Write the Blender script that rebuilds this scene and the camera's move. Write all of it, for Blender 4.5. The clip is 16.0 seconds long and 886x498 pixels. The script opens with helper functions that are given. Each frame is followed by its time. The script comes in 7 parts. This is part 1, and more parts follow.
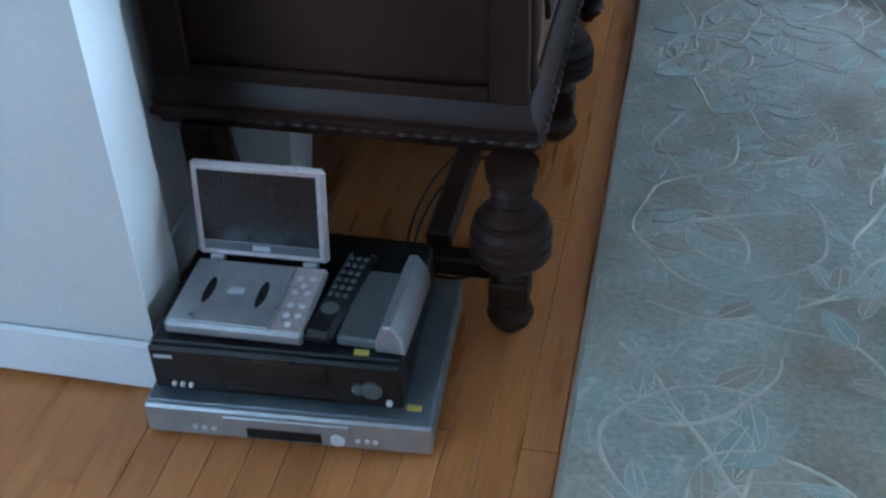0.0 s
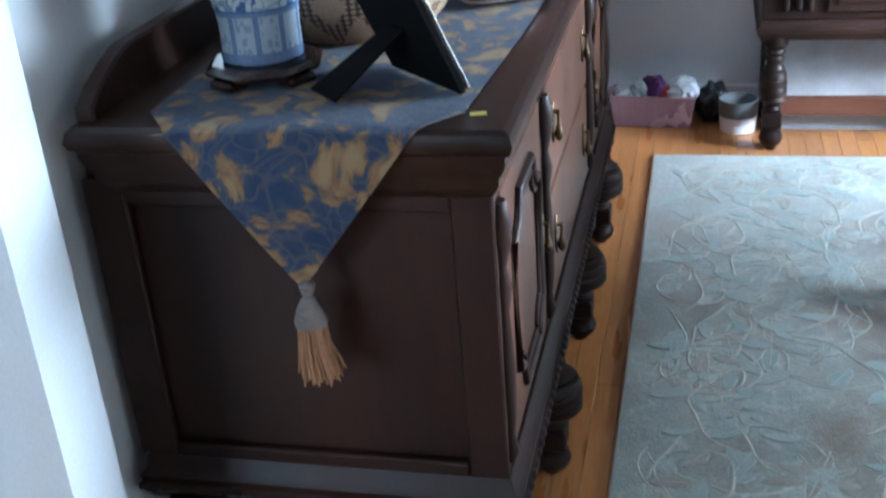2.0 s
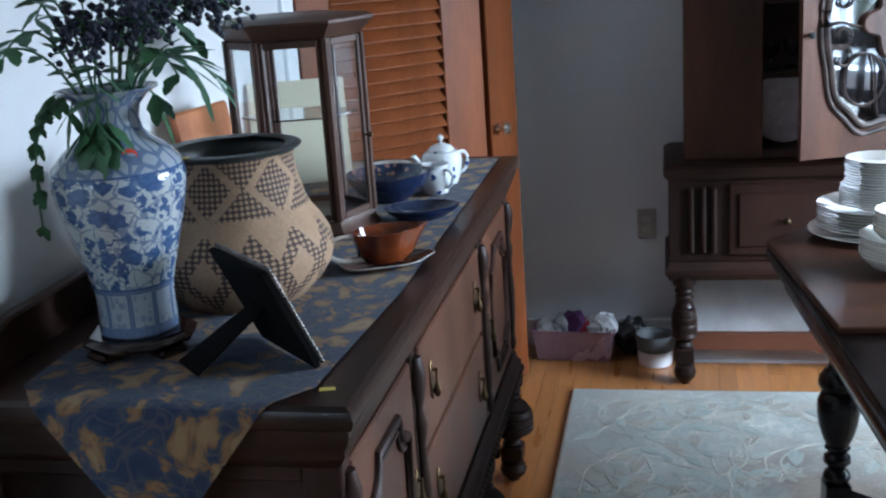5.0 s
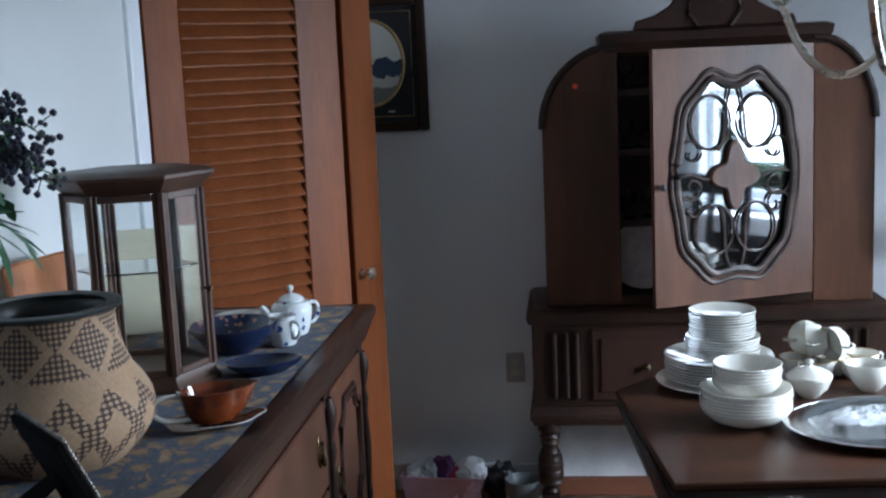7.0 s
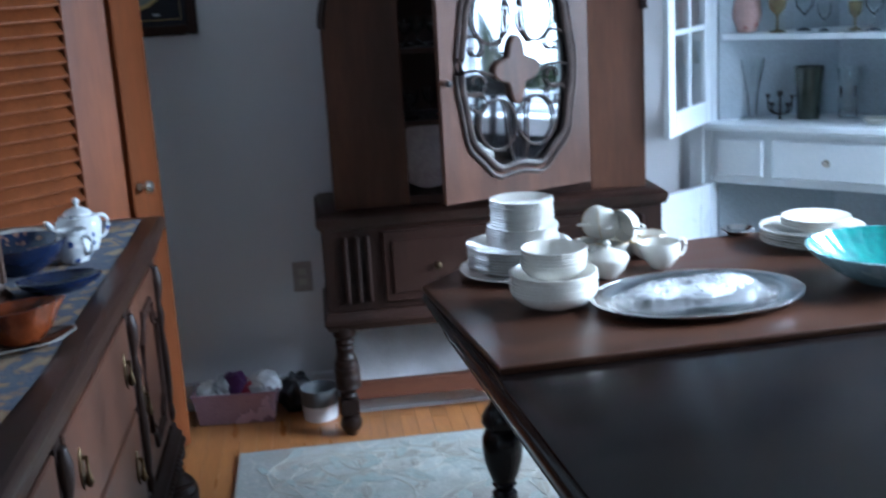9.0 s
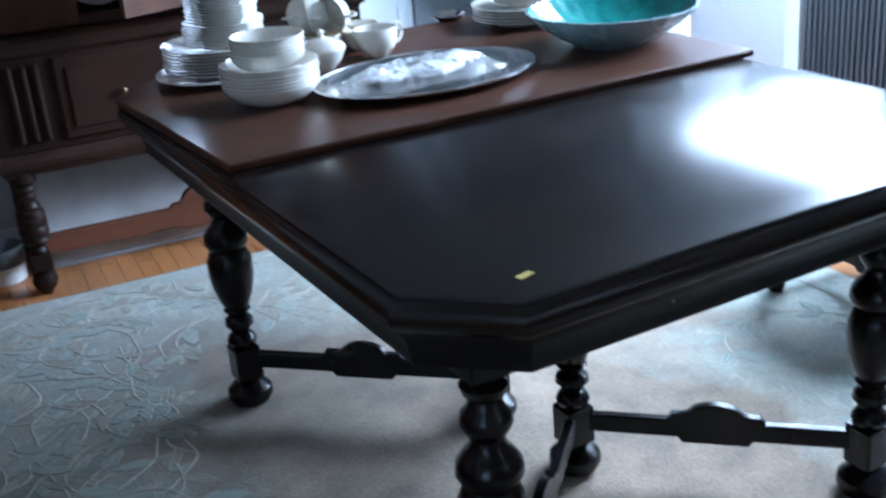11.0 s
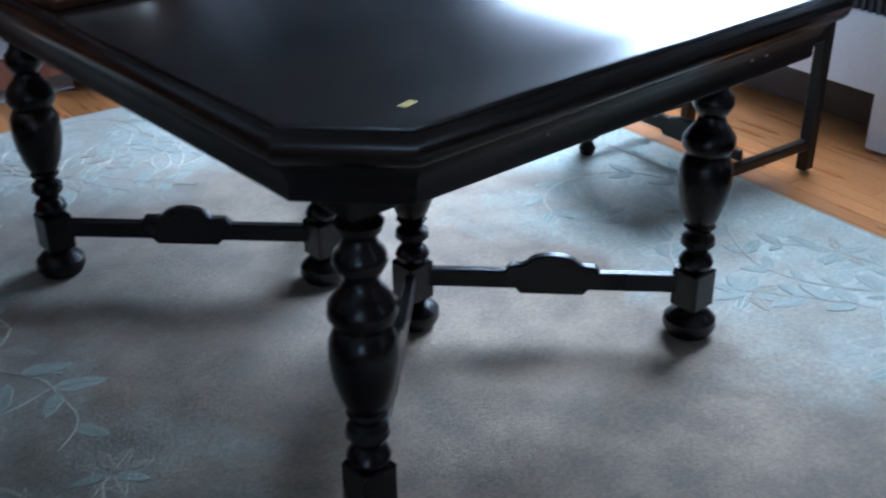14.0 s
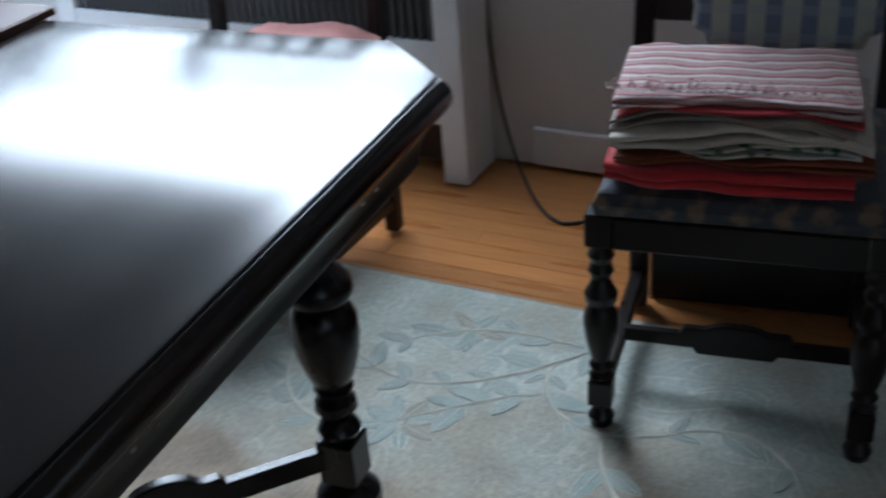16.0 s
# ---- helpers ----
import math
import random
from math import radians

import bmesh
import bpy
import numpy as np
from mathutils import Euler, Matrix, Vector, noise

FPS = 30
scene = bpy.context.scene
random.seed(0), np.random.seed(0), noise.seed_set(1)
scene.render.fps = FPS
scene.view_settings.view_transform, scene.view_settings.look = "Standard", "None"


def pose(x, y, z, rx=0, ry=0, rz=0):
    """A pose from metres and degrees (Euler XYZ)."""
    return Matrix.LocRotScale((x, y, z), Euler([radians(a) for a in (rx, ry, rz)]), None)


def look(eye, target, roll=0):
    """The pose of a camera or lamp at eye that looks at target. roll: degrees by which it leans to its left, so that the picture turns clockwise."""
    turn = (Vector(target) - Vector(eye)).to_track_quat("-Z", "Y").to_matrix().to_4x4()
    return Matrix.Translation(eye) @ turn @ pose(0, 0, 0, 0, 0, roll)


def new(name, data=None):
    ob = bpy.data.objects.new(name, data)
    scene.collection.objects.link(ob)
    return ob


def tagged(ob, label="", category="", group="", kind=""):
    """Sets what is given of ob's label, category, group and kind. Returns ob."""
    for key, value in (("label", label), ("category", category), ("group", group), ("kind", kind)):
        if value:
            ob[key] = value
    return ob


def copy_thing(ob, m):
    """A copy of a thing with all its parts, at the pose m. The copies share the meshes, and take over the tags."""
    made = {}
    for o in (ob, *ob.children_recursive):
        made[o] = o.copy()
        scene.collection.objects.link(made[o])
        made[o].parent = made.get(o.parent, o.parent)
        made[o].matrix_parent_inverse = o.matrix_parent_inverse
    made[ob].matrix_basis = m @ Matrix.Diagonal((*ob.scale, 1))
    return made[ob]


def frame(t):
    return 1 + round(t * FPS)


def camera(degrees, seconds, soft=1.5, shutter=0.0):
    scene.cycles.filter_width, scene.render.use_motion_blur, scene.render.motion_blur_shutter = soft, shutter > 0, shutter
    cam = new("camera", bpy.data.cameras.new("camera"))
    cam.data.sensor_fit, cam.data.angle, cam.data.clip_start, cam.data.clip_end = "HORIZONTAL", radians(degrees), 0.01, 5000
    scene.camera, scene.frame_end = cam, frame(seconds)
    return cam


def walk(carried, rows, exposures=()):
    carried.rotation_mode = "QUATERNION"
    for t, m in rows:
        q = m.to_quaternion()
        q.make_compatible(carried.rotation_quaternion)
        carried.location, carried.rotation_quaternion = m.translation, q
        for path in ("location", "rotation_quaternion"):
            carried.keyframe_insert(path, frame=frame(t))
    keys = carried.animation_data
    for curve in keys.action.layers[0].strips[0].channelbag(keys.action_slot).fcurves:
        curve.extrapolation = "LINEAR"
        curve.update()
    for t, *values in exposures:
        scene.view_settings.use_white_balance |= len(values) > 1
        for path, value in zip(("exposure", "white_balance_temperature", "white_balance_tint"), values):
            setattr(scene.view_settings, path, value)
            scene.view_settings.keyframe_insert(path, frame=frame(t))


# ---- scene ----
cam = camera(43.0, 16.0, soft=2.2, shutter=0.4)
PATH = [
    (0, (0.838, 0.237, 1.268), (0.471, 1.772, 0.04), -2.1),
    (0.5, (0.833, 0.254, 1.304), (0.454, 1.828, 0.129), -3.5),
    (1, (0.82, 0.279, 1.352), (0.446, 1.928, 0.285), -3.6),
    (1.5, (0.852, 0.316, 1.406), (0.47, 2.013, 0.418), -4.3),
    (2, (0.901, 0.337, 1.457), (0.456, 2.081, 0.586), -4.6),
    (2.5, (0.946, 0.365, 1.493), (0.433, 2.14, 0.727), -5.6),
    (3, (0.991, 0.393, 1.538), (0.413, 2.191, 0.879), -6.4),
    (3.5, (1.036, 0.413, 1.563), (0.426, 2.228, 0.987), -7.3),
    (3.7, (1.059, 0.411, 1.566), (0.469, 2.239, 1.006), -7.7),
    (5.8, (1.12, 0.263, 1.56), (0.839, 2.177, 1.052), -2.3),
    (6, (1.15, 0.345, 1.544), (0.896, 2.267, 1.05), -2.7),
    (6.5, (1.194, 0.35, 1.582), (0.956, 2.298, 1.2), -2.1),
    (7, (1.225, 0.346, 1.608), (0.994, 2.308, 1.295), -2.6),
    (7.5, (1.257, 0.331, 1.623), (1.024, 2.3, 1.356), -2.8),
    (8, (1.263, 0.335, 1.614), (1.076, 2.307, 1.341), -2.4),
    (8.5, (1.177, 0.373, 1.581), (1.19, 2.34, 1.222), -3.2),
    (9, (1.08, 0.402, 1.554), (1.29, 2.333, 1.077), -3.4),
    (9.5, (1.032, 0.448, 1.506), (1.429, 2.316, 0.912), -2.2),
    (10, (1.044, 0.525, 1.467), (1.478, 2.35, 0.771), -1.5),
    (10.2, (1.076, 0.554, 1.444), (1.55, 2.374, 0.764), -2.7),
    (12.3, (0.81, 0.662, 1.221), (1.781, 2.129, 0.269), -1.7),
    (12.5, (0.794, 0.667, 1.206), (1.753, 2.124, 0.227), -1.3),
    (13, (0.77, 0.686, 1.212), (1.725, 2.145, 0.232), 0.2),
    (13.5, (0.771, 0.692, 1.24), (1.721, 2.182, 0.304), 0.1),
    (14, (0.872, 0.713, 1.264), (1.91, 2.145, 0.329), -0.3),
    (14.5, (1.041, 0.788, 1.29), (2.062, 2.222, 0.341), -2.5),
    (15, (1.168, 0.881, 1.311), (2.202, 2.318, 0.38), -4.3),
    (15.5, (1.224, 1.056, 1.283), (2.538, 2.221, 0.324), -4.5),
    (16, (1.294, 1.179, 1.29), (2.823, 2.016, 0.308), -4.8),
]
EXPOSURES = [(0.0, 0.25, 4800, 3), (1.5, 0.5, 4900, 3), (2.2, 0.65, 5300, 7), (2.8, 0.45, 5400, 9), (3.5, 0.2, 5550, 10), (6.0, -0.65, 5500, 9), (7.0, -0.75, 5650, 9), (8.0, -0.62, 5600, 10), (9.0, -0.5, 5200, 9), (10.0, -0.62, 5100, 9), (13.5, -0.92, 5000, 10), (15.0, -1.3, 5450, 10), (16.0, -1.65, 5750, 10)]
walk(cam, [(t, look(eye, target, roll)) for t, eye, target, roll in PATH], EXPOSURES)


# ---- light ----
world = bpy.data.worlds.new("sky")
scene.world = world
world.use_nodes = True
wn = world.node_tree
wn.nodes.clear()
w_sky = wn.nodes.new("ShaderNodeTexSky")
w_sky.sky_type, w_sky.sun_disc, w_sky.sun_elevation, w_sky.sun_rotation = "NISHITA", False, radians(32), radians(123.7)
w_bg = wn.nodes.new("ShaderNodeBackground")
w_bg.inputs["Strength"].default_value = 0.15
w_out = wn.nodes.new("ShaderNodeOutputWorld")
wn.links.new(w_sky.outputs[0], w_bg.inputs["Color"])
wn.links.new(w_bg.outputs[0], w_out.inputs["Surface"])
sun = new("sun", bpy.data.lights.new("sun", "SUN"))
sun.data.energy, sun.data.angle, sun.data.color = 4.0, radians(0.5), (1.0, 0.94, 0.85)
sun.matrix_world = look((6.35, 0.97, 3.6), (1.55, 4.17, 0.0))


def window_light(name, loc, target, sx, sy, power, color, spread=180):
    """Daylight that enters through one opening."""
    lamp = bpy.data.lights.new(name, "AREA")
    lamp.shape, lamp.size, lamp.size_y, lamp.energy, lamp.color, lamp.spread = "RECTANGLE", sx, sy, power, color, radians(spread)
    ob = new(name, lamp)
    ob.matrix_world = look(loc, target)
    return ob


window_light("window_light", (3.96, 3.18, 1.44), (2.4, 3.30, 0.0), 1.80, 1.16, 300, (0.86, 0.94, 1.0), 128)
window_light("window_light", (3.96, -0.925, 1.47), (0.0, 0.3, 0.9), 0.85, 1.24, 5, (0.84, 0.94, 1.0))
# added bluish fill for the wall stub, through an unseen window
window_light("window_light", (-1.3, -1.62, 1.47), (-1.0, 1.4, 0.6), 1.4, 1.24, 34, (0.74, 0.90, 1.0))


# ---- materials ----
def mat(name, base, rough=0.5, second=None, scale=8.0, detail=5.0, stretch=(1, 1, 1), bump=0.1, fine=120.0, metal=0.0,
        third=None, coat=0.0, spec=0.5, mixat=(0.35, 0.65), trans=0.0, sheen=0.0, rvar=0.12, ior=1.45, coords="Object"):
    """A surface with variation at two scales, a fine relief and uneven gloss."""
    m = bpy.data.materials.new(name)
    m.use_nodes = True
    nt = m.node_tree
    p = nt.nodes["Principled BSDF"]
    tc = nt.nodes.new("ShaderNodeTexCoord")
    mp = nt.nodes.new("ShaderNodeMapping")
    mp.inputs["Scale"].default_value = stretch
    nt.links.new(tc.outputs[coords], mp.inputs["Vector"])
    n1 = nt.nodes.new("ShaderNodeTexNoise")
    n1.inputs["Scale"].default_value, n1.inputs["Detail"].default_value = scale, detail
    n2 = nt.nodes.new("ShaderNodeTexNoise")
    n2.inputs["Scale"].default_value, n2.inputs["Detail"].default_value = fine, 3
    for n in (n1, n2):
        nt.links.new(mp.outputs[0], n.inputs["Vector"])
    ramp = nt.nodes.new("ShaderNodeValToRGB")
    second = second or tuple(c * 0.8 for c in base)
    ramp.color_ramp.elements[0].position, ramp.color_ramp.elements[1].position = mixat
    ramp.color_ramp.elements[0].color, ramp.color_ramp.elements[1].color = (*second, 1), (*base, 1)
    if third:
        e = ramp.color_ramp.elements.new((mixat[0] + mixat[1]) / 2)
        e.color = (*third, 1)
    nt.links.new(n1.outputs["Fac"], ramp.inputs["Fac"])
    mx = nt.nodes.new("ShaderNodeMix")
    mx.data_type, mx.blend_type = "RGBA", "OVERLAY"
    mx.inputs["Factor"].default_value = 0.25
    nt.links.new(ramp.outputs["Color"], mx.inputs["A"])
    nt.links.new(n2.outputs["Fac"], mx.inputs["B"])
    nt.links.new(mx.outputs["Result"], p.inputs["Base Color"])
    rr = nt.nodes.new("ShaderNodeMapRange")
    rr.inputs["To Min"].default_value, rr.inputs["To Max"].default_value = max(0.02, rough - rvar), min(1, rough + rvar)
    nt.links.new(n1.outputs["Fac"], rr.inputs["Value"])
    nt.links.new(rr.outputs[0], p.inputs["Roughness"])
    if bump:
        b = nt.nodes.new("ShaderNodeBump")
        b.inputs["Strength"].default_value, b.inputs["Distance"].default_value = bump, 0.004
        nt.links.new(n2.outputs["Fac"], b.inputs["Height"])
        nt.links.new(b.outputs[0], p.inputs["Normal"])
    p.inputs["Metallic"].default_value, p.inputs["Coat Weight"].default_value = metal, coat
    p.inputs["Specular IOR Level"].default_value, p.inputs["Transmission Weight"].default_value = spec, trans
    p.inputs["Sheen Weight"].default_value, p.inputs["IOR"].default_value = sheen, ior
    return m


def nodes_of(m):
    nt = m.node_tree
    return nt, nt.nodes["Principled BSDF"]


def op(nt, kind, a, b=None, c=None):
    """A Math node; sockets or numbers."""
    n = nt.nodes.new("ShaderNodeMath")
    n.operation = kind
    for i, v in enumerate((a, b, c)):
        if v is None:
            continue
        if isinstance(v, (int, float)):
            n.inputs[i].default_value = v
        else:
            nt.links.new(v, n.inputs[i])
    return n.outputs[0]


def blend(nt, fac, a, b):
    n = nt.nodes.new("ShaderNodeMix")
    n.data_type = "RGBA"
    if isinstance(fac, (int, float)):
        n.inputs["Factor"].default_value = fac
    else:
        nt.links.new(fac, n.inputs["Factor"])
    for key, v in (("A", a), ("B", b)):
        if isinstance(v, tuple):
            n.inputs[key].default_value = (*v, 1)
        else:
            nt.links.new(v, n.inputs[key])
    return n.outputs["Result"]


def tex(nt, kind, scale, vec=None, **kw):
    n = nt.nodes.new(kind)
    n.inputs["Scale"].default_value = scale
    for k, v in kw.items():
        if k == "feature":
            n.feature = v
        else:
            n.inputs[k].default_value = v
    if vec is not None:
        nt.links.new(vec, n.inputs["Vector"])
    return n


def coord(nt, which="Object"):
    return nt.nodes.new("ShaderNodeTexCoord").outputs[which]


def axes(nt, vec):
    s = nt.nodes.new("ShaderNodeSeparateXYZ")
    nt.links.new(vec, s.inputs[0])
    return s.outputs


M = {}
M["wall"] = mat("painted_wall", (0.63, 0.63, 0.645), 0.6, (0.59, 0.59, 0.605), 1.2, bump=0.06, fine=300)
M["wall_white"] = mat("painted_white_wall", (0.66, 0.68, 0.68), 0.4, (0.62, 0.64, 0.645), 1.2, bump=0.05, fine=260)
M["ceiling"] = mat("ceiling_paint", (0.8, 0.8, 0.79), 0.8, (0.76, 0.76, 0.75), 1.0, bump=0.08, fine=200)
M["trim"] = mat("white_gloss_trim", (0.76, 0.79, 0.82), 0.35, (0.7, 0.73, 0.76), 3, bump=0.03)
M["dark_oak"] = mat("dark_stained_oak", (0.034, 0.014, 0.009), 0.44, (0.014, 0.007, 0.005), 5, stretch=(1, 1, 0.12), bump=0.12, fine=90, spec=0.3)
M["dark_oak_y"] = mat("dark_stained_oak_along", (0.04, 0.017, 0.010), 0.32, (0.014, 0.007, 0.005), 6, stretch=(1, 0.1, 1), bump=0.1, fine=90, spec=0.35)
M["oak_panel"] = mat("worn_oak_panel", (0.105, 0.043, 0.024), 0.42, (0.045, 0.02, 0.012), 5, stretch=(1, 1, 0.15), bump=0.1, fine=90, spec=0.3)
M["worn_moulding"] = mat("worn_grey_brown_moulding", (0.075, 0.052, 0.045), 0.4, (0.028, 0.02, 0.018), 14, bump=0.12, fine=90, spec=0.4)
M["red_oak"] = mat("reddish_oak", (0.16, 0.06, 0.034), 0.4, (0.09, 0.034, 0.02), 7, stretch=(0.2, 1, 1), bump=0.1, fine=90, spec=0.35)
M["black_wood"] = mat("ebonised_table_wood", (0.008, 0.006, 0.006), 0.26, (0.004, 0.003, 0.004), 6, stretch=(0.15, 1, 1), bump=0.05, fine=110, spec=0.4, rvar=0.06)
M["apron_wood"] = mat("dull_ebonised_apron", (0.008, 0.006, 0.006), 0.46, (0.004, 0.003, 0.004), 6, stretch=(0.15, 1, 1), bump=0.06, fine=110, spec=0.3)
M["table_top"] = mat("polished_black_tabletop", (0.012, 0.008, 0.007), 0.2, (0.007, 0.005, 0.005), 3, detail=2, stretch=(0.6, 2.5, 1), bump=0.008, fine=40, spec=0.45, rvar=0.05)
M["board"] = mat("brown_leaf_board", (0.075, 0.032, 0.018), 0.34, (0.042, 0.019, 0.012), 6, stretch=(0.1, 1.5, 1), bump=0.02, fine=80, spec=0.25)
M["orange_wood"] = mat("orange_varnished_pine", (0.2, 0.055, 0.014), 0.5, (0.12, 0.034, 0.009), 5, stretch=(1, 1, 0.12), bump=0.06, fine=90, spec=0.25)
M["floor"] = mat("oak_floorboards", (0.52, 0.225, 0.072), 0.3, (0.37, 0.145, 0.042), 6, stretch=(2.2, 0.16, 1), bump=0.05, fine=80, coat=0.15, coords="Object")
M["white_metal"] = mat("white_enamel", (0.75, 0.76, 0.77), 0.35, bump=0.02)
M["glass"] = mat("clear_glass", (0.95, 0.97, 0.97), 0.03, (0.93, 0.96, 0.96), bump=0, trans=1.0, rvar=0.01)
M["mirror"] = mat("mirror_glass", (0.62, 0.64, 0.66), 0.04, (0.52, 0.54, 0.56), bump=0.0, metal=1.0, rvar=0.02)
M["brass"] = mat("aged_brass", (0.18, 0.125, 0.065), 0.42, (0.07, 0.05, 0.03), 20, metal=1.0, bump=0.06)
M["nickel"] = mat("brushed_nickel", (0.62, 0.58, 0.52), 0.28, (0.5, 0.47, 0.42), 30, metal=1.0, bump=0.02)
M["yellow"] = mat("yellow_paper", (0.60, 0.48, 0.12), 0.7, (0.54, 0.42, 0.08), 60, bump=0.05)
M["red_tag"] = mat("red_sticker", (0.8, 0.07, 0.03), 0.5, bump=0.02)
M["black_plastic"] = mat("black_plastic", (0.012, 0.012, 0.014), 0.35, (0.008, 0.008, 0.009), 20, bump=0.03)
M["cord"] = mat("black_cord", (0.01, 0.01, 0.01), 0.5, bump=0.02)


# floorboards vary board by board
def vary_by_object(m, amount=0.35):
    nt, p = nodes_of(m)
    src = p.inputs["Base Color"].links[0].from_socket
    info = nt.nodes.new("ShaderNodeObjectInfo")
    hsv = nt.nodes.new("ShaderNodeHueSaturation")
    nt.links.new(src, hsv.inputs["Color"])
    nt.links.new(op(nt, "MULTIPLY_ADD", info.outputs["Random"], amount, 1.0 - amount / 2), hsv.inputs["Value"])
    nt.links.new(hsv.outputs[0], p.inputs["Base Color"])


vary_by_object(M["floor"], 0.24)


# ---- mesh helpers ----
def part(name, bm, material, parent=None, label="", smooth=True):
    me = bpy.data.meshes.new(name)
    bm.normal_update()
    bm.to_mesh(me)
    bm.free()
    for mm in (material if isinstance(material, (list, tuple)) else [material]):
        me.materials.append(mm)
    if smooth:
        me.shade_smooth()
        me.set_sharp_from_angle(angle=radians(35))
    ob = new(name, me)
    if parent:
        ob.parent = parent
    if label:
        ob["label"] = label
    return ob


def thing(name, loc=(0, 0, 0), rz=0.0, label="", category="", group="", kind=""):
    ob = new(name)
    ob.empty_display_size = 0.1
    ob.matrix_world = pose(*loc, 0, 0, rz)
    return tagged(ob, label, category, group, kind)


def B():
    return bmesh.new()


def bx(bm, lo, hi, bev=0.003, m=None):
    """A box from corner to corner with bevelled edges."""
    lo, hi = Vector(lo), Vector(hi)
    r = bmesh.ops.create_cube(bm, size=1.0)
    vs = r["verts"]
    for v in vs:
        v.co = Vector([lo[i] + (v.co[i] + 0.5) * (hi[i] - lo[i]) for i in range(3)])
    if bev:
        es = list({e for v in vs for e in v.link_edges})
        out = bmesh.ops.bevel(bm, geom=es, offset=min(bev, 0.45 * min(abs(c) for c in hi - lo)), segments=1, affect="EDGES")
        vs = list({v for f in out["faces"] for v in f.verts} | {v for v in vs if v.is_valid})
    if m is not None:
        for v in vs:
            v.co = m @ v.co
    return bm


def lathe(bm, prof, seg=24, at=(0, 0, 0), caps=True, m=None, wave=None):
    """A turned form; prof holds (radius, height)."""
    rings = []
    for r, z in prof:
        ring = []
        for i in range(seg):
            a = 2 * math.pi * i / seg
            rr = max(r, 1e-4)
            if wave:
                rr *= 1 + wave(a, z)
            co = Vector((at[0] + rr * math.cos(a), at[1] + rr * math.sin(a), at[2] + z))
            ring.append(bm.verts.new(m @ co if m is not None else co))
        rings.append(ring)
    for a, b in zip(rings, rings[1:]):
        for i in range(seg):
            bm.faces.new((a[i], a[(i + 1) % seg], b[(i + 1) % seg], b[i]))
    if caps:
        bm.faces.new(list(reversed(rings[0])))
        bm.faces.new(rings[-1])
    return bm


def prism(bm, pts, axis, a, b, bev=0.0):
    """A flat outline pts pushed from a to b along an axis ('x': pts are y,z; 'y': x,z; 'z': x,y)."""
    def co(p, d):
        return {"x": (d, p[0], p[1]), "y": (p[0], d, p[1]), "z": (p[0], p[1], d)}[axis]
    va = [bm.verts.new(co(p, a)) for p in pts]
    vb = [bm.verts.new(co(p, b)) for p in pts]
    n = len(pts)
    fs = [bm.faces.new(va), bm.faces.new(list(reversed(vb)))]
    for i in range(n):
        fs.append(bm.faces.new((va[i], vb[i], vb[(i + 1) % n], va[(i + 1) % n])))
    bmesh.ops.recalc_face_normals(bm, faces=fs)
    if bev:
        es = list({e for f in fs[:2] for e in f.edges})
        bmesh.ops.bevel(bm, geom=es, offset=bev, segments=1, affect="EDGES")
    return bm


def stack(bm, poly, prof):
    """A moulded solid: the outline poly (x,y, counterclockwise), pushed out by prof's (out, z) step by step."""
    n = len(poly)
    P = [Vector(p) for p in poly]
    offs = []
    for i in range(n):
        d1, d2 = (P[i] - P[i - 1]).normalized(), (P[(i + 1) % n] - P[i]).normalized()
        n1, n2 = Vector((d1.y, -d1.x)), Vector((d2.y, -d2.x))
        offs.append((n1 + n2) / (1 + n1.dot(n2)))
    rings = [[bm.verts.new((*(P[i] + offs[i] * o), z)) for i in range(n)] for o, z in prof]
    for a, b in zip(rings, rings[1:]):
        for i in range(n):
            bm.faces.new((a[i], a[(i + 1) % n], b[(i + 1) % n], b[i]))
    bm.faces.new(list(reversed(rings[0])))
    bm.faces.new(rings[-1])
    return bm


def rect(x0, y0, x1, y1):
    return [(x0, y0), (x1, y0), (x1, y1), (x0, y1)]


def tube(bm, pts, r, seg=8, flat=1.0):
    """A round bar along points; r a number or one per point."""
    pts = [Vector(p) for p in pts]
    n = len(pts)
    rs = r if isinstance(r, (list, tuple)) else [r] * n
    rings, up = [], Vector((0, 0, 1))
    for i, p in enumerate(pts):
        d = (pts[min(i + 1, n - 1)] - pts[max(i - 1, 0)])
        d = d.normalized() if d.length > 1e-9 else Vector((0, 0, 1))
        s = d.cross(up)
        if s.length < 1e-3:
            s = d.cross(Vector((1, 0, 0)))
        s.normalize()
        u = s.cross(d).normalized()
        rings.append([bm.verts.new(p + rs[i] * (s * math.cos(2 * math.pi * k / seg) + u * flat * math.sin(2 * math.pi * k / seg))) for k in range(seg)])
    for a, b in zip(rings, rings[1:]):
        for k in range(seg):
            bm.faces.new((a[k], a[(k + 1) % seg], b[(k + 1) % seg], b[k]))
    bm.faces.new(list(reversed(rings[0])))
    bm.faces.new(rings[-1])
    return bm


def bez(p0, p1, p2, p3, n=12):
    p0, p1, p2, p3 = (Vector(p) for p in (p0, p1, p2, p3))
    return [(1 - t) ** 3 * p0 + 3 * t * (1 - t) ** 2 * p1 + 3 * t * t * (1 - t) * p2 + t ** 3 * p3 for t in (i / n for i in range(n + 1))]


def moved(bm, m):
    bmesh.ops.transform(bm, matrix=m, verts=bm.verts)
    return bm


# ---- the room ----
H = 2.45            # ceiling height
XR, YF = 3.80, 4.49  # right wall, far wall
YS = 1.395          # face of the wall's end where the rooms join
YD0, YD1 = 3.50, 4.25  # side doorway

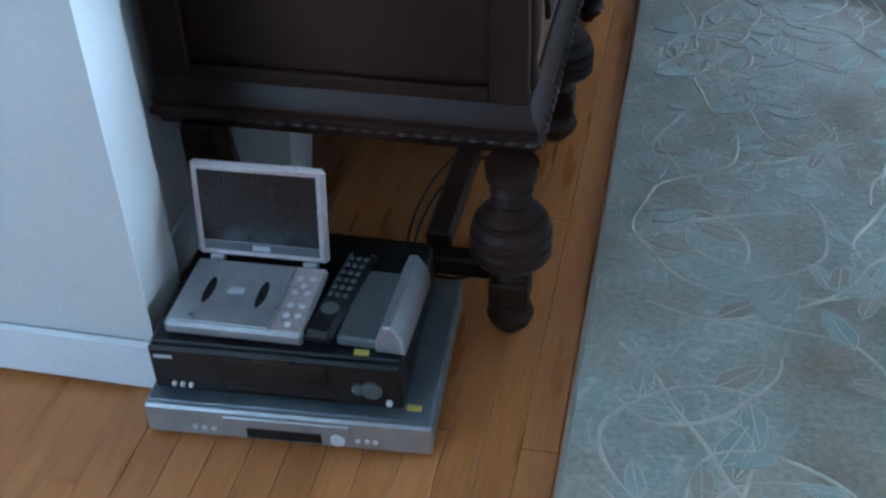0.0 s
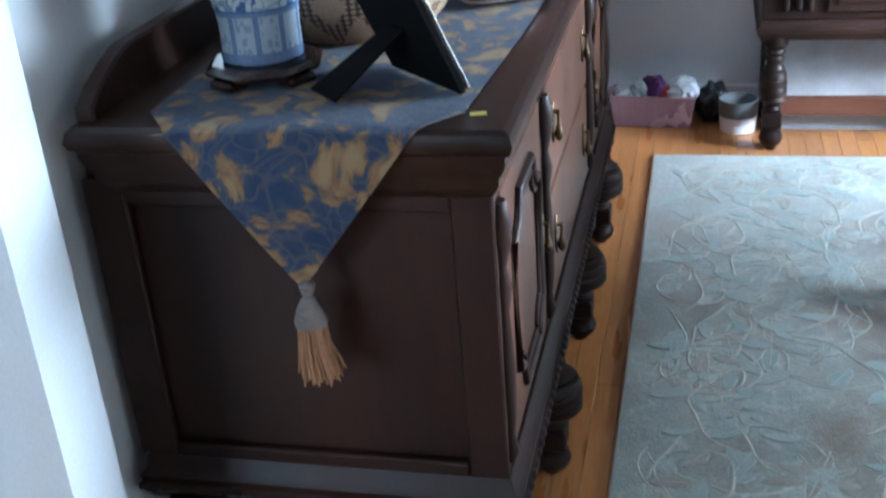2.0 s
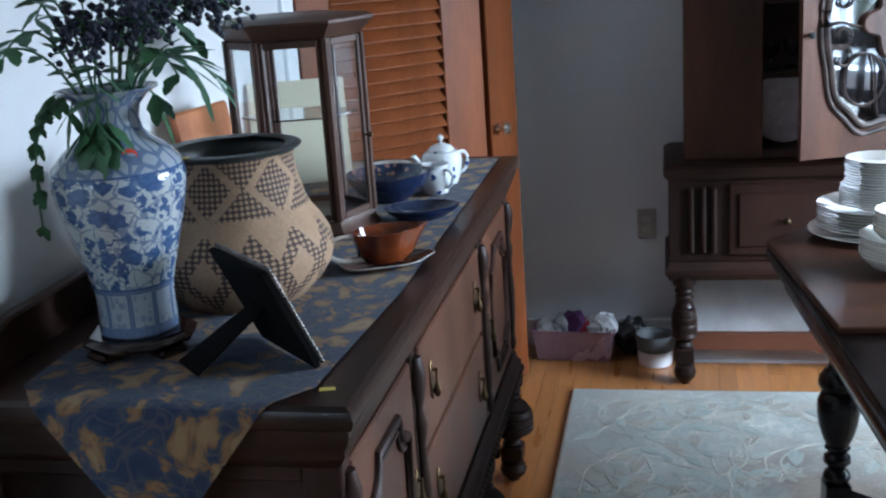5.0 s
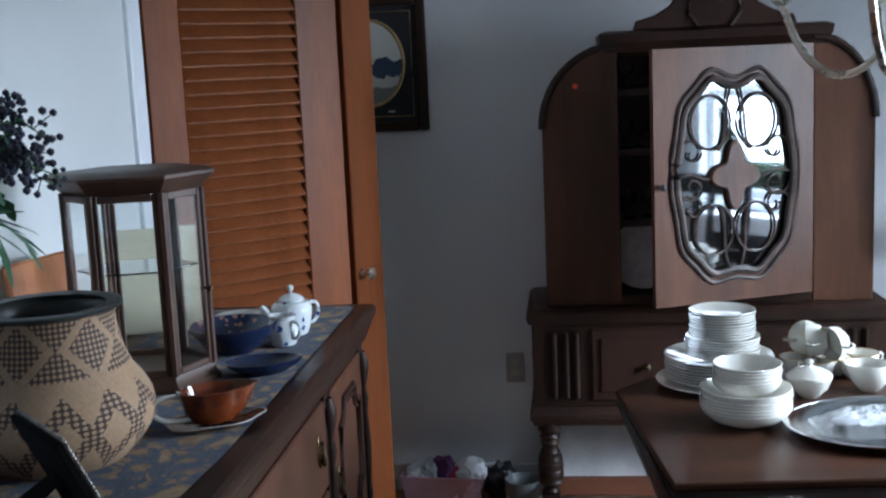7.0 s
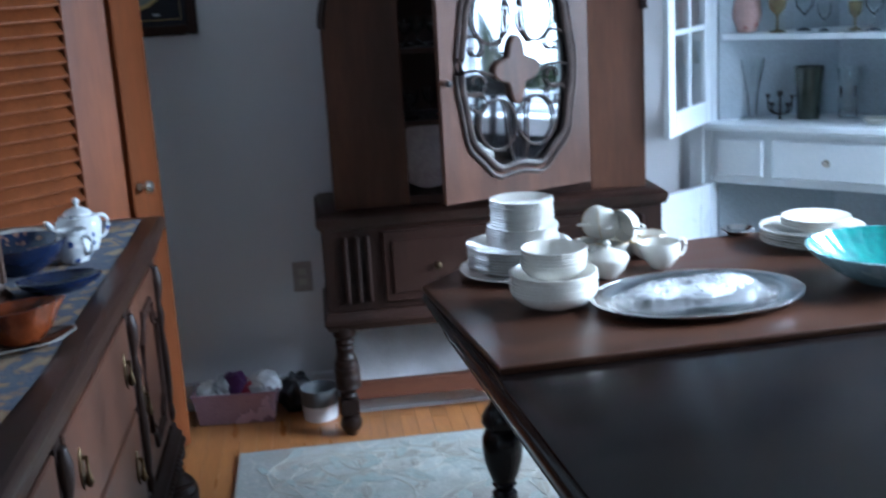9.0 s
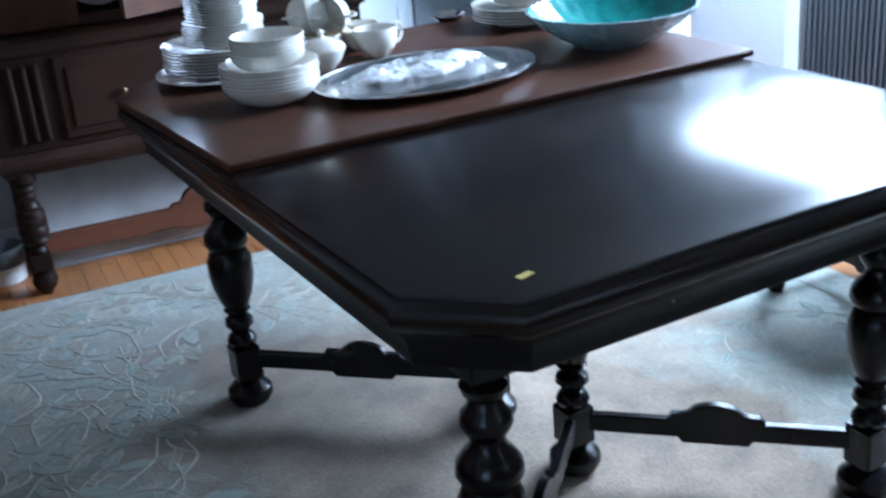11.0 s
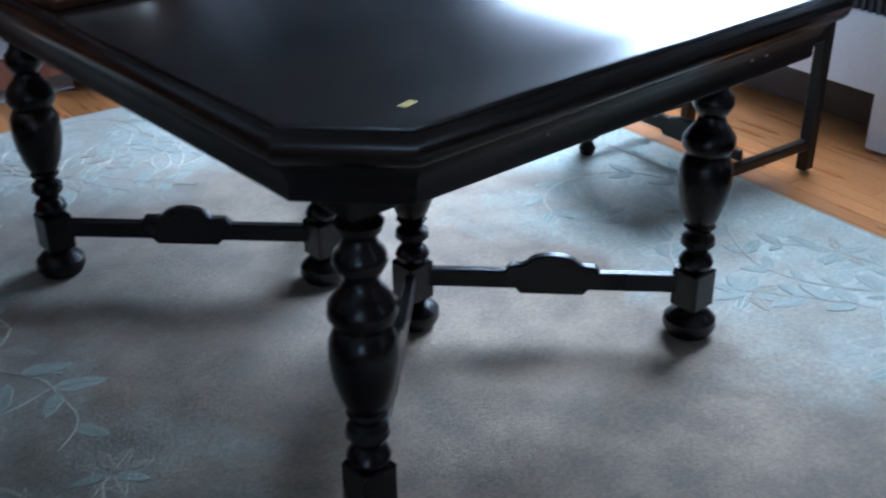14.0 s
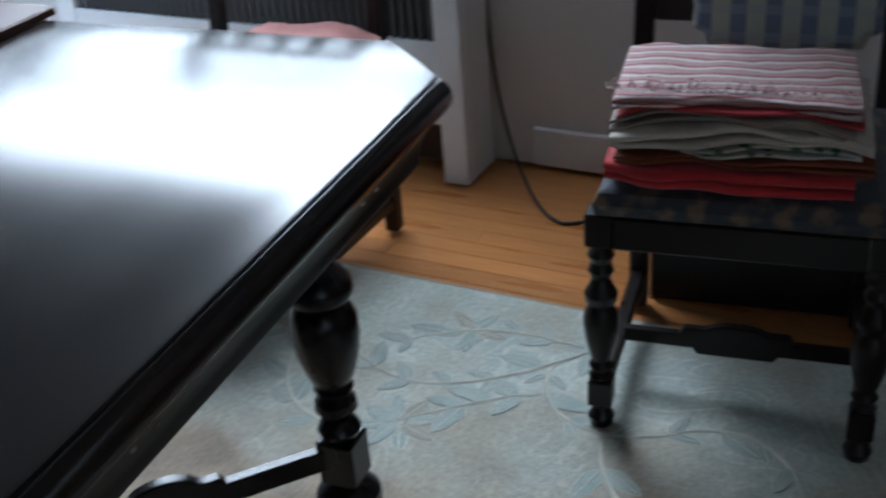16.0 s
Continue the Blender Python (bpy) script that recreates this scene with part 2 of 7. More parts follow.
floor = tagged(part("floor", bx(B(), (-3.2, -1.6, -0.08), (XR + 0.15, YF + 0.15, -0.012), 0), M["floor"]), "narrow honey oak strip floorboards running lengthwise", "floor", kind="structure")
ceiling = tagged(part("ceiling", bx(B(), (-3.2, -1.6, H), (XR + 0.15, YF + 0.15, H + 0.1), 0), M["ceiling"]), "plain white painted plaster ceiling", "ceiling", kind="structure")


def wall_piece(name, lo, hi, m, label):
    return tagged(part(name, bx(B(), lo, hi, 0), m), label, "wall", kind="structure")


def joined_wall(name, boxes, m, label):
    bm = B()
    for lo, hi in boxes:
        bx(bm, lo, hi, 0)
    return tagged(part(name, bm, m), label, "wall", kind="structure")


joined_wall("wall_west", [((-0.13, YS, 0), (0.097, YS + 0.115, H)), ((-0.13, YS + 0.115, 0), (0, YD0, H)), ((-0.13, YD1, 0), (0, YF, H)), ((-0.13, YD0, 2.08), (0, YD1, H))], M["wall_white"],
            "white painted wall with a side doorway at its far end")
wall_piece("wall_west_end", (-3.2, YS, 0), (-0.13, YS + 0.13, H), M["wall_white"], "pale grey painted wall stub facing the adjoining room")
wall_piece("wall_north", (-0.13, YF, 0), (XR + 0.15, YF + 0.15, H), M["wall"], "plain pale grey painted wall behind the china hutch")
WY0, WY1, WZ0, WZ1 = 2.28, 4.08, 0.86, 2.02
joined_wall("wall_east", [((XR, -1.6, 0), (XR + 0.15, -1.35, H)), ((XR, -0.5, 0), (XR + 0.15, WY0, H)), ((XR, -1.35, 0), (XR + 0.15, -0.5, 0.85)), ((XR, -1.35, 2.1), (XR + 0.15, -0.5, H)), ((XR, WY1, 0), (XR + 0.15, YF, H)), ((XR, WY0, 0), (XR + 0.15, WY1, WZ0)), ((XR, WY0, WZ1), (XR + 0.15, WY1, H))],
            M["wall"], "pale grey painted wall with a wide daylight window")
joined_wall("wall_south", [((-3.2, -1.6, 0), (-2.0, -1.45, H)), ((-0.6, -1.6, 0), (XR, -1.45, H)), ((-2.0, -1.6, 0), (-0.6, -1.45, 0.85)), ((-2.0, -1.6, 2.1), (-0.6, -1.45, H))], M["wall"], "pale painted wall with an added, unseen window in the adjoining room")
wall_piece("wall_far_west", (-3.3, -1.6, 0), (-3.2, YS + 0.13, H), M["wall"], "plain pale painted wall of the adjoining room")
joined_wall("wall_closet", [((-1.6, 3.0, 0), (-1.5, 4.64, H)), ((-1.5, 2.9, 0), (-0.13, 3.0, H)), ((-1.5, 4.49, 0), (-0.13, 4.64, H)), ((-1.6, 2.9, H), (-0.13, 4.64, H + 0.1))], M["wall_white"],
            "plain white painted walls of the small room behind the doorway")


def baseboard(name, lo, hi):
    lo, hi = Vector(lo), Vector(hi)
    bm = B()
    bx(bm, lo, hi, 0.006)
    return tagged(part(name, bm, M["trim"]), "plain white painted baseboard", "baseboard", kind="structure")


baseboard("baseboard", (-3.2, YS - 0.014, 0), (0.097, YS, 0.10))
baseboard("baseboard", (0, YS + 0.115, 0), (0.014, YD0 - 0.08, 0.10))
baseboard("baseboard", (0.014, YF - 0.014, 0), (2.5, YF, 0.11))
baseboard("baseboard", (XR - 0.014, -1.45, 0), (XR, 2.25, 0.11))


def window(name, axis_x, x, y0, y1, z0, z1, label):
    """A white window with two sashes in the wall at x."""
    top = thing(name, (x, (y0 + y1) / 2, z0), 0, label, "window", kind="structure")
    w, h = y1 - y0, z1 - z0
    for nm, lo, hi in (("window_frame", (-0.02, -w / 2 - 0.09, -0.02), (0.0, -w / 2, h + 0.09)), ("window_frame", (-0.02, w / 2, -0.02), (0.0, w / 2 + 0.09, h + 0.09)),
                       ("window_frame", (-0.02, -w / 2, h), (0.0, w / 2, h + 0.09)), ("window_sill", (-0.05, -w / 2 - 0.1, -0.05), (0.06, w / 2 + 0.1, -0.02))):
        part(nm, bx(B(), lo, hi, 0.004), M["trim"], top)
    for a, b in ((-w / 2, 0), (0, w / 2)):
        for c, d, xx in ((0, h / 2, 0.05), (h / 2, h, 0.08)):
            bm = B()
            bx(bm, (xx, a, c), (xx + 0.03, a + 0.045, d), 0.003)
            bx(bm, (xx, b - 0.045, c), (xx + 0.03, b, d), 0.003)
            bx(bm, (xx, a + 0.045, c), (xx + 0.03, b - 0.045, c + 0.045), 0.003)
            bx(bm, (xx, a + 0.045, d - 0.045), (xx + 0.03, b - 0.045, d), 0.003)
            sash = part("sash", bm, M["trim"], top)
            pane = part("pane", bx(B(), (xx + 0.012, a + 0.045, c + 0.045), (xx + 0.018, b - 0.045, d - 0.045), 0), M["glass"], sash)
            pane.visible_shadow = False
    return top


window("window_1", True, XR, WY0, WY1, WZ0, WZ1, "wide white double sash window letting in daylight")
window("window_2", True, XR, -1.35, -0.5, 0.85, 2.1, "white double sash window letting in daylight")
# unseen window, added as the opening for the stub's fill lamp
w3 = window("window_3", True, XR, 0.0, 1.4, 0.85, 2.1, "unseen white double sash window added in the adjoining room")
w3.matrix_world = pose(-1.3, -1.45, 0.85, 0, 0, -90)
tagged(part("ground", bx(B(), (-60, -60, -0.6), (60, 60, -0.5), 0), mat("lawn", (0.09, 0.13, 0.04), 0.9, (0.05, 0.08, 0.03), 2, bump=0.3)), "green lawn outside the windows", "lawn", kind="structure")

# rug
RX0, RX1, RY0, RY1 = 0.742, 3.15, 0.75, 4.01


def shrub():
    """Unseen leafy blocker added outside the window, which breaks the sunlight into spots."""
    top = thing("garden_shrub", (5.3, 2.2, -0.5), 0, "unseen leafy green shrub added outside the window to break up the sun", "shrub")
    part("trunk", lathe(B(), [(0.06, 0), (0.05, 0.6), (0.03, 1.6), (0.015, 2.6)], 10), mat("bark", (0.12, 0.08, 0.05), 0.9, bump=0.4), top)
    rnd = random.Random(21)
    bm = B()
    for i in range(2600):
        c = Vector((rnd.gauss(0, 0.35), rnd.uniform(-1.5, 1.5), rnd.uniform(0.5, 4.2)))
        a = Vector((rnd.uniform(-1, 1), rnd.uniform(-1, 1), rnd.uniform(-1, 1))).normalized()
        b = a.cross(Vector((rnd.uniform(-1, 1), rnd.uniform(-1, 1), rnd.uniform(-1, 1)))).normalized()
        l, w = rnd.uniform(0.08, 0.15), rnd.uniform(0.04, 0.07)
        # gap in the added leaves that lets one sun spot reach the floor
        if math.hypot(c.y + 0.53, c.z - 3.31) < 0.15:
            continue
        bm.faces.new([bm.verts.new(c + a * l), bm.verts.new(c + b * w), bm.verts.new(c - a * l), bm.verts.new(c - b * w)])
    tagged(part("foliage", bm, mat("shrub_leaf", (0.06, 0.12, 0.04), 0.6, (0.04, 0.08, 0.03), 9, bump=0.1), top), kind="stuff")


shrub()


def rug_material():
    m = mat("hand_tufted_rug", (0.275, 0.215, 0.155), 0.95, (0.165, 0.13, 0.096), 9, detail=9, bump=0.55, fine=190, sheen=0.3)
    nt, p = nodes_of(m)
    src = p.inputs["Base Color"].links[0].from_socket
    g = axes(nt, coord(nt))
    # teal border that fades unevenly into a beige field; the rug's middle is its origin
    hx, hy = (RX1 - RX0) / 2, (RY1 - RY0) / 2
    ex = op(nt, "SUBTRACT", hx, op(nt, "ABSOLUTE", g[0]))
    ey = op(nt, "SUBTRACT", hy, op(nt, "ABSOLUTE", g[1]))
    edge = op(nt, "MINIMUM", ex, ey)
    n = tex(nt, "ShaderNodeTexNoise", 3.2, coord(nt), Detail=4.0)
    k = op(nt, "MULTIPLY_ADD", n.outputs["Fac"], 1.1, -0.55)
    f = nt.nodes.new("ShaderNodeMapRange")
    f.inputs["From Min"].default_value, f.inputs["From Max"].default_value = 0.35, 0.75
    nt.links.new(op(nt, "ADD", edge, k), f.inputs["Value"])
    n2 = tex(nt, "ShaderNodeTexNoise", 6.0, coord(nt), Detail=5.0)
    teal = blend(nt, n2.outputs["Fac"], (0.215, 0.272, 0.25), (0.53, 0.56, 0.495))
    # carved outlines wander through the border
    swirl = tex(nt, "ShaderNodeTexNoise", 4.2, coord(nt), Detail=1.6, Distortion=1.3)
    ln = op(nt, "ABSOLUTE", op(nt, "SUBTRACT", op(nt, "FRACT", op(nt, "MULTIPLY", swirl.outputs["Fac"], 9.0)), 0.5))
    lm = nt.nodes.new("ShaderNodeMapRange")
    lm.inputs["From Min"].default_value, lm.inputs["From Max"].default_value = 0.03, 0.14
    lm.inputs["To Min"].default_value, lm.inputs["To Max"].default_value = 0.5, 0.0
    nt.links.new(ln, lm.inputs["Value"])
    patch = tex(nt, "ShaderNodeTexNoise", 5.5, coord(nt), Detail=3.0)
    pm = nt.nodes.new("ShaderNodeMapRange")
    pm.inputs["From Min"].default_value, pm.inputs["From Max"].default_value = 0.36, 0.55
    nt.links.new(patch.outputs["Fac"], pm.inputs["Value"])
    teal = blend(nt, op(nt, "MULTIPLY", lm.outputs[0], pm.outputs[0]), teal, (0.60, 0.60, 0.51))
    teal = blend(nt, op(nt, "MULTIPLY", op(nt, "SUBTRACT", 1.0, pm.outputs[0]), 0.7), teal, (0.33, 0.30, 0.235))
    col = blend(nt, f.outputs[0], teal, src)
    tuft = tex(nt, "ShaderNodeTexNoise", 90.0, coord(nt), Detail=4.0)
    worn = tex(nt, "ShaderNodeTexNoise", 1.7, coord(nt), Detail=6.0)
    dark = nt.nodes.new("ShaderNodeMix")
    dark.data_type, dark.blend_type = "RGBA", "MULTIPLY"
    dark.inputs["Factor"].default_value = 1.0
    nt.links.new(col, dark.inputs["A"])
    k2 = op(nt, "ADD", op(nt, "MULTIPLY_ADD", tuft.outputs["Fac"], 0.9, 0.60), op(nt, "MULTIPLY_ADD", worn.outputs["Fac"], 0.9, -0.45))
    nt.links.new(k2, dark.inputs["B"])
    nt.links.new(dark.outputs["Result"], p.inputs["Base Color"])
    return m


M["rug"] = rug_material()
M["rug_vine"] = mat("cream_rug_pile", (0.60, 0.585, 0.49), 0.95, (0.40, 0.41, 0.355), 14, bump=0.6, fine=240, sheen=0.3)
M["rug_leaf"] = mat("pale_teal_rug_pile", (0.28, 0.345, 0.32), 0.95, (0.38, 0.425, 0.385), 14, bump=0.6, fine=240, sheen=0.3)
M["rug_brown"] = mat("brown_rug_pile", (0.28, 0.26, 0.21), 0.95, (0.35, 0.325, 0.26), 14, bump=0.6, fine=240, sheen=0.3)


def flat_curve(bm, pts, w, z):
    """A flat raised strip along x,y points."""
    tube(bm, [(x, y, z) for x, y in pts], [max(0.0015, w * (0.5 + 0.5 * math.sin(math.pi * min(1, max(0, i / (len(pts) - 1)) * 0.9 + 0.08)))) for i in range(len(pts))], 4, 0.5)


def leaf_outline(cx, cy, a, ln, wd, n=7):
    out = []
    for s in (1, -1):
        rng = range(n + 1) if s == 1 else range(n - 1, 0, -1)
        for i in rng:
            t = i / n
            u, v = ln * t, s * wd * math.sin(math.pi * t) * (1 - 0.35 * t) * (1 + 0.18 * math.sin(9 * t))
            out.append((cx + u * math.cos(a) - v * math.sin(a), cy + u * math.sin(a) + v * math.cos(a)))
    return out


def rug():
    cx, cy = (RX0 + RX1) / 2, (RY0 + RY1) / 2
    top = thing("area_rug", (cx, cy, 0), 0, "large teal and beige tufted wool rug with cream vine pattern", "rug")
    hx, hy = (RX1 - RX0) / 2, (RY1 - RY0) / 2
    part("woven_field", stack(B(), rect(-hx, -hy, hx, hy), [(-0.004, 0.0005), (0, 0.003), (0, 0.009), (-0.005, 0.012)]), M["rug"], top)
    part("binding", tube(B(), [(-hx, -hy, 0.006), (hx, -hy, 0.006), (hx, hy, 0.006), (-hx, hy, 0.006), (-hx, -hy, 0.006)], 0.006, 6), M["rug_brown"], top, "narrow brown edge binding")
    rnd = random.Random(11)
    vines, leaves, browns = B(), B(), B()
    Z = 0.0118

    def leafy(bm, x, y, a, ln):
        if abs(x) > hx - ln or abs(y) > hy - ln:
            return
        prism(bm, leaf_outline(x, y, a, ln, ln * 0.26), "z", Z - 0.004, Z + rnd.uniform(0.0008, 0.0026))
        flat_curve(vines, [(x + ln * t * math.cos(a), y + ln * t * math.sin(a)) for t in (0, 0.3, 0.6, 0.9)], 0.0013, Z + 0.0018)
        ol = leaf_outline(x, y, a, ln, ln * 0.27)
        flat_curve(vines, ol + ol[:1], 0.0015, Z + 0.0006)

    def flower(x, y, r):
        if abs(x) > hx - 1.5 * r or abs(y) > hy - 1.5 * r:
            return
        k = rnd.choice((5, 6, 8))
        a0 = rnd.uniform(0, 6)
        for i in range(k):
            a = a0 + 2 * math.pi * i / k
            leafy(rnd.choice((leaves, browns, leaves)), x + 0.12 * r * math.cos(a), y + 0.12 * r * math.sin(a), a, r)
        for q in (0.25, 0.5):
            flat_curve(vines, [(x + q * r * math.cos(t * 0.5), y + q * r * math.sin(t * 0.5)) for t in range(14)], 0.0014, Z + 0.001)

    for i in range(190):
        edge = i % 4 != 3
        x, y = rnd.uniform(-hx, hx), rnd.uniform(-hy, hy)
        if edge:
            if i % 2:
                x = rnd.choice((-1, 1)) * (hx - rnd.uniform(0.08, 0.5))
            else:
                y = rnd.choice((-1, 1)) * (hy - rnd.uniform(0.08, 0.6))
        elif abs(x) < 0.8 and abs(y) < 1.15:
            continue
        if x > 0.4 and -1.1 < y < 0.5:
            continue
        if i >= 120:
            # the border along the sideboard is the most closely worked
            x = -hx + rnd.uniform(0.06, 0.62)
            y = rnd.uniform(-hy + 0.1, hy - 0.1)
        a, curl = rnd.uniform(0, 6.28), rnd.choice((-1, 1)) * rnd.uniform(2.0, 7.0)
        pts = []
        for s in range(34):
            pts.append((x, y))
            x, y = x + 0.024 * math.cos(a), y + 0.024 * math.sin(a)
            a += 0.03 * curl
            curl += rnd.uniform(-0.7, 0.7)
            if abs(x) > hx - 0.05 or abs(y) > hy - 0.05 or (abs(x) < 0.62 and abs(y) < 1.0):
                break
            if s % 5 == 4:
                leafy(rnd.choice((leaves, leaves, browns)), x, y, a + rnd.choice((-1, 1)) * rnd.uniform(0.5, 1.1), rnd.uniform(0.05, 0.11))
        if len(pts) > 6:
            flat_curve(vines, [(a + 0.006 * math.sin(0.9 * q + i), b + 0.006 * math.cos(0.7 * q + 2 * i)) for q, (a, b) in enumerate(pts)], 0.004, Z + 0.0007)
            if i % 3 == 0:
                flower(pts[-1][0], pts[-1][1], rnd.uniform(0.045, 0.075))
    # the long branching stems beside the linen chair and under the table's side
    stems = (((3.10, 1.74), (2.92, 1.88), (2.80, 1.98), (2.80, 2.12)), ((2.80, 2.12), (2.82, 2.28), (3.0, 2.36), (2.98, 2.60)), ((2.98, 2.60), (2.92, 2.80), (2.60, 2.80), (2.60, 2.60)), ((2.60, 2.60), (2.62, 2.52), (2.68, 2.50), (2.72, 2.54)),
             ((3.02, 1.84), (3.03, 1.95), (3.03, 2.08), (2.91, 2.18)), ((2.97, 1.85), (2.84, 1.90), (2.70, 1.74), (2.84, 1.57)), ((2.85, 1.85), (2.81, 1.93), (2.76, 1.98), (2.67, 2.08)), ((2.67, 2.08), (2.58, 2.2), (2.66, 2.34), (2.84, 2.38)),
             ((2.84, 1.57), (2.92, 1.45), (2.78, 1.30), (2.62, 1.36)), ((2.76, 1.70), (2.60, 1.66), (2.52, 1.50), (2.60, 1.38)), ((3.06, 2.50), (3.0, 2.75), (3.06, 2.95), (2.95, 3.1)))
    for k, quad in enumerate(stems):
        pts = [(p.x - cx, p.y - cy) for p in bez(*((a, b, 0) for a, b in quad), 20)]
        flat_curve(vines, pts, 0.0052, Z + 0.0012)
        for q in range(3, 20, 4):
            (x0, y0), (x1, y1) = pts[q], pts[q + 1]
            a = math.atan2(y1 - y0, x1 - x0)
            for sgn in ((-1, 1) if q % 8 == 3 else (1 if k % 2 else -1,)):
                leafy(leaves, x0, y0, a + sgn * rnd.uniform(0.5, 0.9), rnd.uniform(0.05, 0.10))
    for fx, fy, r in ((2.68, 2.06, 0.075), (3.0, 2.06, 0.07), (2.62, 1.42, 0.085), (2.88, 2.42, 0.06)):
        flower(fx - cx, fy - cy, r)
    tagged(part("vine_pattern", vines, M["rug_vine"], top, "cream carved vine outlines"), kind="stuff")
    tagged(part("leaf_pattern", leaves, M["rug_leaf"], top, "pale teal leaves and petals"), kind="stuff")
    tagged(part("petal_pattern", browns, M["rug_brown"], top, "soft brown leaves and petals"), kind="stuff")


rug()


# ---- sideboard ----
SX, SY, SD, SL, ST = 0.05, 1.637, 0.607, 1.763, 0.972


def bulb_leg(bm, x, y, h=0.33, r=0.066):
    """A short turned leg with a ringed melon bulb over a block and a ball foot."""
    s = h / 0.33
    prof = [(0.016, 0), (0.02, 0.008), (0.034, 0.02), (0.04, 0.036), (0.034, 0.054), (0.022, 0.062), (0.026, 0.068)]
    lathe(bm, [(a, b * s) for a, b in prof], 20, (x, y, 0))
    bx(bm, (x - 0.032, y - 0.032, 0.066 * s), (x + 0.032, y + 0.032, 0.112 * s), 0.004)
    up = [(0.024, 0.112), (0.03, 0.12), (0.022, 0.13), (0.03, 0.138), (0.045, 0.148), (r * 0.92, 0.158), (r, 0.166), (r * 0.99, 0.182), (r * 0.93, 0.186), (r * 1.0, 0.191), (r * 0.99, 0.205), (r * 0.9, 0.209),
          (r * 0.96, 0.214), (r * 0.88, 0.228), (r * 0.75, 0.232), (r * 0.78, 0.238), (r * 0.6, 0.25), (0.028, 0.258), (0.033, 0.266), (0.026, 0.274), (0.034, 0.284), (0.028, 0.292), (0.04, 0.304), (0.042, 0.33)]
    lathe(bm, [(a, b * s) for a, b in up], 28, (x, y, 0))
    return bm


def teardrop_pull(parent, x, y, z, facing="x"):
    """A brass back plate with a hanging drop."""
    bm = B()
    prism(bm, [(y - 0.011, z - 0.03), (y, z - 0.042), (y + 0.011, z - 0.03), (y + 0.016, z), (y + 0.01, z + 0.03), (y, z + 0.038), (y - 0.01, z + 0.03), (y - 0.016, z)], "x", x, x + 0.004, 0.001)
    plate = part("pull_plate", bm, M["brass"], parent, "aged brass back plate")
    bm = B()
    lathe(bm, [(0.003, 0.02), (0.003, -0.004), (0.006, -0.016), (0.0085, -0.026), (0.005, -0.035), (0.001, -0.038)][::-1], 10, (x + 0.012, y, z))
    tube(bm, [(x, y, z + 0.018), (x + 0.014, y, z + 0.018)], 0.004, 8)
    part("drop_handle", bm, M["brass"], plate)


def rope(bm, p0, p1, r=0.006, pitch=0.028):
    """A carved rope bead between two points."""
    p0, p1 = Vector(p0), Vector(p1)
    n = max(2, int((p1 - p0).length / pitch))
    d = (p1 - p0) / n
    for i in range(n):
        m = Matrix.Translation(p0 + d * (i + 0.5)) @ d.to_track_quat("Z", "Y").to_matrix().to_4x4()
        lathe(bm, [(r * 0.4, -pitch * 0.5), (r, -pitch * 0.3), (r * 1.12, 0), (r, pitch * 0.3), (r * 0.4, pitch * 0.5)], 8, (0, 0, 0), True, m)


def scalloped(w, h, n=6):
    """An outline with curved cut corners, for applied panels (centred)."""
    pts = []
    r = min(w, h) * 0.22
    for sx, sy, a0 in ((1, 1, 270), (-1, 1, 0), (-1, -1, 90), (1, -1, 180)):
        for i in range(n + 1):
            a = radians(a0 - 90 * i / n)
            pts.append((sx * w / 2 + r * math.cos(a), sy * h / 2 + r * math.sin(a)))
    return pts


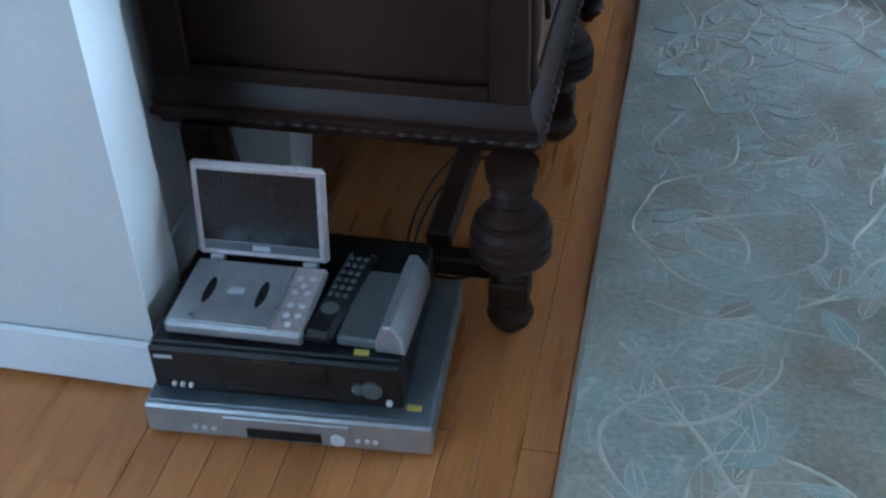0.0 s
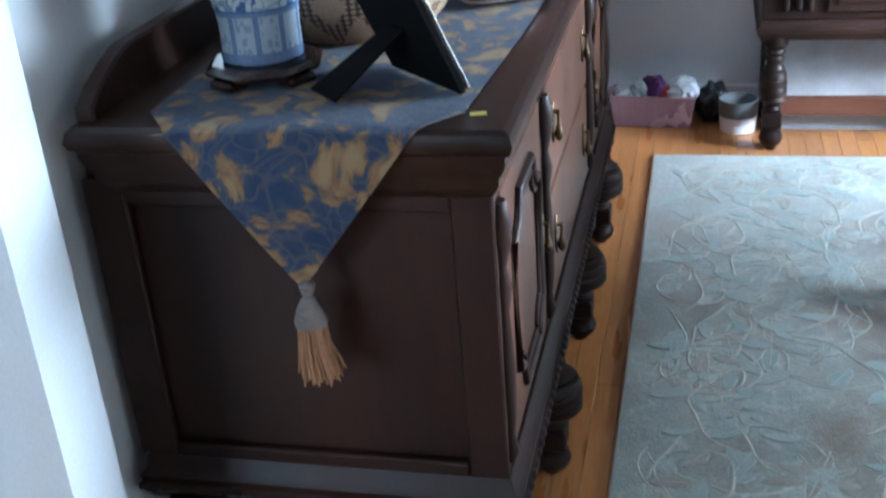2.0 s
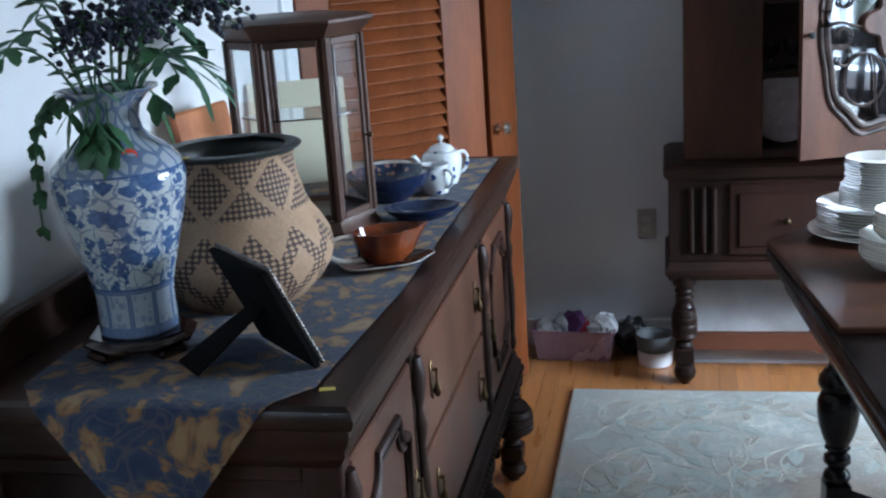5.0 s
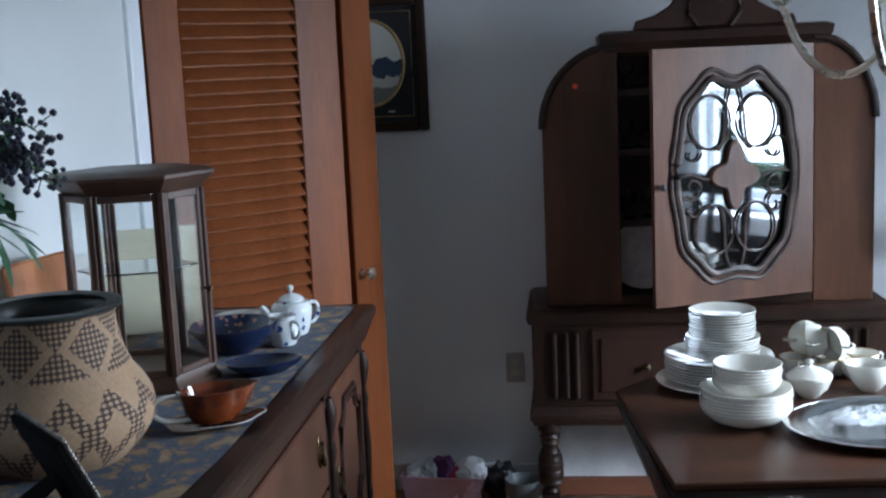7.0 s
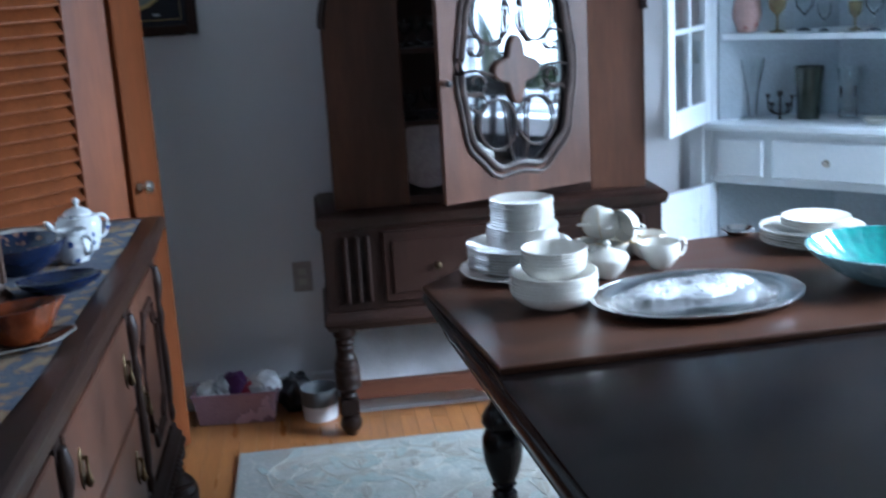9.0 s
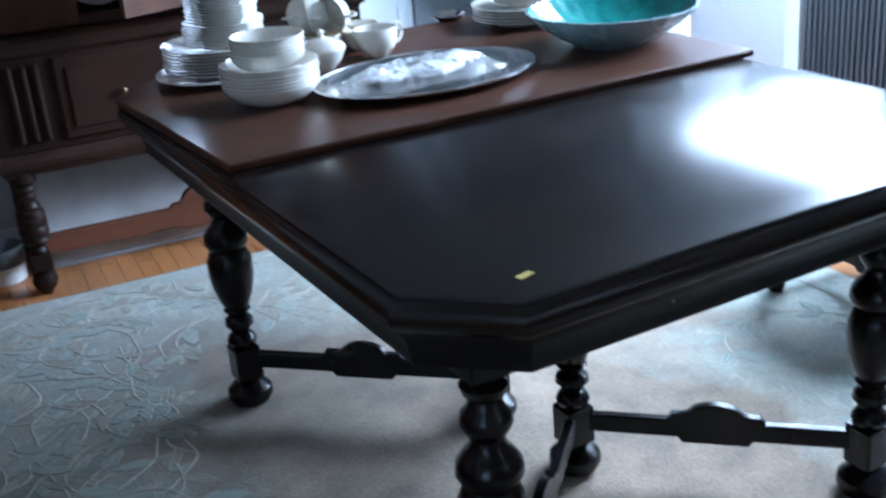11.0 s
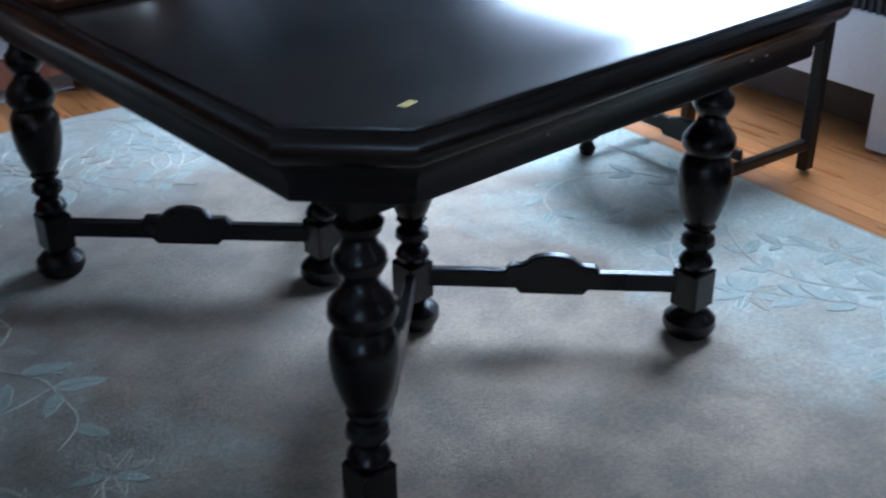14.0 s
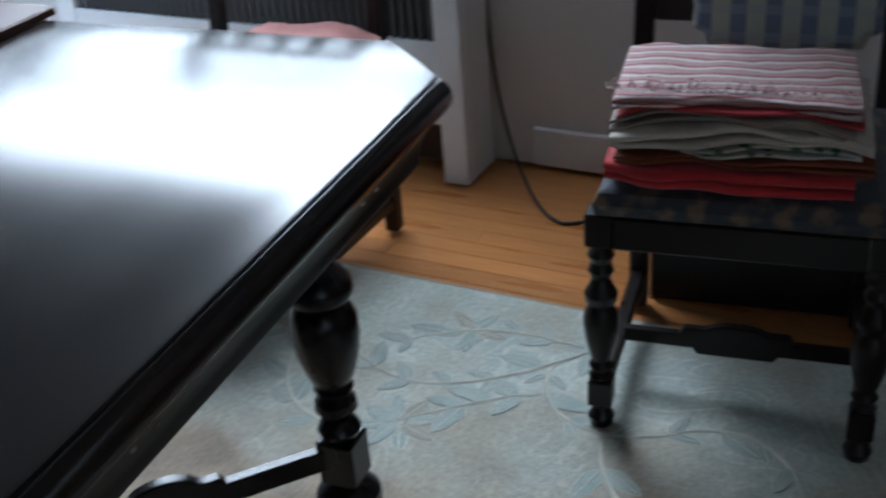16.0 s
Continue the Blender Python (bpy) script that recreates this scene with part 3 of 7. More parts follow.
def sideboard():
    top = thing("sideboard", (SX, SY, 0), 0, "long dark carved oak sideboard with bulbous turned legs", "sideboard")
    D, L = SD, SL
    w = M["dark_oak"]
    for i, y in enumerate((-0.002, 0.6, 1.15, L - 0.06)):
        part("leg", bulb_leg(B(), D - 0.042, y, 0.33, 0.066), w, top)
    for y in (0.045, L - 0.06):
        bm = bx(B(), (0.02, y - 0.03, 0), (0.08, y + 0.03, 0.33), 0.004)
        part("leg", bm, w, top)
        part("stretcher", bx(B(), (0.08, y - 0.02, 0.07), (D - 0.08, y + 0.02, 0.108), 0.005), w, top)
    part("stretcher", bx(B(), (0.40, 0.095, 0.072), (0.445, L - 0.095, 0.106), 0.005), w, top)
    # base moulding with its rope bead
    bm = B()
    stack(bm, rect(-0.01, 0.04, D - 0.02, L - 0.04), [(-0.02, 0.318), (0.004, 0.322), (0.01, 0.335), (0.018, 0.342), (0.018, 0.352), (0.012, 0.356), (0.014, 0.368), (0.004, 0.38), (0.0, 0.40), (-0.004, 0.404)])
    part("base_moulding", bm, w, top)
    bm = B()
    rope(bm, (-0.02, 0.022, 0.347), (D, 0.022, 0.347))
    rope(bm, (D - 0.003, 0.03, 0.347), (D - 0.003, L - 0.03, 0.347))
    part("rope_carving", bm, w, top, "carved rope bead along the base")
    # carcass
    bm = B()
    bx(bm, (-0.02, 0.06, 0.38), (D - 0.045, L - 0.06, 0.90), 0.002)
    part("carcass", bm, w, top)
    for y0, y1 in ((0.042, 0.058), (L - 0.058, L - 0.042)):
        part("end_stile", bx(B(), (-0.02, y0, 0.40), (0.045, y1, 0.88), 0.003), w, top)
        part("end_stile", bx(B(), (D - 0.085, y0, 0.40), (D - 0.025, y1, 0.88), 0.003), w, top)
        part("end_rail", bx(B(), (0.045, y0, 0.84), (D - 0.085, y1, 0.88), 0.003), w, top)
        part("end_rail", bx(B(), (0.045, y0, 0.40), (D - 0.085, y1, 0.425), 0.003), w, top)
    # top with its moulded edge
    bm = stack(B(), rect(0.026, 0.03, D - 0.02, L - 0.03), [(-0.01, 0.865), (0.0, 0.875), (0.008, 0.89), (0.008, 0.90), (0.016, 0.912), (0.02, 0.925), (0.02, 0.934), (0.028, 0.94), (0.032, 0.952), (0.028, 0.966), (0.02, ST)])
    part("top", bm, M["dark_oak_y"], top)
    # raised back rail, rounded down at both ends
    ys = [0.03 + (L - 0.06) * i / 40 for i in range(41)]
    pts = [(0.03, ST - 0.002)] + [(y, ST + 0.075 * min(1, ((min(y, L - y) - 0.02) / 0.14)) ** 0.5 + 0.0) for y in ys] + [(L - 0.03, ST - 0.002)]
    part("back_rail", prism(B(), pts, "x", 0.002, 0.032, 0.004), w, top)
    # front: two doors and a bank of drawers between carved posts
    X = D - 0.045
    op_ = M["oak_panel"]

    def front(name, y0, y1, z0, z1):
        ob = part(name, bx(B(), (X, y0, z0), (X + 0.02, y1, z1), 0.004), op_, top)
        return ob
    for y0, y1 in ((0.09, 0.475), (L - 0.475, L - 0.09)):
        d = front("door", y0, y1, 0.415, 0.855)
        cy, cz = (y0 + y1) / 2, 0.635
        outline = [(cy + a, cz + b) for a, b in scalloped(0.25, 0.33)]
        bm = B()
        tube(bm, [(X + 0.022, a, b) for a, b in outline + outline[:1]], 0.009, 8)
        tube(bm, [(X + 0.022, cy + (a - cy) * 0.84, cz + (b - cz) * 0.88) for a, b in outline + outline[:1]], 0.005, 8)
        part("panel_moulding", bm, w, d, "dark applied moulding")
        teardrop_pull(d, X + 0.02, y1 - 0.025 if y0 < 1 else y0 + 0.025, 0.62)
    for z0, z1 in ((0.645, 0.855), (0.415, 0.635)):
        d = front("drawer", 0.545, L - 0.545, z0, z1)
        for y in (0.63, L - 0.63):
            teardrop_pull(d, X + 0.02, y, (z0 + z1) / 2 + 0.01)
    for y in (0.51, L - 0.51, 0.068, L - 0.068):
        bm = bx(B(), (X, y - 0.02, 0.40), (X + 0.018, y + 0.02, 0.87), 0.003)
        lathe(bm, [(0.008, 0.0), (0.014, 0.02), (0.009, 0.05), (0.013, 0.09), (0.015, 0.17), (0.010, 0.26), (0.016, 0.30), (0.009, 0.33), (0.018, 0.37), (0.02, 0.40), (0.012, 0.43)], 12, (X + 0.02, y, 0.42))
        part("carved_post", bm, w, top)


sideboard()

# ---- dining table ----
TX, TY, TA = 1.462, 1.742, 5.0
TW, TL = 1.206, 1.60


def table_leg(x, y, h):
    """A turned leg: ball foot, square block, rings, a large vase and a ringed neck."""
    bm = B()
    lathe(bm, [(0.03, 0.012), (0.046, 0.018), (0.055, 0.036), (0.053, 0.052), (0.04, 0.066), (0.026, 0.074), (0.03, 0.082)], 24, (x, y, 0))
    bx(bm, (x - 0.032, y - 0.032, 0.08), (x + 0.032, y + 0.032, 0.165), 0.004)
    k = (h - 0.165) / 0.455
    up = [(0.03, 0), (0.037, 0.006), (0.041, 0.016), (0.035, 0.028), (0.024, 0.036), (0.028, 0.044), (0.04, 0.055), (0.038, 0.068), (0.026, 0.078), (0.03, 0.086), (0.037, 0.092), (0.03, 0.098), (0.036, 0.104),
          (0.046, 0.125), (0.056, 0.155), (0.061, 0.185), (0.06, 0.215), (0.05, 0.235), (0.044, 0.24), (0.052, 0.246), (0.06, 0.258), (0.058, 0.275), (0.046, 0.29), (0.033, 0.302), (0.03, 0.315), (0.038, 0.325),
          (0.046, 0.338), (0.044, 0.352), (0.032, 0.364), (0.028, 0.376), (0.038, 0.386), (0.042, 0.398), (0.03, 0.408), (0.034, 0.415), (0.034, 0.42)]
    lathe(bm, [(r * 0.86, z * k) for r, z in up], 28, (x, y, 0.165))
    bx(bm, (x - 0.042, y - 0.042, 0.165 + 0.42 * k), (x + 0.042, y + 0.042, 0.70), 0.003)
    return bm


def wavy_bar(bm, length, h0=0.022, rise=0.034, t=0.022):
    """A flat stretcher with a raised scrolled middle, along x from 0, centred on height 0."""
    def up(u):
        d = abs(u - 0.5) * length
        if d < 0.055:
            return h0 + rise * (1 - (d / 0.055) ** 2) ** 0.5 * 0.75 + rise * 0.25
        if d < 0.095:
            return h0 + 0.010
        return h0 - 0.004
    us = [i / 48 for i in range(49)]
    pts = [(u * length, up(u)) for u in us] + [(u * length, -h0 - (0.012 if abs(u - 0.5) * length < 0.07 else 0)) for u in reversed(us)]
    return prism(bm, pts, "y", -t / 2, t / 2, 0.003)


def dining_table():
    top = thing("dining_table", (TX, TY, 0.0), TA, "black polished dining table with clipped corners and turned legs", "table")
    c = 0.125
    poly = [(c, 0), (TW - c, 0), (TW, c), (TW, TL - c), (TW - c, TL), (c, TL), (0, TL - c), (0, c)]
    part("tabletop", stack(B(), poly, [(-0.03, 0.700), (-0.012, 0.702), (-0.002, 0.708), (0.006, 0.718), (0.009, 0.729), (0.007, 0.740), (0.001, 0.749), (-0.005, 0.7535), (-0.0065, 0.7535), (-0.008, 0.7585), (-0.012, 0.76)]), M["table_top"], top)
    inner = [(0.005 + x * (TW - 0.010) / TW, 0.005 + y * (TL - 0.010) / TL) for x, y in poly]
    part("edge_line", tube(B(), [(x, y, 0.7540) for x, y in inner + inner[:1]], 0.0016, 6), M["black_wood"], top, "fine incised edge line")
    ap = [(0.034 + x * (TW - 0.068) / TW, 0.034 + y * (TL - 0.068) / TL) for x, y in poly]
    part("apron", stack(B(), ap, [(-0.012, 0.634), (-0.003, 0.637), (0.0, 0.643), (-0.001, 0.652), (0.006, 0.676), (0.014, 0.692), (0.021, 0.7005)]), M["apron_wood"], top)
    legs = {"a": (0.138, 0.143), "e": (1.013, 0.198), "b": (0.145, 1.308), "f": (1.075, 1.32), "d": (0.606, 0.602), "c": (0.578, 0.882)}
    for x, y in legs.values():
        part("leg", table_leg(x, y, 0.64), M["black_wood"], top)
    for p, q in (("a", "d"), ("e", "d"), ("b", "c"), ("f", "c")):
        p, q = Vector(legs[p]), Vector(legs[q])
        d = q - p
        m = Matrix.Translation((p.x, p.y, 0.132)) @ Matrix.Rotation(math.atan2(d.y, d.x), 4, "Z") @ Matrix.Translation((0.03, 0, 0))
        part("stretcher", moved(wavy_bar(B(), d.length - 0.06), m), M["black_wood"], top)
    for x, y0 in ((0.384, 0.0), (0.42, 0.0), (0.86, 0.0), (0.90, 0.0)):
        part("screw", lathe(B(), [(0.0032, 0), (0.0024, 0.003)], 8, (0, 0, 0), True, Matrix.Translation((x, 0.0285, 0.6765)) @ Matrix.Rotation(radians(90), 4, "X")), M["nickel"], top, "small bright screw head")


dining_table()


def table_pose(u, v, z=0.76, rz=0.0):
    return pose(TX, TY, 0, 0, 0, TA) @ pose(u, v, z, 0, 0, rz)


def leaf_board():
    c = 0.15
    poly = [(0.016, 0.775), (TW + 0.016, 0.745), (TW + 0.016, TL - c), (TW - c, TL + 0.012), (c, TL + 0.012), (-0.014, TL - 0.16)]
    ob = part("leaf_board", stack(B(), poly, [(-0.002, 0.0), (0, 0.003), (0, 0.013), (-0.003, 0.016)]), M["board"])
    ob.matrix_world = pose(TX, TY, 0.7605, 0, 0, TA)
    tagged(ob, "brown wooden table leaf laid on the tabletop", "board")


leaf_board()

# ---- china hutch ----
HX0, HX1, HY0 = 1.075, 2.245, 4.06


def arch_pts(x0, x1, z0, zs, zt, flip=False, n=10):
    """A side bay with a quarter-round shoulder rising towards the middle."""
    pts = [(x0, z0), (x1, z0), (x1, zt)]
    rx, rz = (x1 - x0), zt - zs
    pts += [(x1 - rx * math.sin(math.pi / 2 * i / n), zs + rz * math.cos(math.pi / 2 * i / n)) for i in range(1, n + 1)]
    if flip:
        pts = [(x0 + x1 - a, b) for a, b in reversed(pts)]
    return pts


def china_hutch():
    top = thing("china_hutch", (HX0, HY0, 0), 0, "dark oak china hutch with arched shoulders and its glazed door ajar", "hutch")
    W, Dp = HX1 - HX0, 0.41
    w = M["dark_oak"]
    for x in (0.05, W - 0.05):
        part("leg", bulb_leg(B(), x, 0.045, 0.40, 0.045), w, top)
        part("leg", bx(B(), (x - 0.03, Dp - 0.06, 0), (x + 0.03, Dp, 0.40), 0.004), w, top)
        part("stretcher", bx(B(), (x - 0.02, 0.07, 0.085), (x + 0.02, Dp - 0.05, 0.13), 0.004), w, top)
    part("carved_stretcher", moved(wavy_bar(B(), W - 0.14, 0.034, 0.06, 0.03), Matrix.Translation((0.07, 0.17, 0.115))), M["red_oak"], top, "scrolled reddish oak stretcher")
    bm = stack(B(), rect(0, 0.01, W, Dp), [(-0.02, 0.385), (0, 0.39), (0.006, 0.405), (0.014, 0.415), (0.014, 0.43), (0.004, 0.44), (0.0, 0.455)])
    part("base_moulding", bm, w, top)
    part("lower_case", bx(B(), (0.0, 0.02, 0.455), (W, Dp, 0.745), 0.003), w, top)
    bm = stack(B(), rect(0, 0.01, W, Dp), [(-0.01, 0.735), (0.01, 0.75), (0.016, 0.765), (0.016, 0.782), (0.0, 0.795), (-0.012, 0.80)])
    part("waist_moulding", bm, M["dark_oak"], top)
    for x0, x1, z0 in ((0.20, W / 2 - 0.02, 0.47), (W / 2 + 0.02, W - 0.20, 0.47)):
        d = part("drawer", bx(B(), (x0, 0.004, z0 + 0.01), (x1, 0.02, 0.725), 0.004), w, top)
        part("raised_field", bx(B(), (x0 + 0.03, -0.004, z0 + 0.04), (x1 - 0.03, 0.004, 0.695), 0.006), w, d)
        part("knob", moved(lathe(B(), [(0.004, 0), (0.006, 0.008), (0.013, 0.014), (0.013, 0.02), (0.004, 0.026)], 12), Matrix.Translation(((x0 + x1) / 2, -0.004, 0.60)) @ Matrix.Rotation(radians(90), 4, "X")), M["brass"], d, "small worn brass knob")
    for x in (0.075, 0.115, 0.15, W - 0.15, W - 0.115, W - 0.075):
        part("fluted_strip", bx(B(), (x - 0.009, 0.002, 0.485), (x + 0.009, 0.02, 0.715), 0.006), w, top)
    # upper case: two arched wings round an open middle
    X0, X1 = 0.055, W - 0.045
    C0, C1 = 0.307, W - 0.24
    y0, y1 = 0.05, Dp - 0.02
    part("wing", prism(B(), arch_pts(X0, C0, 0.80, 1.40, 1.665), "y", y0, y1, 0.004), M["oak_panel"], top)
    part("wing", prism(B(), arch_pts(C1, X1, 0.80, 1.40, 1.665, True), "y", y0, y1, 0.004), M["oak_panel"], top)
    for pts in (arch_pts(X0, C0, 0.80, 1.40, 1.665), arch_pts(C1, X1, 0.80, 1.40, 1.665, True)):
        a = pts[2:] if pts[0][0] < 0.3 else pts[:-2]
        part("arch_moulding", tube(B(), [(x, y0 - 0.004, z) for x, z in a], 0.012, 8), w, top)
    part("upper_back", bx(B(), (C0, y1 - 0.015, 0.80), (C1, y1, 1.66), 0), w, top)
    part("upper_floor", bx(B(), (C0, y0, 0.80), (C1, y1 - 0.015, 0.83), 0.002), w, top)
    for z in (1.06, 1.30, 1.5):
        part("shelf", bx(B(), (C0, y0 + 0.03, z), (C1, y1 - 0.015, z + 0.018), 0.002), w, top)
    bm = stack(B(), rect(C0 - 0.04, y0, C1 + 0.04, y1), [(-0.02, 1.63), (0, 1.64), (0.004, 1.66), (0.016, 1.672), (0.02, 1.70), (0.008, 1.706), (-0.005, 1.71)])
    part("cornice", bm, w, top)
    mid = (C0 + C1) / 2
    crest = [(-0.26, 0), (0.26, 0), (0.25, 0.03), (0.19, 0.045), (0.14, 0.075), (0.115, 0.115), (0.06, 0.155), (0, 0.17), (-0.06, 0.155), (-0.115, 0.115), (-0.14, 0.075), (-0.19, 0.045), (-0.25, 0.03)]
    cr = part("crest", prism(B(), [(mid + a, 1.708 + b) for a, b in crest], "y", y0 + 0.0, y0 + 0.03, 0.006), w, top)
    bm = B()
    for s in (-1, 1):
        tube(bm, [(mid + s * (0.02 + 0.012 * t) * math.cos(t * 0.6), y0 - 0.003, 1.79 + (0.02 + 0.01 * t) * math.sin(t * 0.6)) for t in range(8)], 0.007, 6)
    part("crest_carving", bm, w, cr)
    # door ajar, hinged on its far side
    DW, DH = 0.568, 0.805
    door = new("glazed_door")
    door.parent = top
    door.matrix_local = pose(C1 + 0.0, y0 - 0.024, 0.838, 0, 0, 23)
    op_ = M["oak_panel"]
    cx, cz = -DW / 2 - 0.005, DH / 2
    N = 64

    def lobed(k, grow=0.0):
        out = []
        for i in range(N):
            a = 2 * math.pi * i / N
            rx, rz = 0.205 + grow, 0.315 + grow
            l = 1 + 0.02 * math.cos(10 * a) - 0.09 * math.exp(-((a - math.pi / 2) / 0.2) ** 2) - 0.03 * math.exp(-((a - 1.5 * math.pi) / 0.2) ** 2)
            ca, sa = math.cos(a), math.sin(a)
            out.append((cx + rx * l * math.copysign(abs(ca) ** 0.8, ca) * k, cz + rz * l * math.copysign(abs(sa) ** 0.8, sa) * k))
        return out
    inner = lobed(1.0)
    outer = []
    for x, z in inner:
        dx, dz = x - cx, z - cz
        s = min((DW / 2) / max(abs(dx), 1e-6), (DH / 2) / max(abs(dz), 1e-6))
        outer.append((cx + dx * s, cz + dz * s))
    for qx in (-1, 1):
        for qz in (-1, 1):
            i = min(range(N), key=lambda j: (outer[j][0] - (cx + qx * DW / 2)) ** 2 + (outer[j][1] - (cz + qz * DH / 2)) ** 2)
            outer[i] = (cx + qx * DW / 2, cz + qz * DH / 2)
    bm = B()
    rings = []
    for pts, y in ((inner, 0.0), (outer, 0.0), (outer, 0.022), (inner, 0.022)):
        rings.append([bm.verts.new((x, y, z)) for x, z in pts])
    for a, b in zip(rings, rings[1:] + rings[:1]):
        for i in range(N):
            bm.faces.new((a[i], a[(i + 1) % N], b[(i + 1) % N], b[i]))
    bmesh.ops.recalc_face_normals(bm, faces=bm.faces)
    part("door_frame", bm, op_, door, "reddish oak door frame with a lobed oval opening")
    bm = B()
    for k, r in ((1.0, 0.012), (1.09, 0.007)):
        pts = lobed(k)
        tube(bm, [(x, -0.004, z) for x, z in pts + pts[:1]], r, 8)
    part("oval_moulding", bm, M["worn_moulding"], door, "dark moulded oval surround")
    tr = 0.0042
    for s in (-1, 1):
        # large upper loop, side scrolls, lower loop
        for ox, oz, ra, rb in ((0.085, 0.17, 0.07, 0.085), (0.075, -0.17, 0.07, 0.08)):
            part("fretwork_scroll", tube(B(), [(cx + s * (ox + ra * math.cos(t * math.pi / 10)), 0.004, cz + oz + rb * math.sin(t * math.pi / 10)) for t in range(21)], tr, 6), M["worn_moulding"], door)
        for oz, sg in ((0.075, 1), (-0.03, -1), (-0.10, 1)):
            part("fretwork_scroll", tube(B(), [(cx + s * (0.15 + (0.05 - 0.0027 * t) * math.cos(t * 0.45)), 0.004, cz + oz + sg * (0.05 - 0.0027 * t) * math.sin(t * 0.45)) for t in range(16)], tr, 6), M["worn_moulding"], door)
        part("fretwork_scroll", tube(B(), bez((cx, 0.004, cz + 0.33), (cx + s * 0.05, 0.004, cz + 0.2), (cx + s * 0.02, 0.004, cz + 0.12), (cx + s * 0.06, 0.004, cz + 0.08)), tr, 6), M["worn_moulding"], door)
        part("fretwork_scroll", tube(B(), bez((cx, 0.004, cz - 0.33), (cx + s * 0.06, 0.004, cz - 0.25), (cx + s * 0.02, 0.004, cz - 0.16), (cx + s * 0.05, 0.004, cz - 0.1)), tr, 6), M["worn_moulding"], door)
        part("fretwork_scroll", tube(B(), bez((cx + s * 0.2, 0.004, cz + 0.0), (cx + s * 0.12, 0.004, cz + 0.03), (cx + s * 0.12, 0.004, cz - 0.03), (cx + s * 0.06, 0.004, cz + 0.0)), tr, 6), M["worn_moulding"], door)
    pl = [(cx + r * math.cos(a), cz + 1.25 * r * math.sin(a)) for a, r in ((2 * math.pi * i / 48, 0.068 + 0.02 * math.cos(4 * 2 * math.pi * i / 48)) for i in range(48))]
    part("centre_plaque", prism(B(), pl, "y", -0.006, 0.012, 0.004), op_, door, "lobed pale oak centre plaque")
    part("mirror", prism(B(), lobed(1.03), "y", 0.0135, 0.0165), M["mirror"], door, "mirror-like glass behind the fretwork")
    part("door_knob", moved(lathe(B(), [(0.004, 0), (0.004, 0.01), (0.011, 0.015), (0.011, 0.022), (0.003, 0.026)], 12), Matrix.Translation((cx - DW / 2 + 0.02, 0, cz - 0.02)) @ Matrix.Rotation(radians(90), 4, "X")), M["black_plastic"], door, "small dark knob")


china_hutch()


# ---- louvred door ----
def louvred_leaf(top, w, h, th=0.034):
    fr = M["orange_wood"]
    part("stile", bx(B(), (0, -th / 2, 0.012), (0.115, th / 2, h), 0.004), fr, top)
    part("stile", bx(B(), (w - 0.155, -th / 2, 0.012), (w, th / 2, h), 0.004), fr, top)
    rails = ((0.012, 0.22), (0.80, 0.90), (h - 0.12, h))
    for z0, z1 in rails:
        part("rail", bx(B(), (0.115, -th / 2 + 0.002, z0), (w - 0.155, th / 2 - 0.002, z1), 0.003), fr, top)
    me = None
    for a, b in ((0.22, 0.80), (0.90, h - 0.12)):
        n = int((b - a) / 0.040)
        for i in range(n):
            z = a + (i + 0.5) * (b - a) / n
            if me is None:
                bm = moved(bx(B(), (-(w - 0.27) / 2, -0.005, -0.027), ((w - 0.27) / 2, 0.005, 0.027), 0.003), Matrix.Rotation(radians(-38), 4, "X"))
                ob = part("slat", bm, fr, top)
                me = ob.data
            else:
                ob = new("slat", me)
                ob.parent = top
            ob.location = (0.115 + (w - 0.27) / 2, 0, z)


def louvred_door():
    top = thing("door_1", (0.0, 3.535, 0), 45, "orange varnished louvred pine door standing ajar", "door", kind="structure")
    louvred_leaf(top, 0.665, 2.02)
    leaf = thing("door_2", (0.482, 4.02, 0), 62, "orange varnished folded pine door leaf with a metal knob", "door", kind="structure")
    part("panel", bx(B(), (0, -0.017, 0.012), (0.15, 0.017, 2.02), 0.004), M["orange_wood"], leaf)
    part("door_knob", moved(lathe(B(), [(0.012, 0), (0.012, 0.004), (0.006, 0.008), (0.006, 0.025), (0.019, 0.032), (0.02, 0.042), (0.01, 0.05)], 16), Matrix.Translation((0.032, -0.017, 0.945)) @ Matrix.Rotation(radians(90), 4, "X")), M["nickel"], leaf, "small bright metal knob")
    trim = thing("door_frame", (0, 0, 0), 0, "white painted door frame of the side doorway", "door frame", kind="structure")
    for lo, hi in (((-0.15, YD0 - 0.09, 0), (0.016, YD0, 2.08)), ((-0.15, YD1, 0), (0.016, YD1 + 0.09, 2.08)), ((-0.15, YD0 - 0.09, 2.08), (0.016, YD1 + 0.09, 2.16))):
        part("casing", bx(B(), lo, hi, 0.004), M["trim"], trim)


louvred_door()


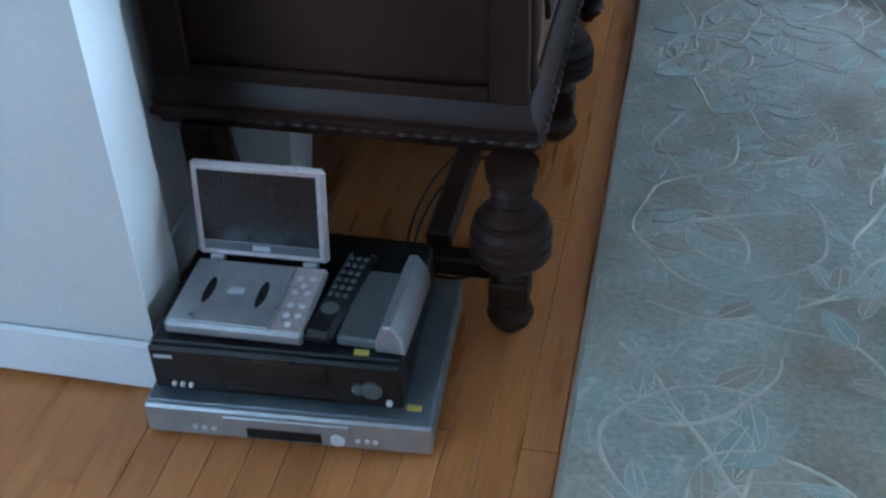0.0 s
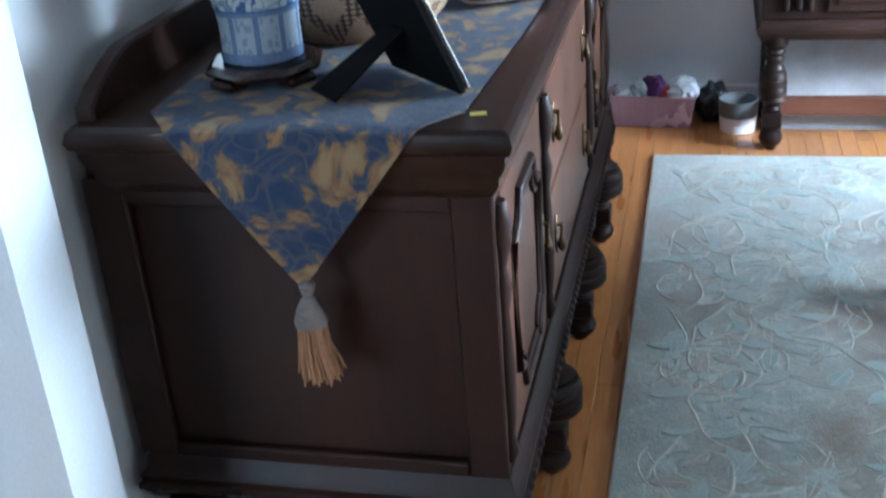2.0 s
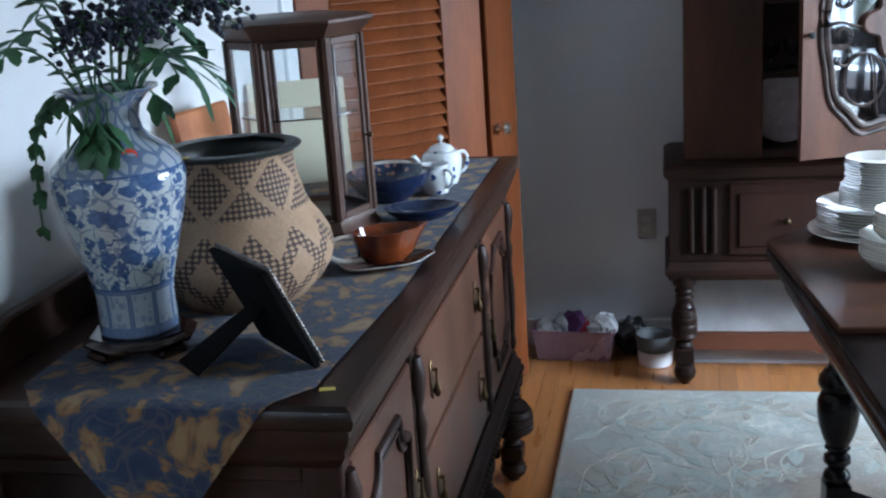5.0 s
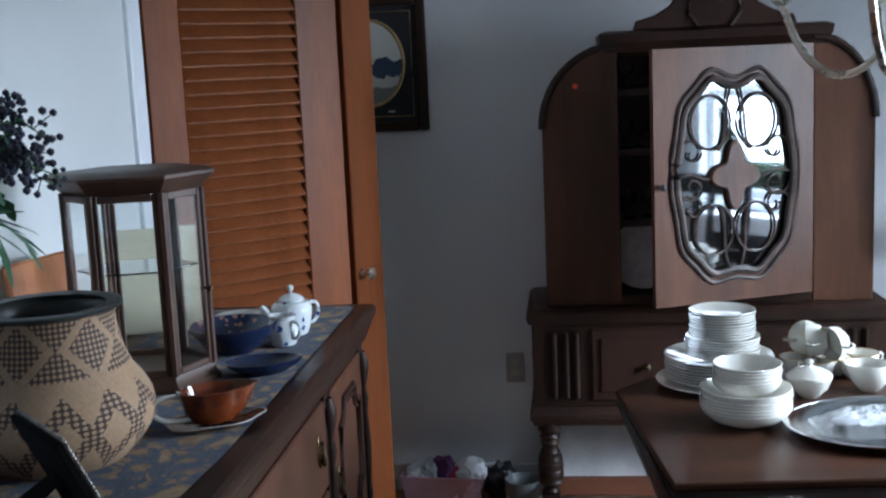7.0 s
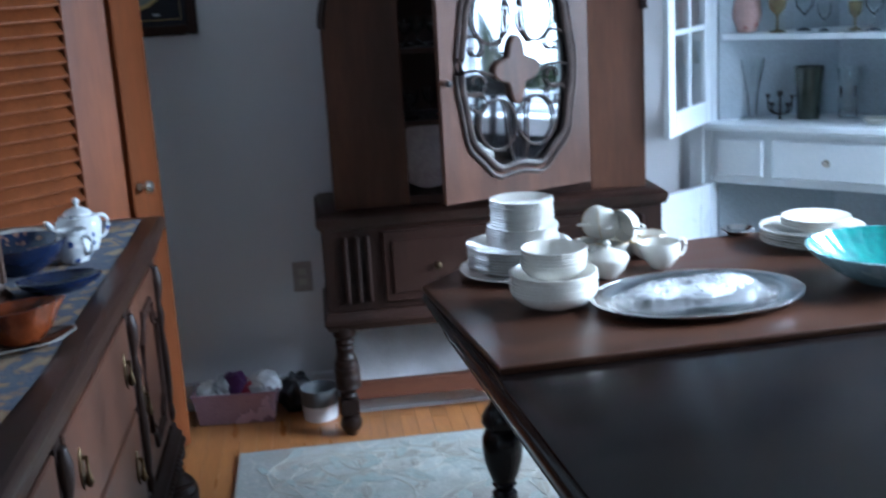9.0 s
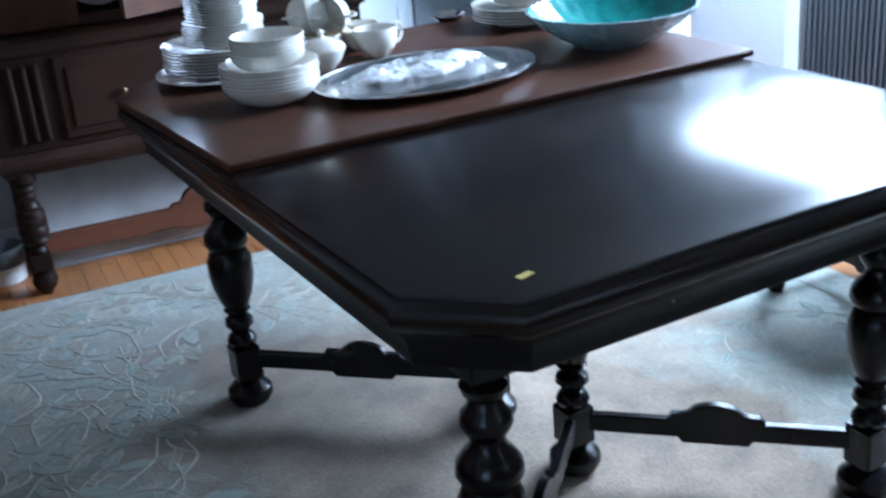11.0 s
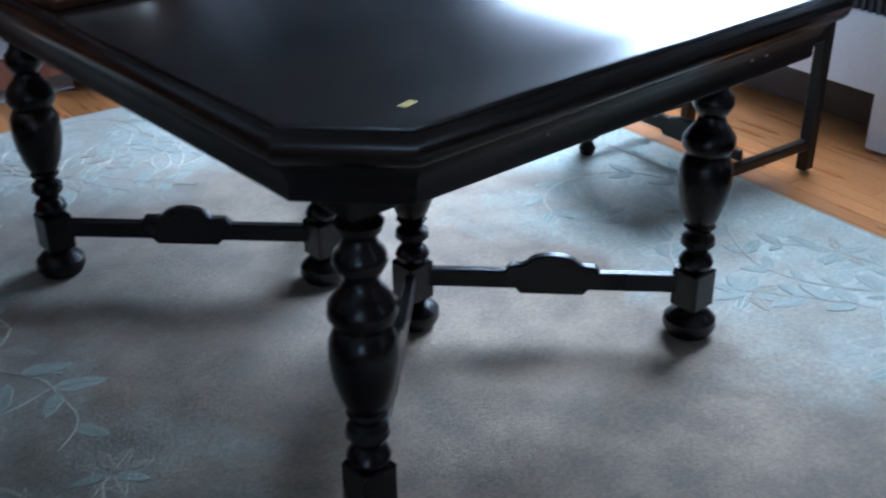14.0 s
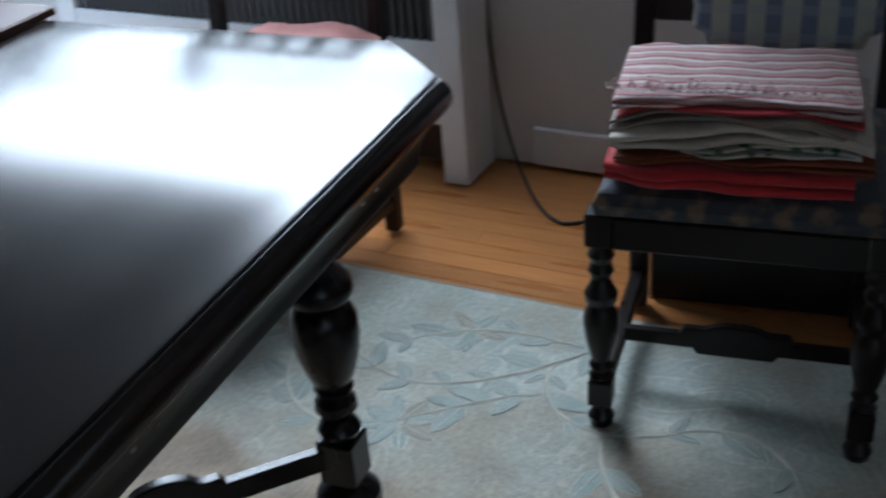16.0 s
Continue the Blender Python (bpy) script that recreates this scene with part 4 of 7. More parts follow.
# ---- patterned materials ----
def runner_material():
    m = mat("blue_gold_brocade", (0.3, 0.2, 0.1), 0.85, bump=0.4, fine=320, sheen=0.2)
    nt, p = nodes_of(m)
    v = coord(nt)
    warp = tex(nt, "ShaderNodeTexNoise", 7.0, v, Detail=2.0)
    mv = nt.nodes.new("ShaderNodeVectorMath")
    mv.operation = "MULTIPLY_ADD"
    nt.links.new(warp.outputs["Color"], mv.inputs[0])
    mv.inputs[1].default_value = (0.2, 0.2, 0.2)
    nt.links.new(v, mv.inputs[2])
    big = tex(nt, "ShaderNodeTexVoronoi", 17.0, mv.outputs[0], feature="SMOOTH_F1", Smoothness=0.25)
    edge = tex(nt, "ShaderNodeTexVoronoi", 34.0, mv.outputs[0], feature="DISTANCE_TO_EDGE")
    ramp = nt.nodes.new("ShaderNodeValToRGB")
    cr = ramp.color_ramp
    cr.elements[0].position, cr.elements[0].color = 0.14, (0.50, 0.34, 0.16, 1)
    cr.elements[1].position, cr.elements[1].color = 0.75, (0.028, 0.062, 0.15, 1)
    for pos, c in ((0.34, (0.42, 0.22, 0.09)), (0.42, (0.25, 0.15, 0.09)), (0.47, (0.06, 0.095, 0.17))):
        cr.elements.new(pos).color = (*c, 1)
    frill = tex(nt, "ShaderNodeTexNoise", 60.0, mv.outputs[0], Detail=4.0)
    nt.links.new(op(nt, "ADD", big.outputs["Distance"], op(nt, "MULTIPLY_ADD", frill.outputs["Fac"], 1.1, -0.55)), ramp.inputs["Fac"])
    line = nt.nodes.new("ShaderNodeMapRange")
    line.inputs["From Min"].default_value, line.inputs["From Max"].default_value = 0.02, 0.09
    line.inputs["To Min"].default_value, line.inputs["To Max"].default_value = 0.5, 0.0
    nt.links.new(edge.outputs["Distance"], line.inputs["Value"])
    weave = tex(nt, "ShaderNodeTexNoise", 150.0, v, Detail=3.0)
    col = blend(nt, op(nt, "MULTIPLY", line.outputs[0], frill.outputs["Fac"]), ramp.outputs["Color"], (0.30, 0.24, 0.17))
    col = blend(nt, op(nt, "MULTIPLY", weave.outputs["Fac"], 0.22), col, (0.20, 0.15, 0.12))
    nt.links.new(col, p.inputs["Base Color"])
    return m


def vase_material():
    m = mat("blue_white_porcelain", (0.8, 0.82, 0.84), 0.08, bump=0.0, coat=0.5, rvar=0.03)
    nt, p = nodes_of(m)
    g = axes(nt, coord(nt))
    ang = op(nt, "ARCTAN2", g[1], g[0])
    cv = nt.nodes.new("ShaderNodeCombineXYZ")
    nt.links.new(op(nt, "MULTIPLY", ang, 0.095), cv.inputs[0])
    nt.links.new(g[2], cv.inputs[1])
    warp = tex(nt, "ShaderNodeTexNoise", 55.0, cv.outputs[0], Detail=2.0)
    mv = nt.nodes.new("ShaderNodeVectorMath")
    mv.operation = "MULTIPLY_ADD"
    nt.links.new(warp.outputs["Color"], mv.inputs[0])
    mv.inputs[1].default_value = (0.02, 0.02, 0.0)
    nt.links.new(cv.outputs[0], mv.inputs[2])
    blot = tex(nt, "ShaderNodeTexVoronoi", 33.0, mv.outputs[0], Randomness=0.8)
    petals = tex(nt, "ShaderNodeTexNoise", 90.0, cv.outputs[0], Detail=3.0)
    d = op(nt, "ADD", blot.outputs["Distance"], op(nt, "MULTIPLY_ADD", petals.outputs["Fac"], 0.9, -0.45))
    ink = op(nt, "LESS_THAN", d, 0.5)
    vine = tex(nt, "ShaderNodeTexVoronoi", 33.0, mv.outputs[0], feature="DISTANCE_TO_EDGE")
    thin = op(nt, "LESS_THAN", vine.outputs["Distance"], 0.045)
    body = op(nt, "MAXIMUM", ink, op(nt, "MULTIPLY", thin, 0.65))
    # lappet bands at the foot and shoulder
    wave = op(nt, "ABSOLUTE", op(nt, "SINE", op(nt, "MULTIPLY", ang, 5.0)))
    foot = op(nt, "LESS_THAN", g[2], 0.088)
    shoulder = op(nt, "GREATER_THAN", g[2], 0.283)
    side = op(nt, "LESS_THAN", wave, 0.34)
    rail = op(nt, "GREATER_THAN", op(nt, "ABSOLUTE", op(nt, "SUBTRACT", g[2], 0.05)), 0.029)
    motif = tex(nt, "ShaderNodeTexVoronoi", 60.0, cv.outputs[0])
    inner = op(nt, "MULTIPLY", op(nt, "LESS_THAN", motif.outputs["Distance"], 0.42), op(nt, "GREATER_THAN", wave, 0.55))
    cell = op(nt, "MAXIMUM", op(nt, "MAXIMUM", side, rail), op(nt, "MULTIPLY", inner, 0.6))
    band = op(nt, "MULTIPLY", foot, op(nt, "MULTIPLY_ADD", cell, 0.5, 0.32))
    scale_ = tex(nt, "ShaderNodeTexVoronoi", 34.0, cv.outputs[0], feature="DISTANCE_TO_EDGE")
    sh = op(nt, "MULTIPLY", shoulder, op(nt, "MULTIPLY_ADD", op(nt, "LESS_THAN", scale_.outputs["Distance"], 0.1), 0.5, 0.3))
    mask = op(nt, "ADD", op(nt, "MULTIPLY", body, op(nt, "SUBTRACT", 1.0, op(nt, "ADD", foot, shoulder))), op(nt, "ADD", band, sh))
    ring = op(nt, "LESS_THAN", op(nt, "ABSOLUTE", op(nt, "SUBTRACT", g[2], 0.283)), 0.0018)
    ring2 = op(nt, "LESS_THAN", op(nt, "ABSOLUTE", op(nt, "SUBTRACT", g[2], 0.088)), 0.0018)
    mask = op(nt, "MAXIMUM", mask, op(nt, "MAXIMUM", ring, ring2))
    tone = tex(nt, "ShaderNodeTexNoise", 130.0, cv.outputs[0], Detail=2.0)
    blue = blend(nt, tone.outputs["Fac"], (0.02, 0.04, 0.13), (0.10, 0.18, 0.33))
    nt.links.new(blend(nt, mask, (0.42, 0.46, 0.47), blue), p.inputs["Base Color"])
    return m


def pot_material():
    m = mat("painted_terracotta", (0.36, 0.235, 0.14), 0.75, bump=0.2, fine=150)
    nt, p = nodes_of(m)
    src = p.inputs["Base Color"].links[0].from_socket
    g = axes(nt, coord(nt))
    z = g[2]
    ang = op(nt, "ARCTAN2", g[1], g[0])
    u = op(nt, "MULTIPLY", ang, 6 / (2 * math.pi))            # six repeats round the pot
    fu = op(nt, "ABSOLUTE", op(nt, "SUBTRACT", op(nt, "FRACT", u), 0.5))
    fv = op(nt, "ABSOLUTE", op(nt, "SUBTRACT", op(nt, "FRACT", op(nt, "MULTIPLY", op(nt, "SUBTRACT", z, 0.145), 10.6)), 0.5))
    # fine hatching of dark diamonds
    a = op(nt, "MULTIPLY", ang, 40.0)
    b = op(nt, "MULTIPLY", z, 390.0)
    hatch = op(nt, "GREATER_THAN", op(nt, "MULTIPLY", op(nt, "SINE", op(nt, "ADD", a, b)), op(nt, "SINE", op(nt, "SUBTRACT", a, b))), -0.12)
    hexa = op(nt, "ADD", fu, op(nt, "MULTIPLY", fv, 0.8))
    inside = op(nt, "LESS_THAN", hexa, 0.34)
    outside = op(nt, "GREATER_THAN", hexa, 0.48)
    neck = op(nt, "GREATER_THAN", z, 0.148)
    belly = op(nt, "LESS_THAN", z, 0.128)
    zig = op(nt, "ABSOLUTE", op(nt, "SUBTRACT", op(nt, "FRACT", op(nt, "MULTIPLY", ang, 6 / (2 * math.pi))), 0.5))
    zz = op(nt, "ABSOLUTE", op(nt, "SUBTRACT", op(nt, "MULTIPLY", z, 5.2), op(nt, "MULTIPLY_ADD", zig, 1.0, 0.10)))
    zz2 = op(nt, "ABSOLUTE", op(nt, "SUBTRACT", op(nt, "MULTIPLY", z, 5.2), op(nt, "MULTIPLY_ADD", zig, -1.0, 0.62)))
    lines = op(nt, "MAXIMUM", op(nt, "LESS_THAN", zz, 0.085), op(nt, "LESS_THAN", zz2, 0.085))
    top_ = op(nt, "MULTIPLY", neck, op(nt, "MAXIMUM", inside, outside))
    low = op(nt, "MULTIPLY", belly, lines)
    mask = op(nt, "MULTIPLY", op(nt, "MAXIMUM", top_, low), hatch)
    col = blend(nt, mask, src, (0.055, 0.035, 0.028))
    nt.links.new(blend(nt, op(nt, "GREATER_THAN", z, 0.2335), col, (0.03, 0.033, 0.032)), p.inputs["Base Color"])
    return m


def spotted(name, base, ink, scale, cut, rough=0.12):
    """Glazed china with brushed spots."""
    m = mat(name, base, rough, bump=0.0, coat=0.4, rvar=0.03)
    nt, p = nodes_of(m)
    src = p.inputs["Base Color"].links[0].from_socket
    v = tex(nt, "ShaderNodeTexVoronoi", scale, coord(nt), Randomness=0.9)
    n = tex(nt, "ShaderNodeTexNoise", scale * 3, coord(nt), Detail=2.0)
    d = op(nt, "ADD", v.outputs["Distance"], op(nt, "MULTIPLY_ADD", n.outputs["Fac"], 0.6, -0.3))
    nt.links.new(blend(nt, op(nt, "LESS_THAN", d, cut), src, ink), p.inputs["Base Color"])
    return m


M["runner"] = runner_material()
M["vase"] = vase_material()
M["pot"] = pot_material()
M["pot_rim"] = mat("black_glazed_rim", (0.035, 0.04, 0.038), 0.3, bump=0.05)
M["tassel"] = mat("gold_silk_thread", (0.41, 0.20, 0.08), 0.6, (0.26, 0.115, 0.045), 40, stretch=(6, 6, 0.4), bump=0.4, sheen=0.4)
M["tassel_head"] = mat("grey_blue_thread", (0.11, 0.10, 0.11), 0.7, (0.2, 0.15, 0.11), 60, stretch=(1, 1, 4), bump=0.5)
M["leaf"] = mat("green_leaf", (0.05, 0.14, 0.055), 0.5, (0.03, 0.085, 0.035), 30, bump=0.1)
M["leaf_pale"] = mat("pale_green_leaf", (0.10, 0.21, 0.12), 0.5, (0.06, 0.14, 0.08), 30, bump=0.1)
M["berry"] = mat("dark_blue_berry", (0.012, 0.014, 0.028), 0.45, (0.02, 0.025, 0.05), 40, bump=0.05)
M["lacquer"] = mat("black_lacquer", (0.014, 0.007, 0.006), 0.2, (0.03, 0.012, 0.008), 20, bump=0.05, coat=0.4)
M["case_wood"] = mat("walnut_case_wood", (0.075, 0.036, 0.023), 0.4, (0.04, 0.02, 0.013), 8, stretch=(1, 1, 0.2), bump=0.08)
M["amber"] = mat("amber_glaze", (0.20, 0.045, 0.012), 0.08, (0.07, 0.015, 0.006), 14, bump=0.03, coat=0.6)
M["dark_glaze"] = mat("dark_brown_glaze", (0.03, 0.014, 0.01), 0.15, bump=0.03, coat=0.5)
M["white_glaze_edge"] = mat("cream_glaze", (0.6, 0.58, 0.54), 0.15, bump=0.0, coat=0.4)
M["teapot_china"] = spotted("teapot_china", (0.72, 0.76, 0.78), (0.03, 0.07, 0.24), 26, 0.17)
M["blue_bowl_in"] = spotted("flowered_blue_bowl", (0.018, 0.03, 0.075), (0.30, 0.17, 0.13), 55, 0.3)
M["cobalt"] = mat("cobalt_glass", (0.012, 0.022, 0.065), 0.1, (0.015, 0.02, 0.045), 20, bump=0.02, coat=0.5)
M["paper"] = mat("cream_card", (0.74, 0.69, 0.52), 0.7, (0.68, 0.63, 0.47), 8, bump=0.05)
M["frame_back"] = mat("black_velvet_back", (0.006, 0.006, 0.006), 0.95, bump=0.2, fine=300, spec=0.08)
M["silver"] = mat("silver_plastic", (0.42, 0.43, 0.45), 0.32, (0.36, 0.37, 0.39), 30, metal=0.6, bump=0.03, fine=300)
M["silver_pink"] = mat("pale_silver_bezel", (0.52, 0.46, 0.46), 0.35, (0.46, 0.41, 0.42), 30, metal=0.4, bump=0.02)
M["grey_metal"] = mat("blue_grey_sheet_metal", (0.20, 0.23, 0.26), 0.35, (0.16, 0.19, 0.22), 20, metal=0.5, bump=0.05, fine=250)
M["screen"] = mat("dark_lcd_screen", (0.012, 0.011, 0.012), 0.12, (0.016, 0.014, 0.014), 4, bump=0.0, rvar=0.02)
M["grey_plastic"] = mat("grey_plastic", (0.11, 0.12, 0.125), 0.45, bump=0.03)
M["white_print"] = mat("pale_print", (0.55, 0.57, 0.6), 0.5, bump=0.0)

TOPZ = ST + 0.001
RT = ST + 0.004      # top of the cloth


# ---- on the sideboard ----
def runner():
    top = thing("table_runner", (0.355, 1.6, ST), 0, "blue and gold brocade runner hanging in a tasselled point", "table runner")
    bm = B()
    x0, x1 = -0.206, 0.24
    yE = SY - 1.6 + 0.008        # where the cloth turns down
    yS = yE + 0.055              # where its sides run in towards the point
    span = 0.055 + 0.236
    nx = 24
    skew = (lambda v: 0.025 * min(1.0, max(0.0, v - 0.05) / 0.5))
    rows = []
    y = SL + SY - 1.6 - 0.06
    n = 60
    for j in range(n + 1):
        yy = y + (yS - y) * j / n
        rows.append([(x0 + (x1 + skew(yy) - x0) * i / nx, yy, 0.0035 + 0.0009 * math.sin(9 * yy + i * 0.5)) for i in range(nx + 1)])
    def taper(s, i):
        return (x0 + (x1 - x0) * i / nx) * (1 - s / span * 0.985) + 0.012 * s / span
    for j in range(1, 6):
        rows.append([(taper(0.011 * j, i), yS - 0.011 * j, 0.0035 + 0.0009 * math.sin(9 * yS + i * 0.5)) for i in range(nx + 1)])
    rows.append([(taper(0.067, i), yE - 0.012, -0.002) for i in range(nx + 1)])
    m = 22
    drop = 0.222
    for j in range(1, m + 1):
        t = j / m
        s = 0.069 + drop * t
        w = 1 - s / span
        rows.append([(taper(s, i), yE - 0.015 - 0.004 * math.sin(3.1 * t) + 0.003 * math.sin(5 * i / nx * math.pi) * t * w, -0.004 - drop * t) for i in range(nx + 1)])
    grid = [[bm.verts.new(c) for c in r] for r in rows]
    for a, b in zip(grid, grid[1:]):
        for i in range(nx):
            bm.faces.new((a[i], b[i], b[i + 1], a[i + 1]))
    bmesh.ops.solidify(bm, geom=bm.faces[:], thickness=0.0022)
    part("cloth", bm, M["runner"], top)
    tx, ty, tz = 0.019, yE - 0.017, -0.226
    head = lathe(B(), [(0.004, 0.012), (0.012, 0.006), (0.010, -0.006), (0.007, -0.012), (0.013, -0.02), (0.019, -0.032), (0.024, -0.048), (0.024, -0.056)][::-1], 18, (tx, ty, tz))
    part("tassel_head", head, M["tassel_head"], top, "grey-blue bound tassel head")
    rnd = random.Random(3)
    bm = B()
    for i in range(110):
        a, r = rnd.uniform(0, 6.283), 0.02 * rnd.uniform(0.2, 1) ** 0.5
        s, e = rnd.uniform(1.4, 1.9), rnd.uniform(-0.145, -0.128)
        tube(bm, [(tx + r * math.cos(a), ty + r * math.sin(a), tz - 0.052), (tx + 1.2 * r * math.cos(a), ty + 1.2 * r * math.sin(a), tz - 0.09), (tx + s * r * math.cos(a) + 0.006, ty + s * r * math.sin(a), tz + e)], 0.0017, 4)
    tagged(part("tassel_fringe", bm, M["tassel"], top, "gold thread fringe"), kind="stuff")


runner()


def sticker(name, m4, material, label, w=0.022, d=0.012):
    ob = part(name, bx(B(), (-w / 2, -d / 2, 0), (w / 2, d / 2, 0.0006), 0), material)
    ob.matrix_world = m4
    return tagged(ob, label, "sticker")


sticker("price_sticker", pose(0.614, 1.705, ST + 0.0005, 0, 0, 15), M["yellow"], "small yellow paper sticker on the sideboard top")
sticker("price_sticker", pose(1.627, 1.829, 0.7605, 0, 0, 20), M["yellow"], "small yellow paper sticker on the black tabletop", 0.026, 0.013)


def ginger_vase():
    x, y = 0.262, 1.862
    st = thing("vase_stand", (x, y, RT), 15, "black lacquered carved wooden stand under the vase", "stand")
    oct8 = [(0.088 * math.cos(a), 0.088 * math.sin(a)) for a in (math.pi / 8 + math.pi / 4 * i for i in range(8))]
    part("plate", stack(B(), oct8, [(-0.012, 0.012), (0, 0.015), (0.003, 0.021), (-0.006, 0.026), (-0.008, 0.03)]), M["lacquer"], st)
    for i in range(4):
        a = math.pi / 4 + math.pi / 2 * i
        part("foot", moved(bx(B(), (0.05, -0.026, 0), (0.088, 0.026, 0.013), 0.005), Matrix.Rotation(a, 4, "Z")), M["lacquer"], st)
    v = thing("vase", (x, y, RT + 0.0305), 0, "blue and white flowered porcelain vase on a black stand", "vase")
    v.scale = (1.0, 1.0, 0.915)
    prof = [(0.056, 0), (0.061, 0.004), (0.060, 0.03), (0.0605, 0.07), (0.066, 0.10), (0.078, 0.15), (0.091, 0.20), (0.1, 0.245), (0.102, 0.27), (0.096, 0.293), (0.078, 0.315), (0.058, 0.33), (0.046, 0.345), (0.042, 0.365), (0.046, 0.385), (0.06, 0.402), (0.076, 0.412),
            (0.077, 0.415), (0.073, 0.413), (0.056, 0.403), (0.042, 0.385), (0.038, 0.365), (0.04, 0.345), (0.05, 0.33), (0.02, 0.32)]
    part("body", lathe(B(), prof, 48), M["vase"], v)
    part("red_sticker", moved(lathe(B(), [(0.011, 0), (0.011, 0.0008)], 12), Matrix.Translation((0.052, -0.056, 0.3145)) @ Matrix.Rotation(radians(43), 4, "X") @ Matrix.Rotation(radians(30), 4, "Y")), M["red_tag"], v, "round red price sticker")
    # foliage and dark berry sprays
    pl = thing("artificial_flowers", (x, y, RT + 0.312), 0, "artificial green foliage with dark blue berry sprays in the vase", "flowers")
    rnd = random.Random(8)
    stems, leaves, pale, berries = B(), B(), B(), B()

    def leaf(bm, p, d, ln, wd, droop=0.3):
        d = Vector(d).normalized()
        s = d.cross(Vector((0, 0, 1)))
        s = s.normalized() if s.length > 0.05 else Vector((1, 0, 0))
        s = (s + Vector((rnd.uniform(-.4, .4), rnd.uniform(-.4, .4), rnd.uniform(-.5, .5)))).normalized()
        n = 6
        rows = []
        for i in range(n + 1):
            t = i / n
            c = Vector(p) + d * ln * t + Vector((0, 0, -droop * ln * t * t))
            w = wd * math.sin(math.pi * min(0.999, t * 0.93 + 0.05)) ** 0.8 * (1 + 0.2 * math.cos(14 * t))
            rows.append([bm.verts.new(c - s * w), bm.verts.new(c + Vector((0, 0, -0.12 * w))), bm.verts.new(c + s * w)])
        for a, b in zip(rows, rows[1:]):
            for k in (0, 1):
                bm.faces.new((a[k], a[k + 1], b[k + 1], b[k]))

    def spray(az, reach, up, kind):
        base = Vector((0.015 * math.cos(az), 0.015 * math.sin(az), 0.0))
        out = Vector((math.cos(az), math.sin(az), 0))
        pts = bez(base, base + Vector((0, 0, up * 0.6 + 0.07)) + out * 0.03, base + out * reach * 0.6 + Vector((0, 0, up + 0.08)), base + out * reach + Vector((0, 0, up)), 14)
        tube(stems, pts, [0.0028 - 0.0012 * i / 14 for i in range(15)], 5)
        for i in range(4, 15):
            d = (pts[i] - pts[i - 1]).normalized()
            side = Vector((-out.y, out.x, 0)) * (1 if i % 2 else -1)
            if kind == "leaf":
                leaf(leaves if rnd.random() < 0.7 else pale, pts[i], d * 0.5 + side * 0.8 + Vector((0, 0, rnd.uniform(-0.3, 0.3))), rnd.uniform(0.03, 0.05), rnd.uniform(0.009, 0.014))
            elif kind == "palm":
                leaf(pale, pts[i], d * 0.9 + side * 0.5, rnd.uniform(0.05, 0.075), 0.005, 0.2)
            elif kind == "berry" and i > 5:
                for k in range(15):
                    c = pts[i] + Vector((rnd.gauss(0, 0.02), rnd.gauss(0, 0.02), rnd.gauss(0, 0.018)))
                    if k % 5 == 0:
                        tube(stems, [pts[i], c], 0.0012, 4)
                    bmesh.ops.create_icosphere(berries, subdivisions=1, radius=rnd.uniform(0.004, 0.0072), matrix=Matrix.Translation(c))
    for az, reach, up in ((2.6, 0.16, 0.20), (3.4, 0.17, 0.13), (4.3, 0.15, 0.16), (5.1, 0.13, 0.10), (0.6, 0.12, 0.16), (1.7, 0.11, 0.22), (3.9, 0.14, 0.24), (5.9, 0.14, 0.12)):
        spray(az, reach, up, "leaf")
    for az, reach, up in ((6.1, 0.15, 0.11), (0.25, 0.15, 0.10)):
        spray(az, reach, up, "palm")
    for az, reach, up in ((0.9, 0.15, 0.24), (0.3, 0.17, 0.21), (5.8, 0.12, 0.19), (1.3, 0.16, 0.30), (5.0, 0.08, 0.17), (0.7, 0.18, 0.26), (0.9, 0.2, 0.18)):
        spray(az, reach, up, "berry")
    # trailing ivy over the rim
    for az, ln in ((4.0, 0.16), (3.3, 0.12)):
        out = Vector((math.cos(az), math.sin(az), 0))
        pts = bez((0, 0, 0.02), Vector((0, 0, 0.13)) + out * 0.05, Vector((0, 0, 0.12)) + out * 0.13, Vector((0, 0, 0.07 - ln)) + out * 0.125, 12)
        tube(stems, pts, 0.0018, 5)
        for i in range(5, 13):
            for s in (-1, 1):
                leaf(leaves, pts[i], Vector((-out.y, out.x, 0)) * s + Vector((0, 0, -0.7)), rnd.uniform(0.016, 0.028), rnd.uniform(0.006, 0.010), 0.3)
    # broad lobed leaves that hang over the shoulder
    for az, z0, ln in ((4.95, 0.06, 0.08), (4.7, 0.05, 0.07), (5.15, 0.055, 0.065), (4.4, 0.075, 0.055), (4.95, 0.02, 0.07), (0.05, 0.085, 0.07)):
        out = Vector((math.cos(az), math.sin(az), 0))
        p = out * 0.075 + Vector((0, 0, z0))
        tube(stems, bez((0, 0, 0.03), (0, 0, 0.1), out * 0.06 + Vector((0, 0, 0.11)), p, 8), 0.0016, 5)
        for turn, k in ((0.0, 1.0), (0.75, 0.72), (-0.75, 0.72)):
            side = Vector((-out.y, out.x, 0))
            leaf(leaves, p, out * 0.25 + Vector((0, 0, -0.8)) + side * turn, ln * k, ln * 0.24 * k, 0.15)
    part("stem", stems, M["leaf"], pl)
    tagged(part("foliage", leaves, M["leaf"], pl), kind="stuff")
    tagged(part("pale_foliage", pale, M["leaf_pale"], pl), kind="stuff")
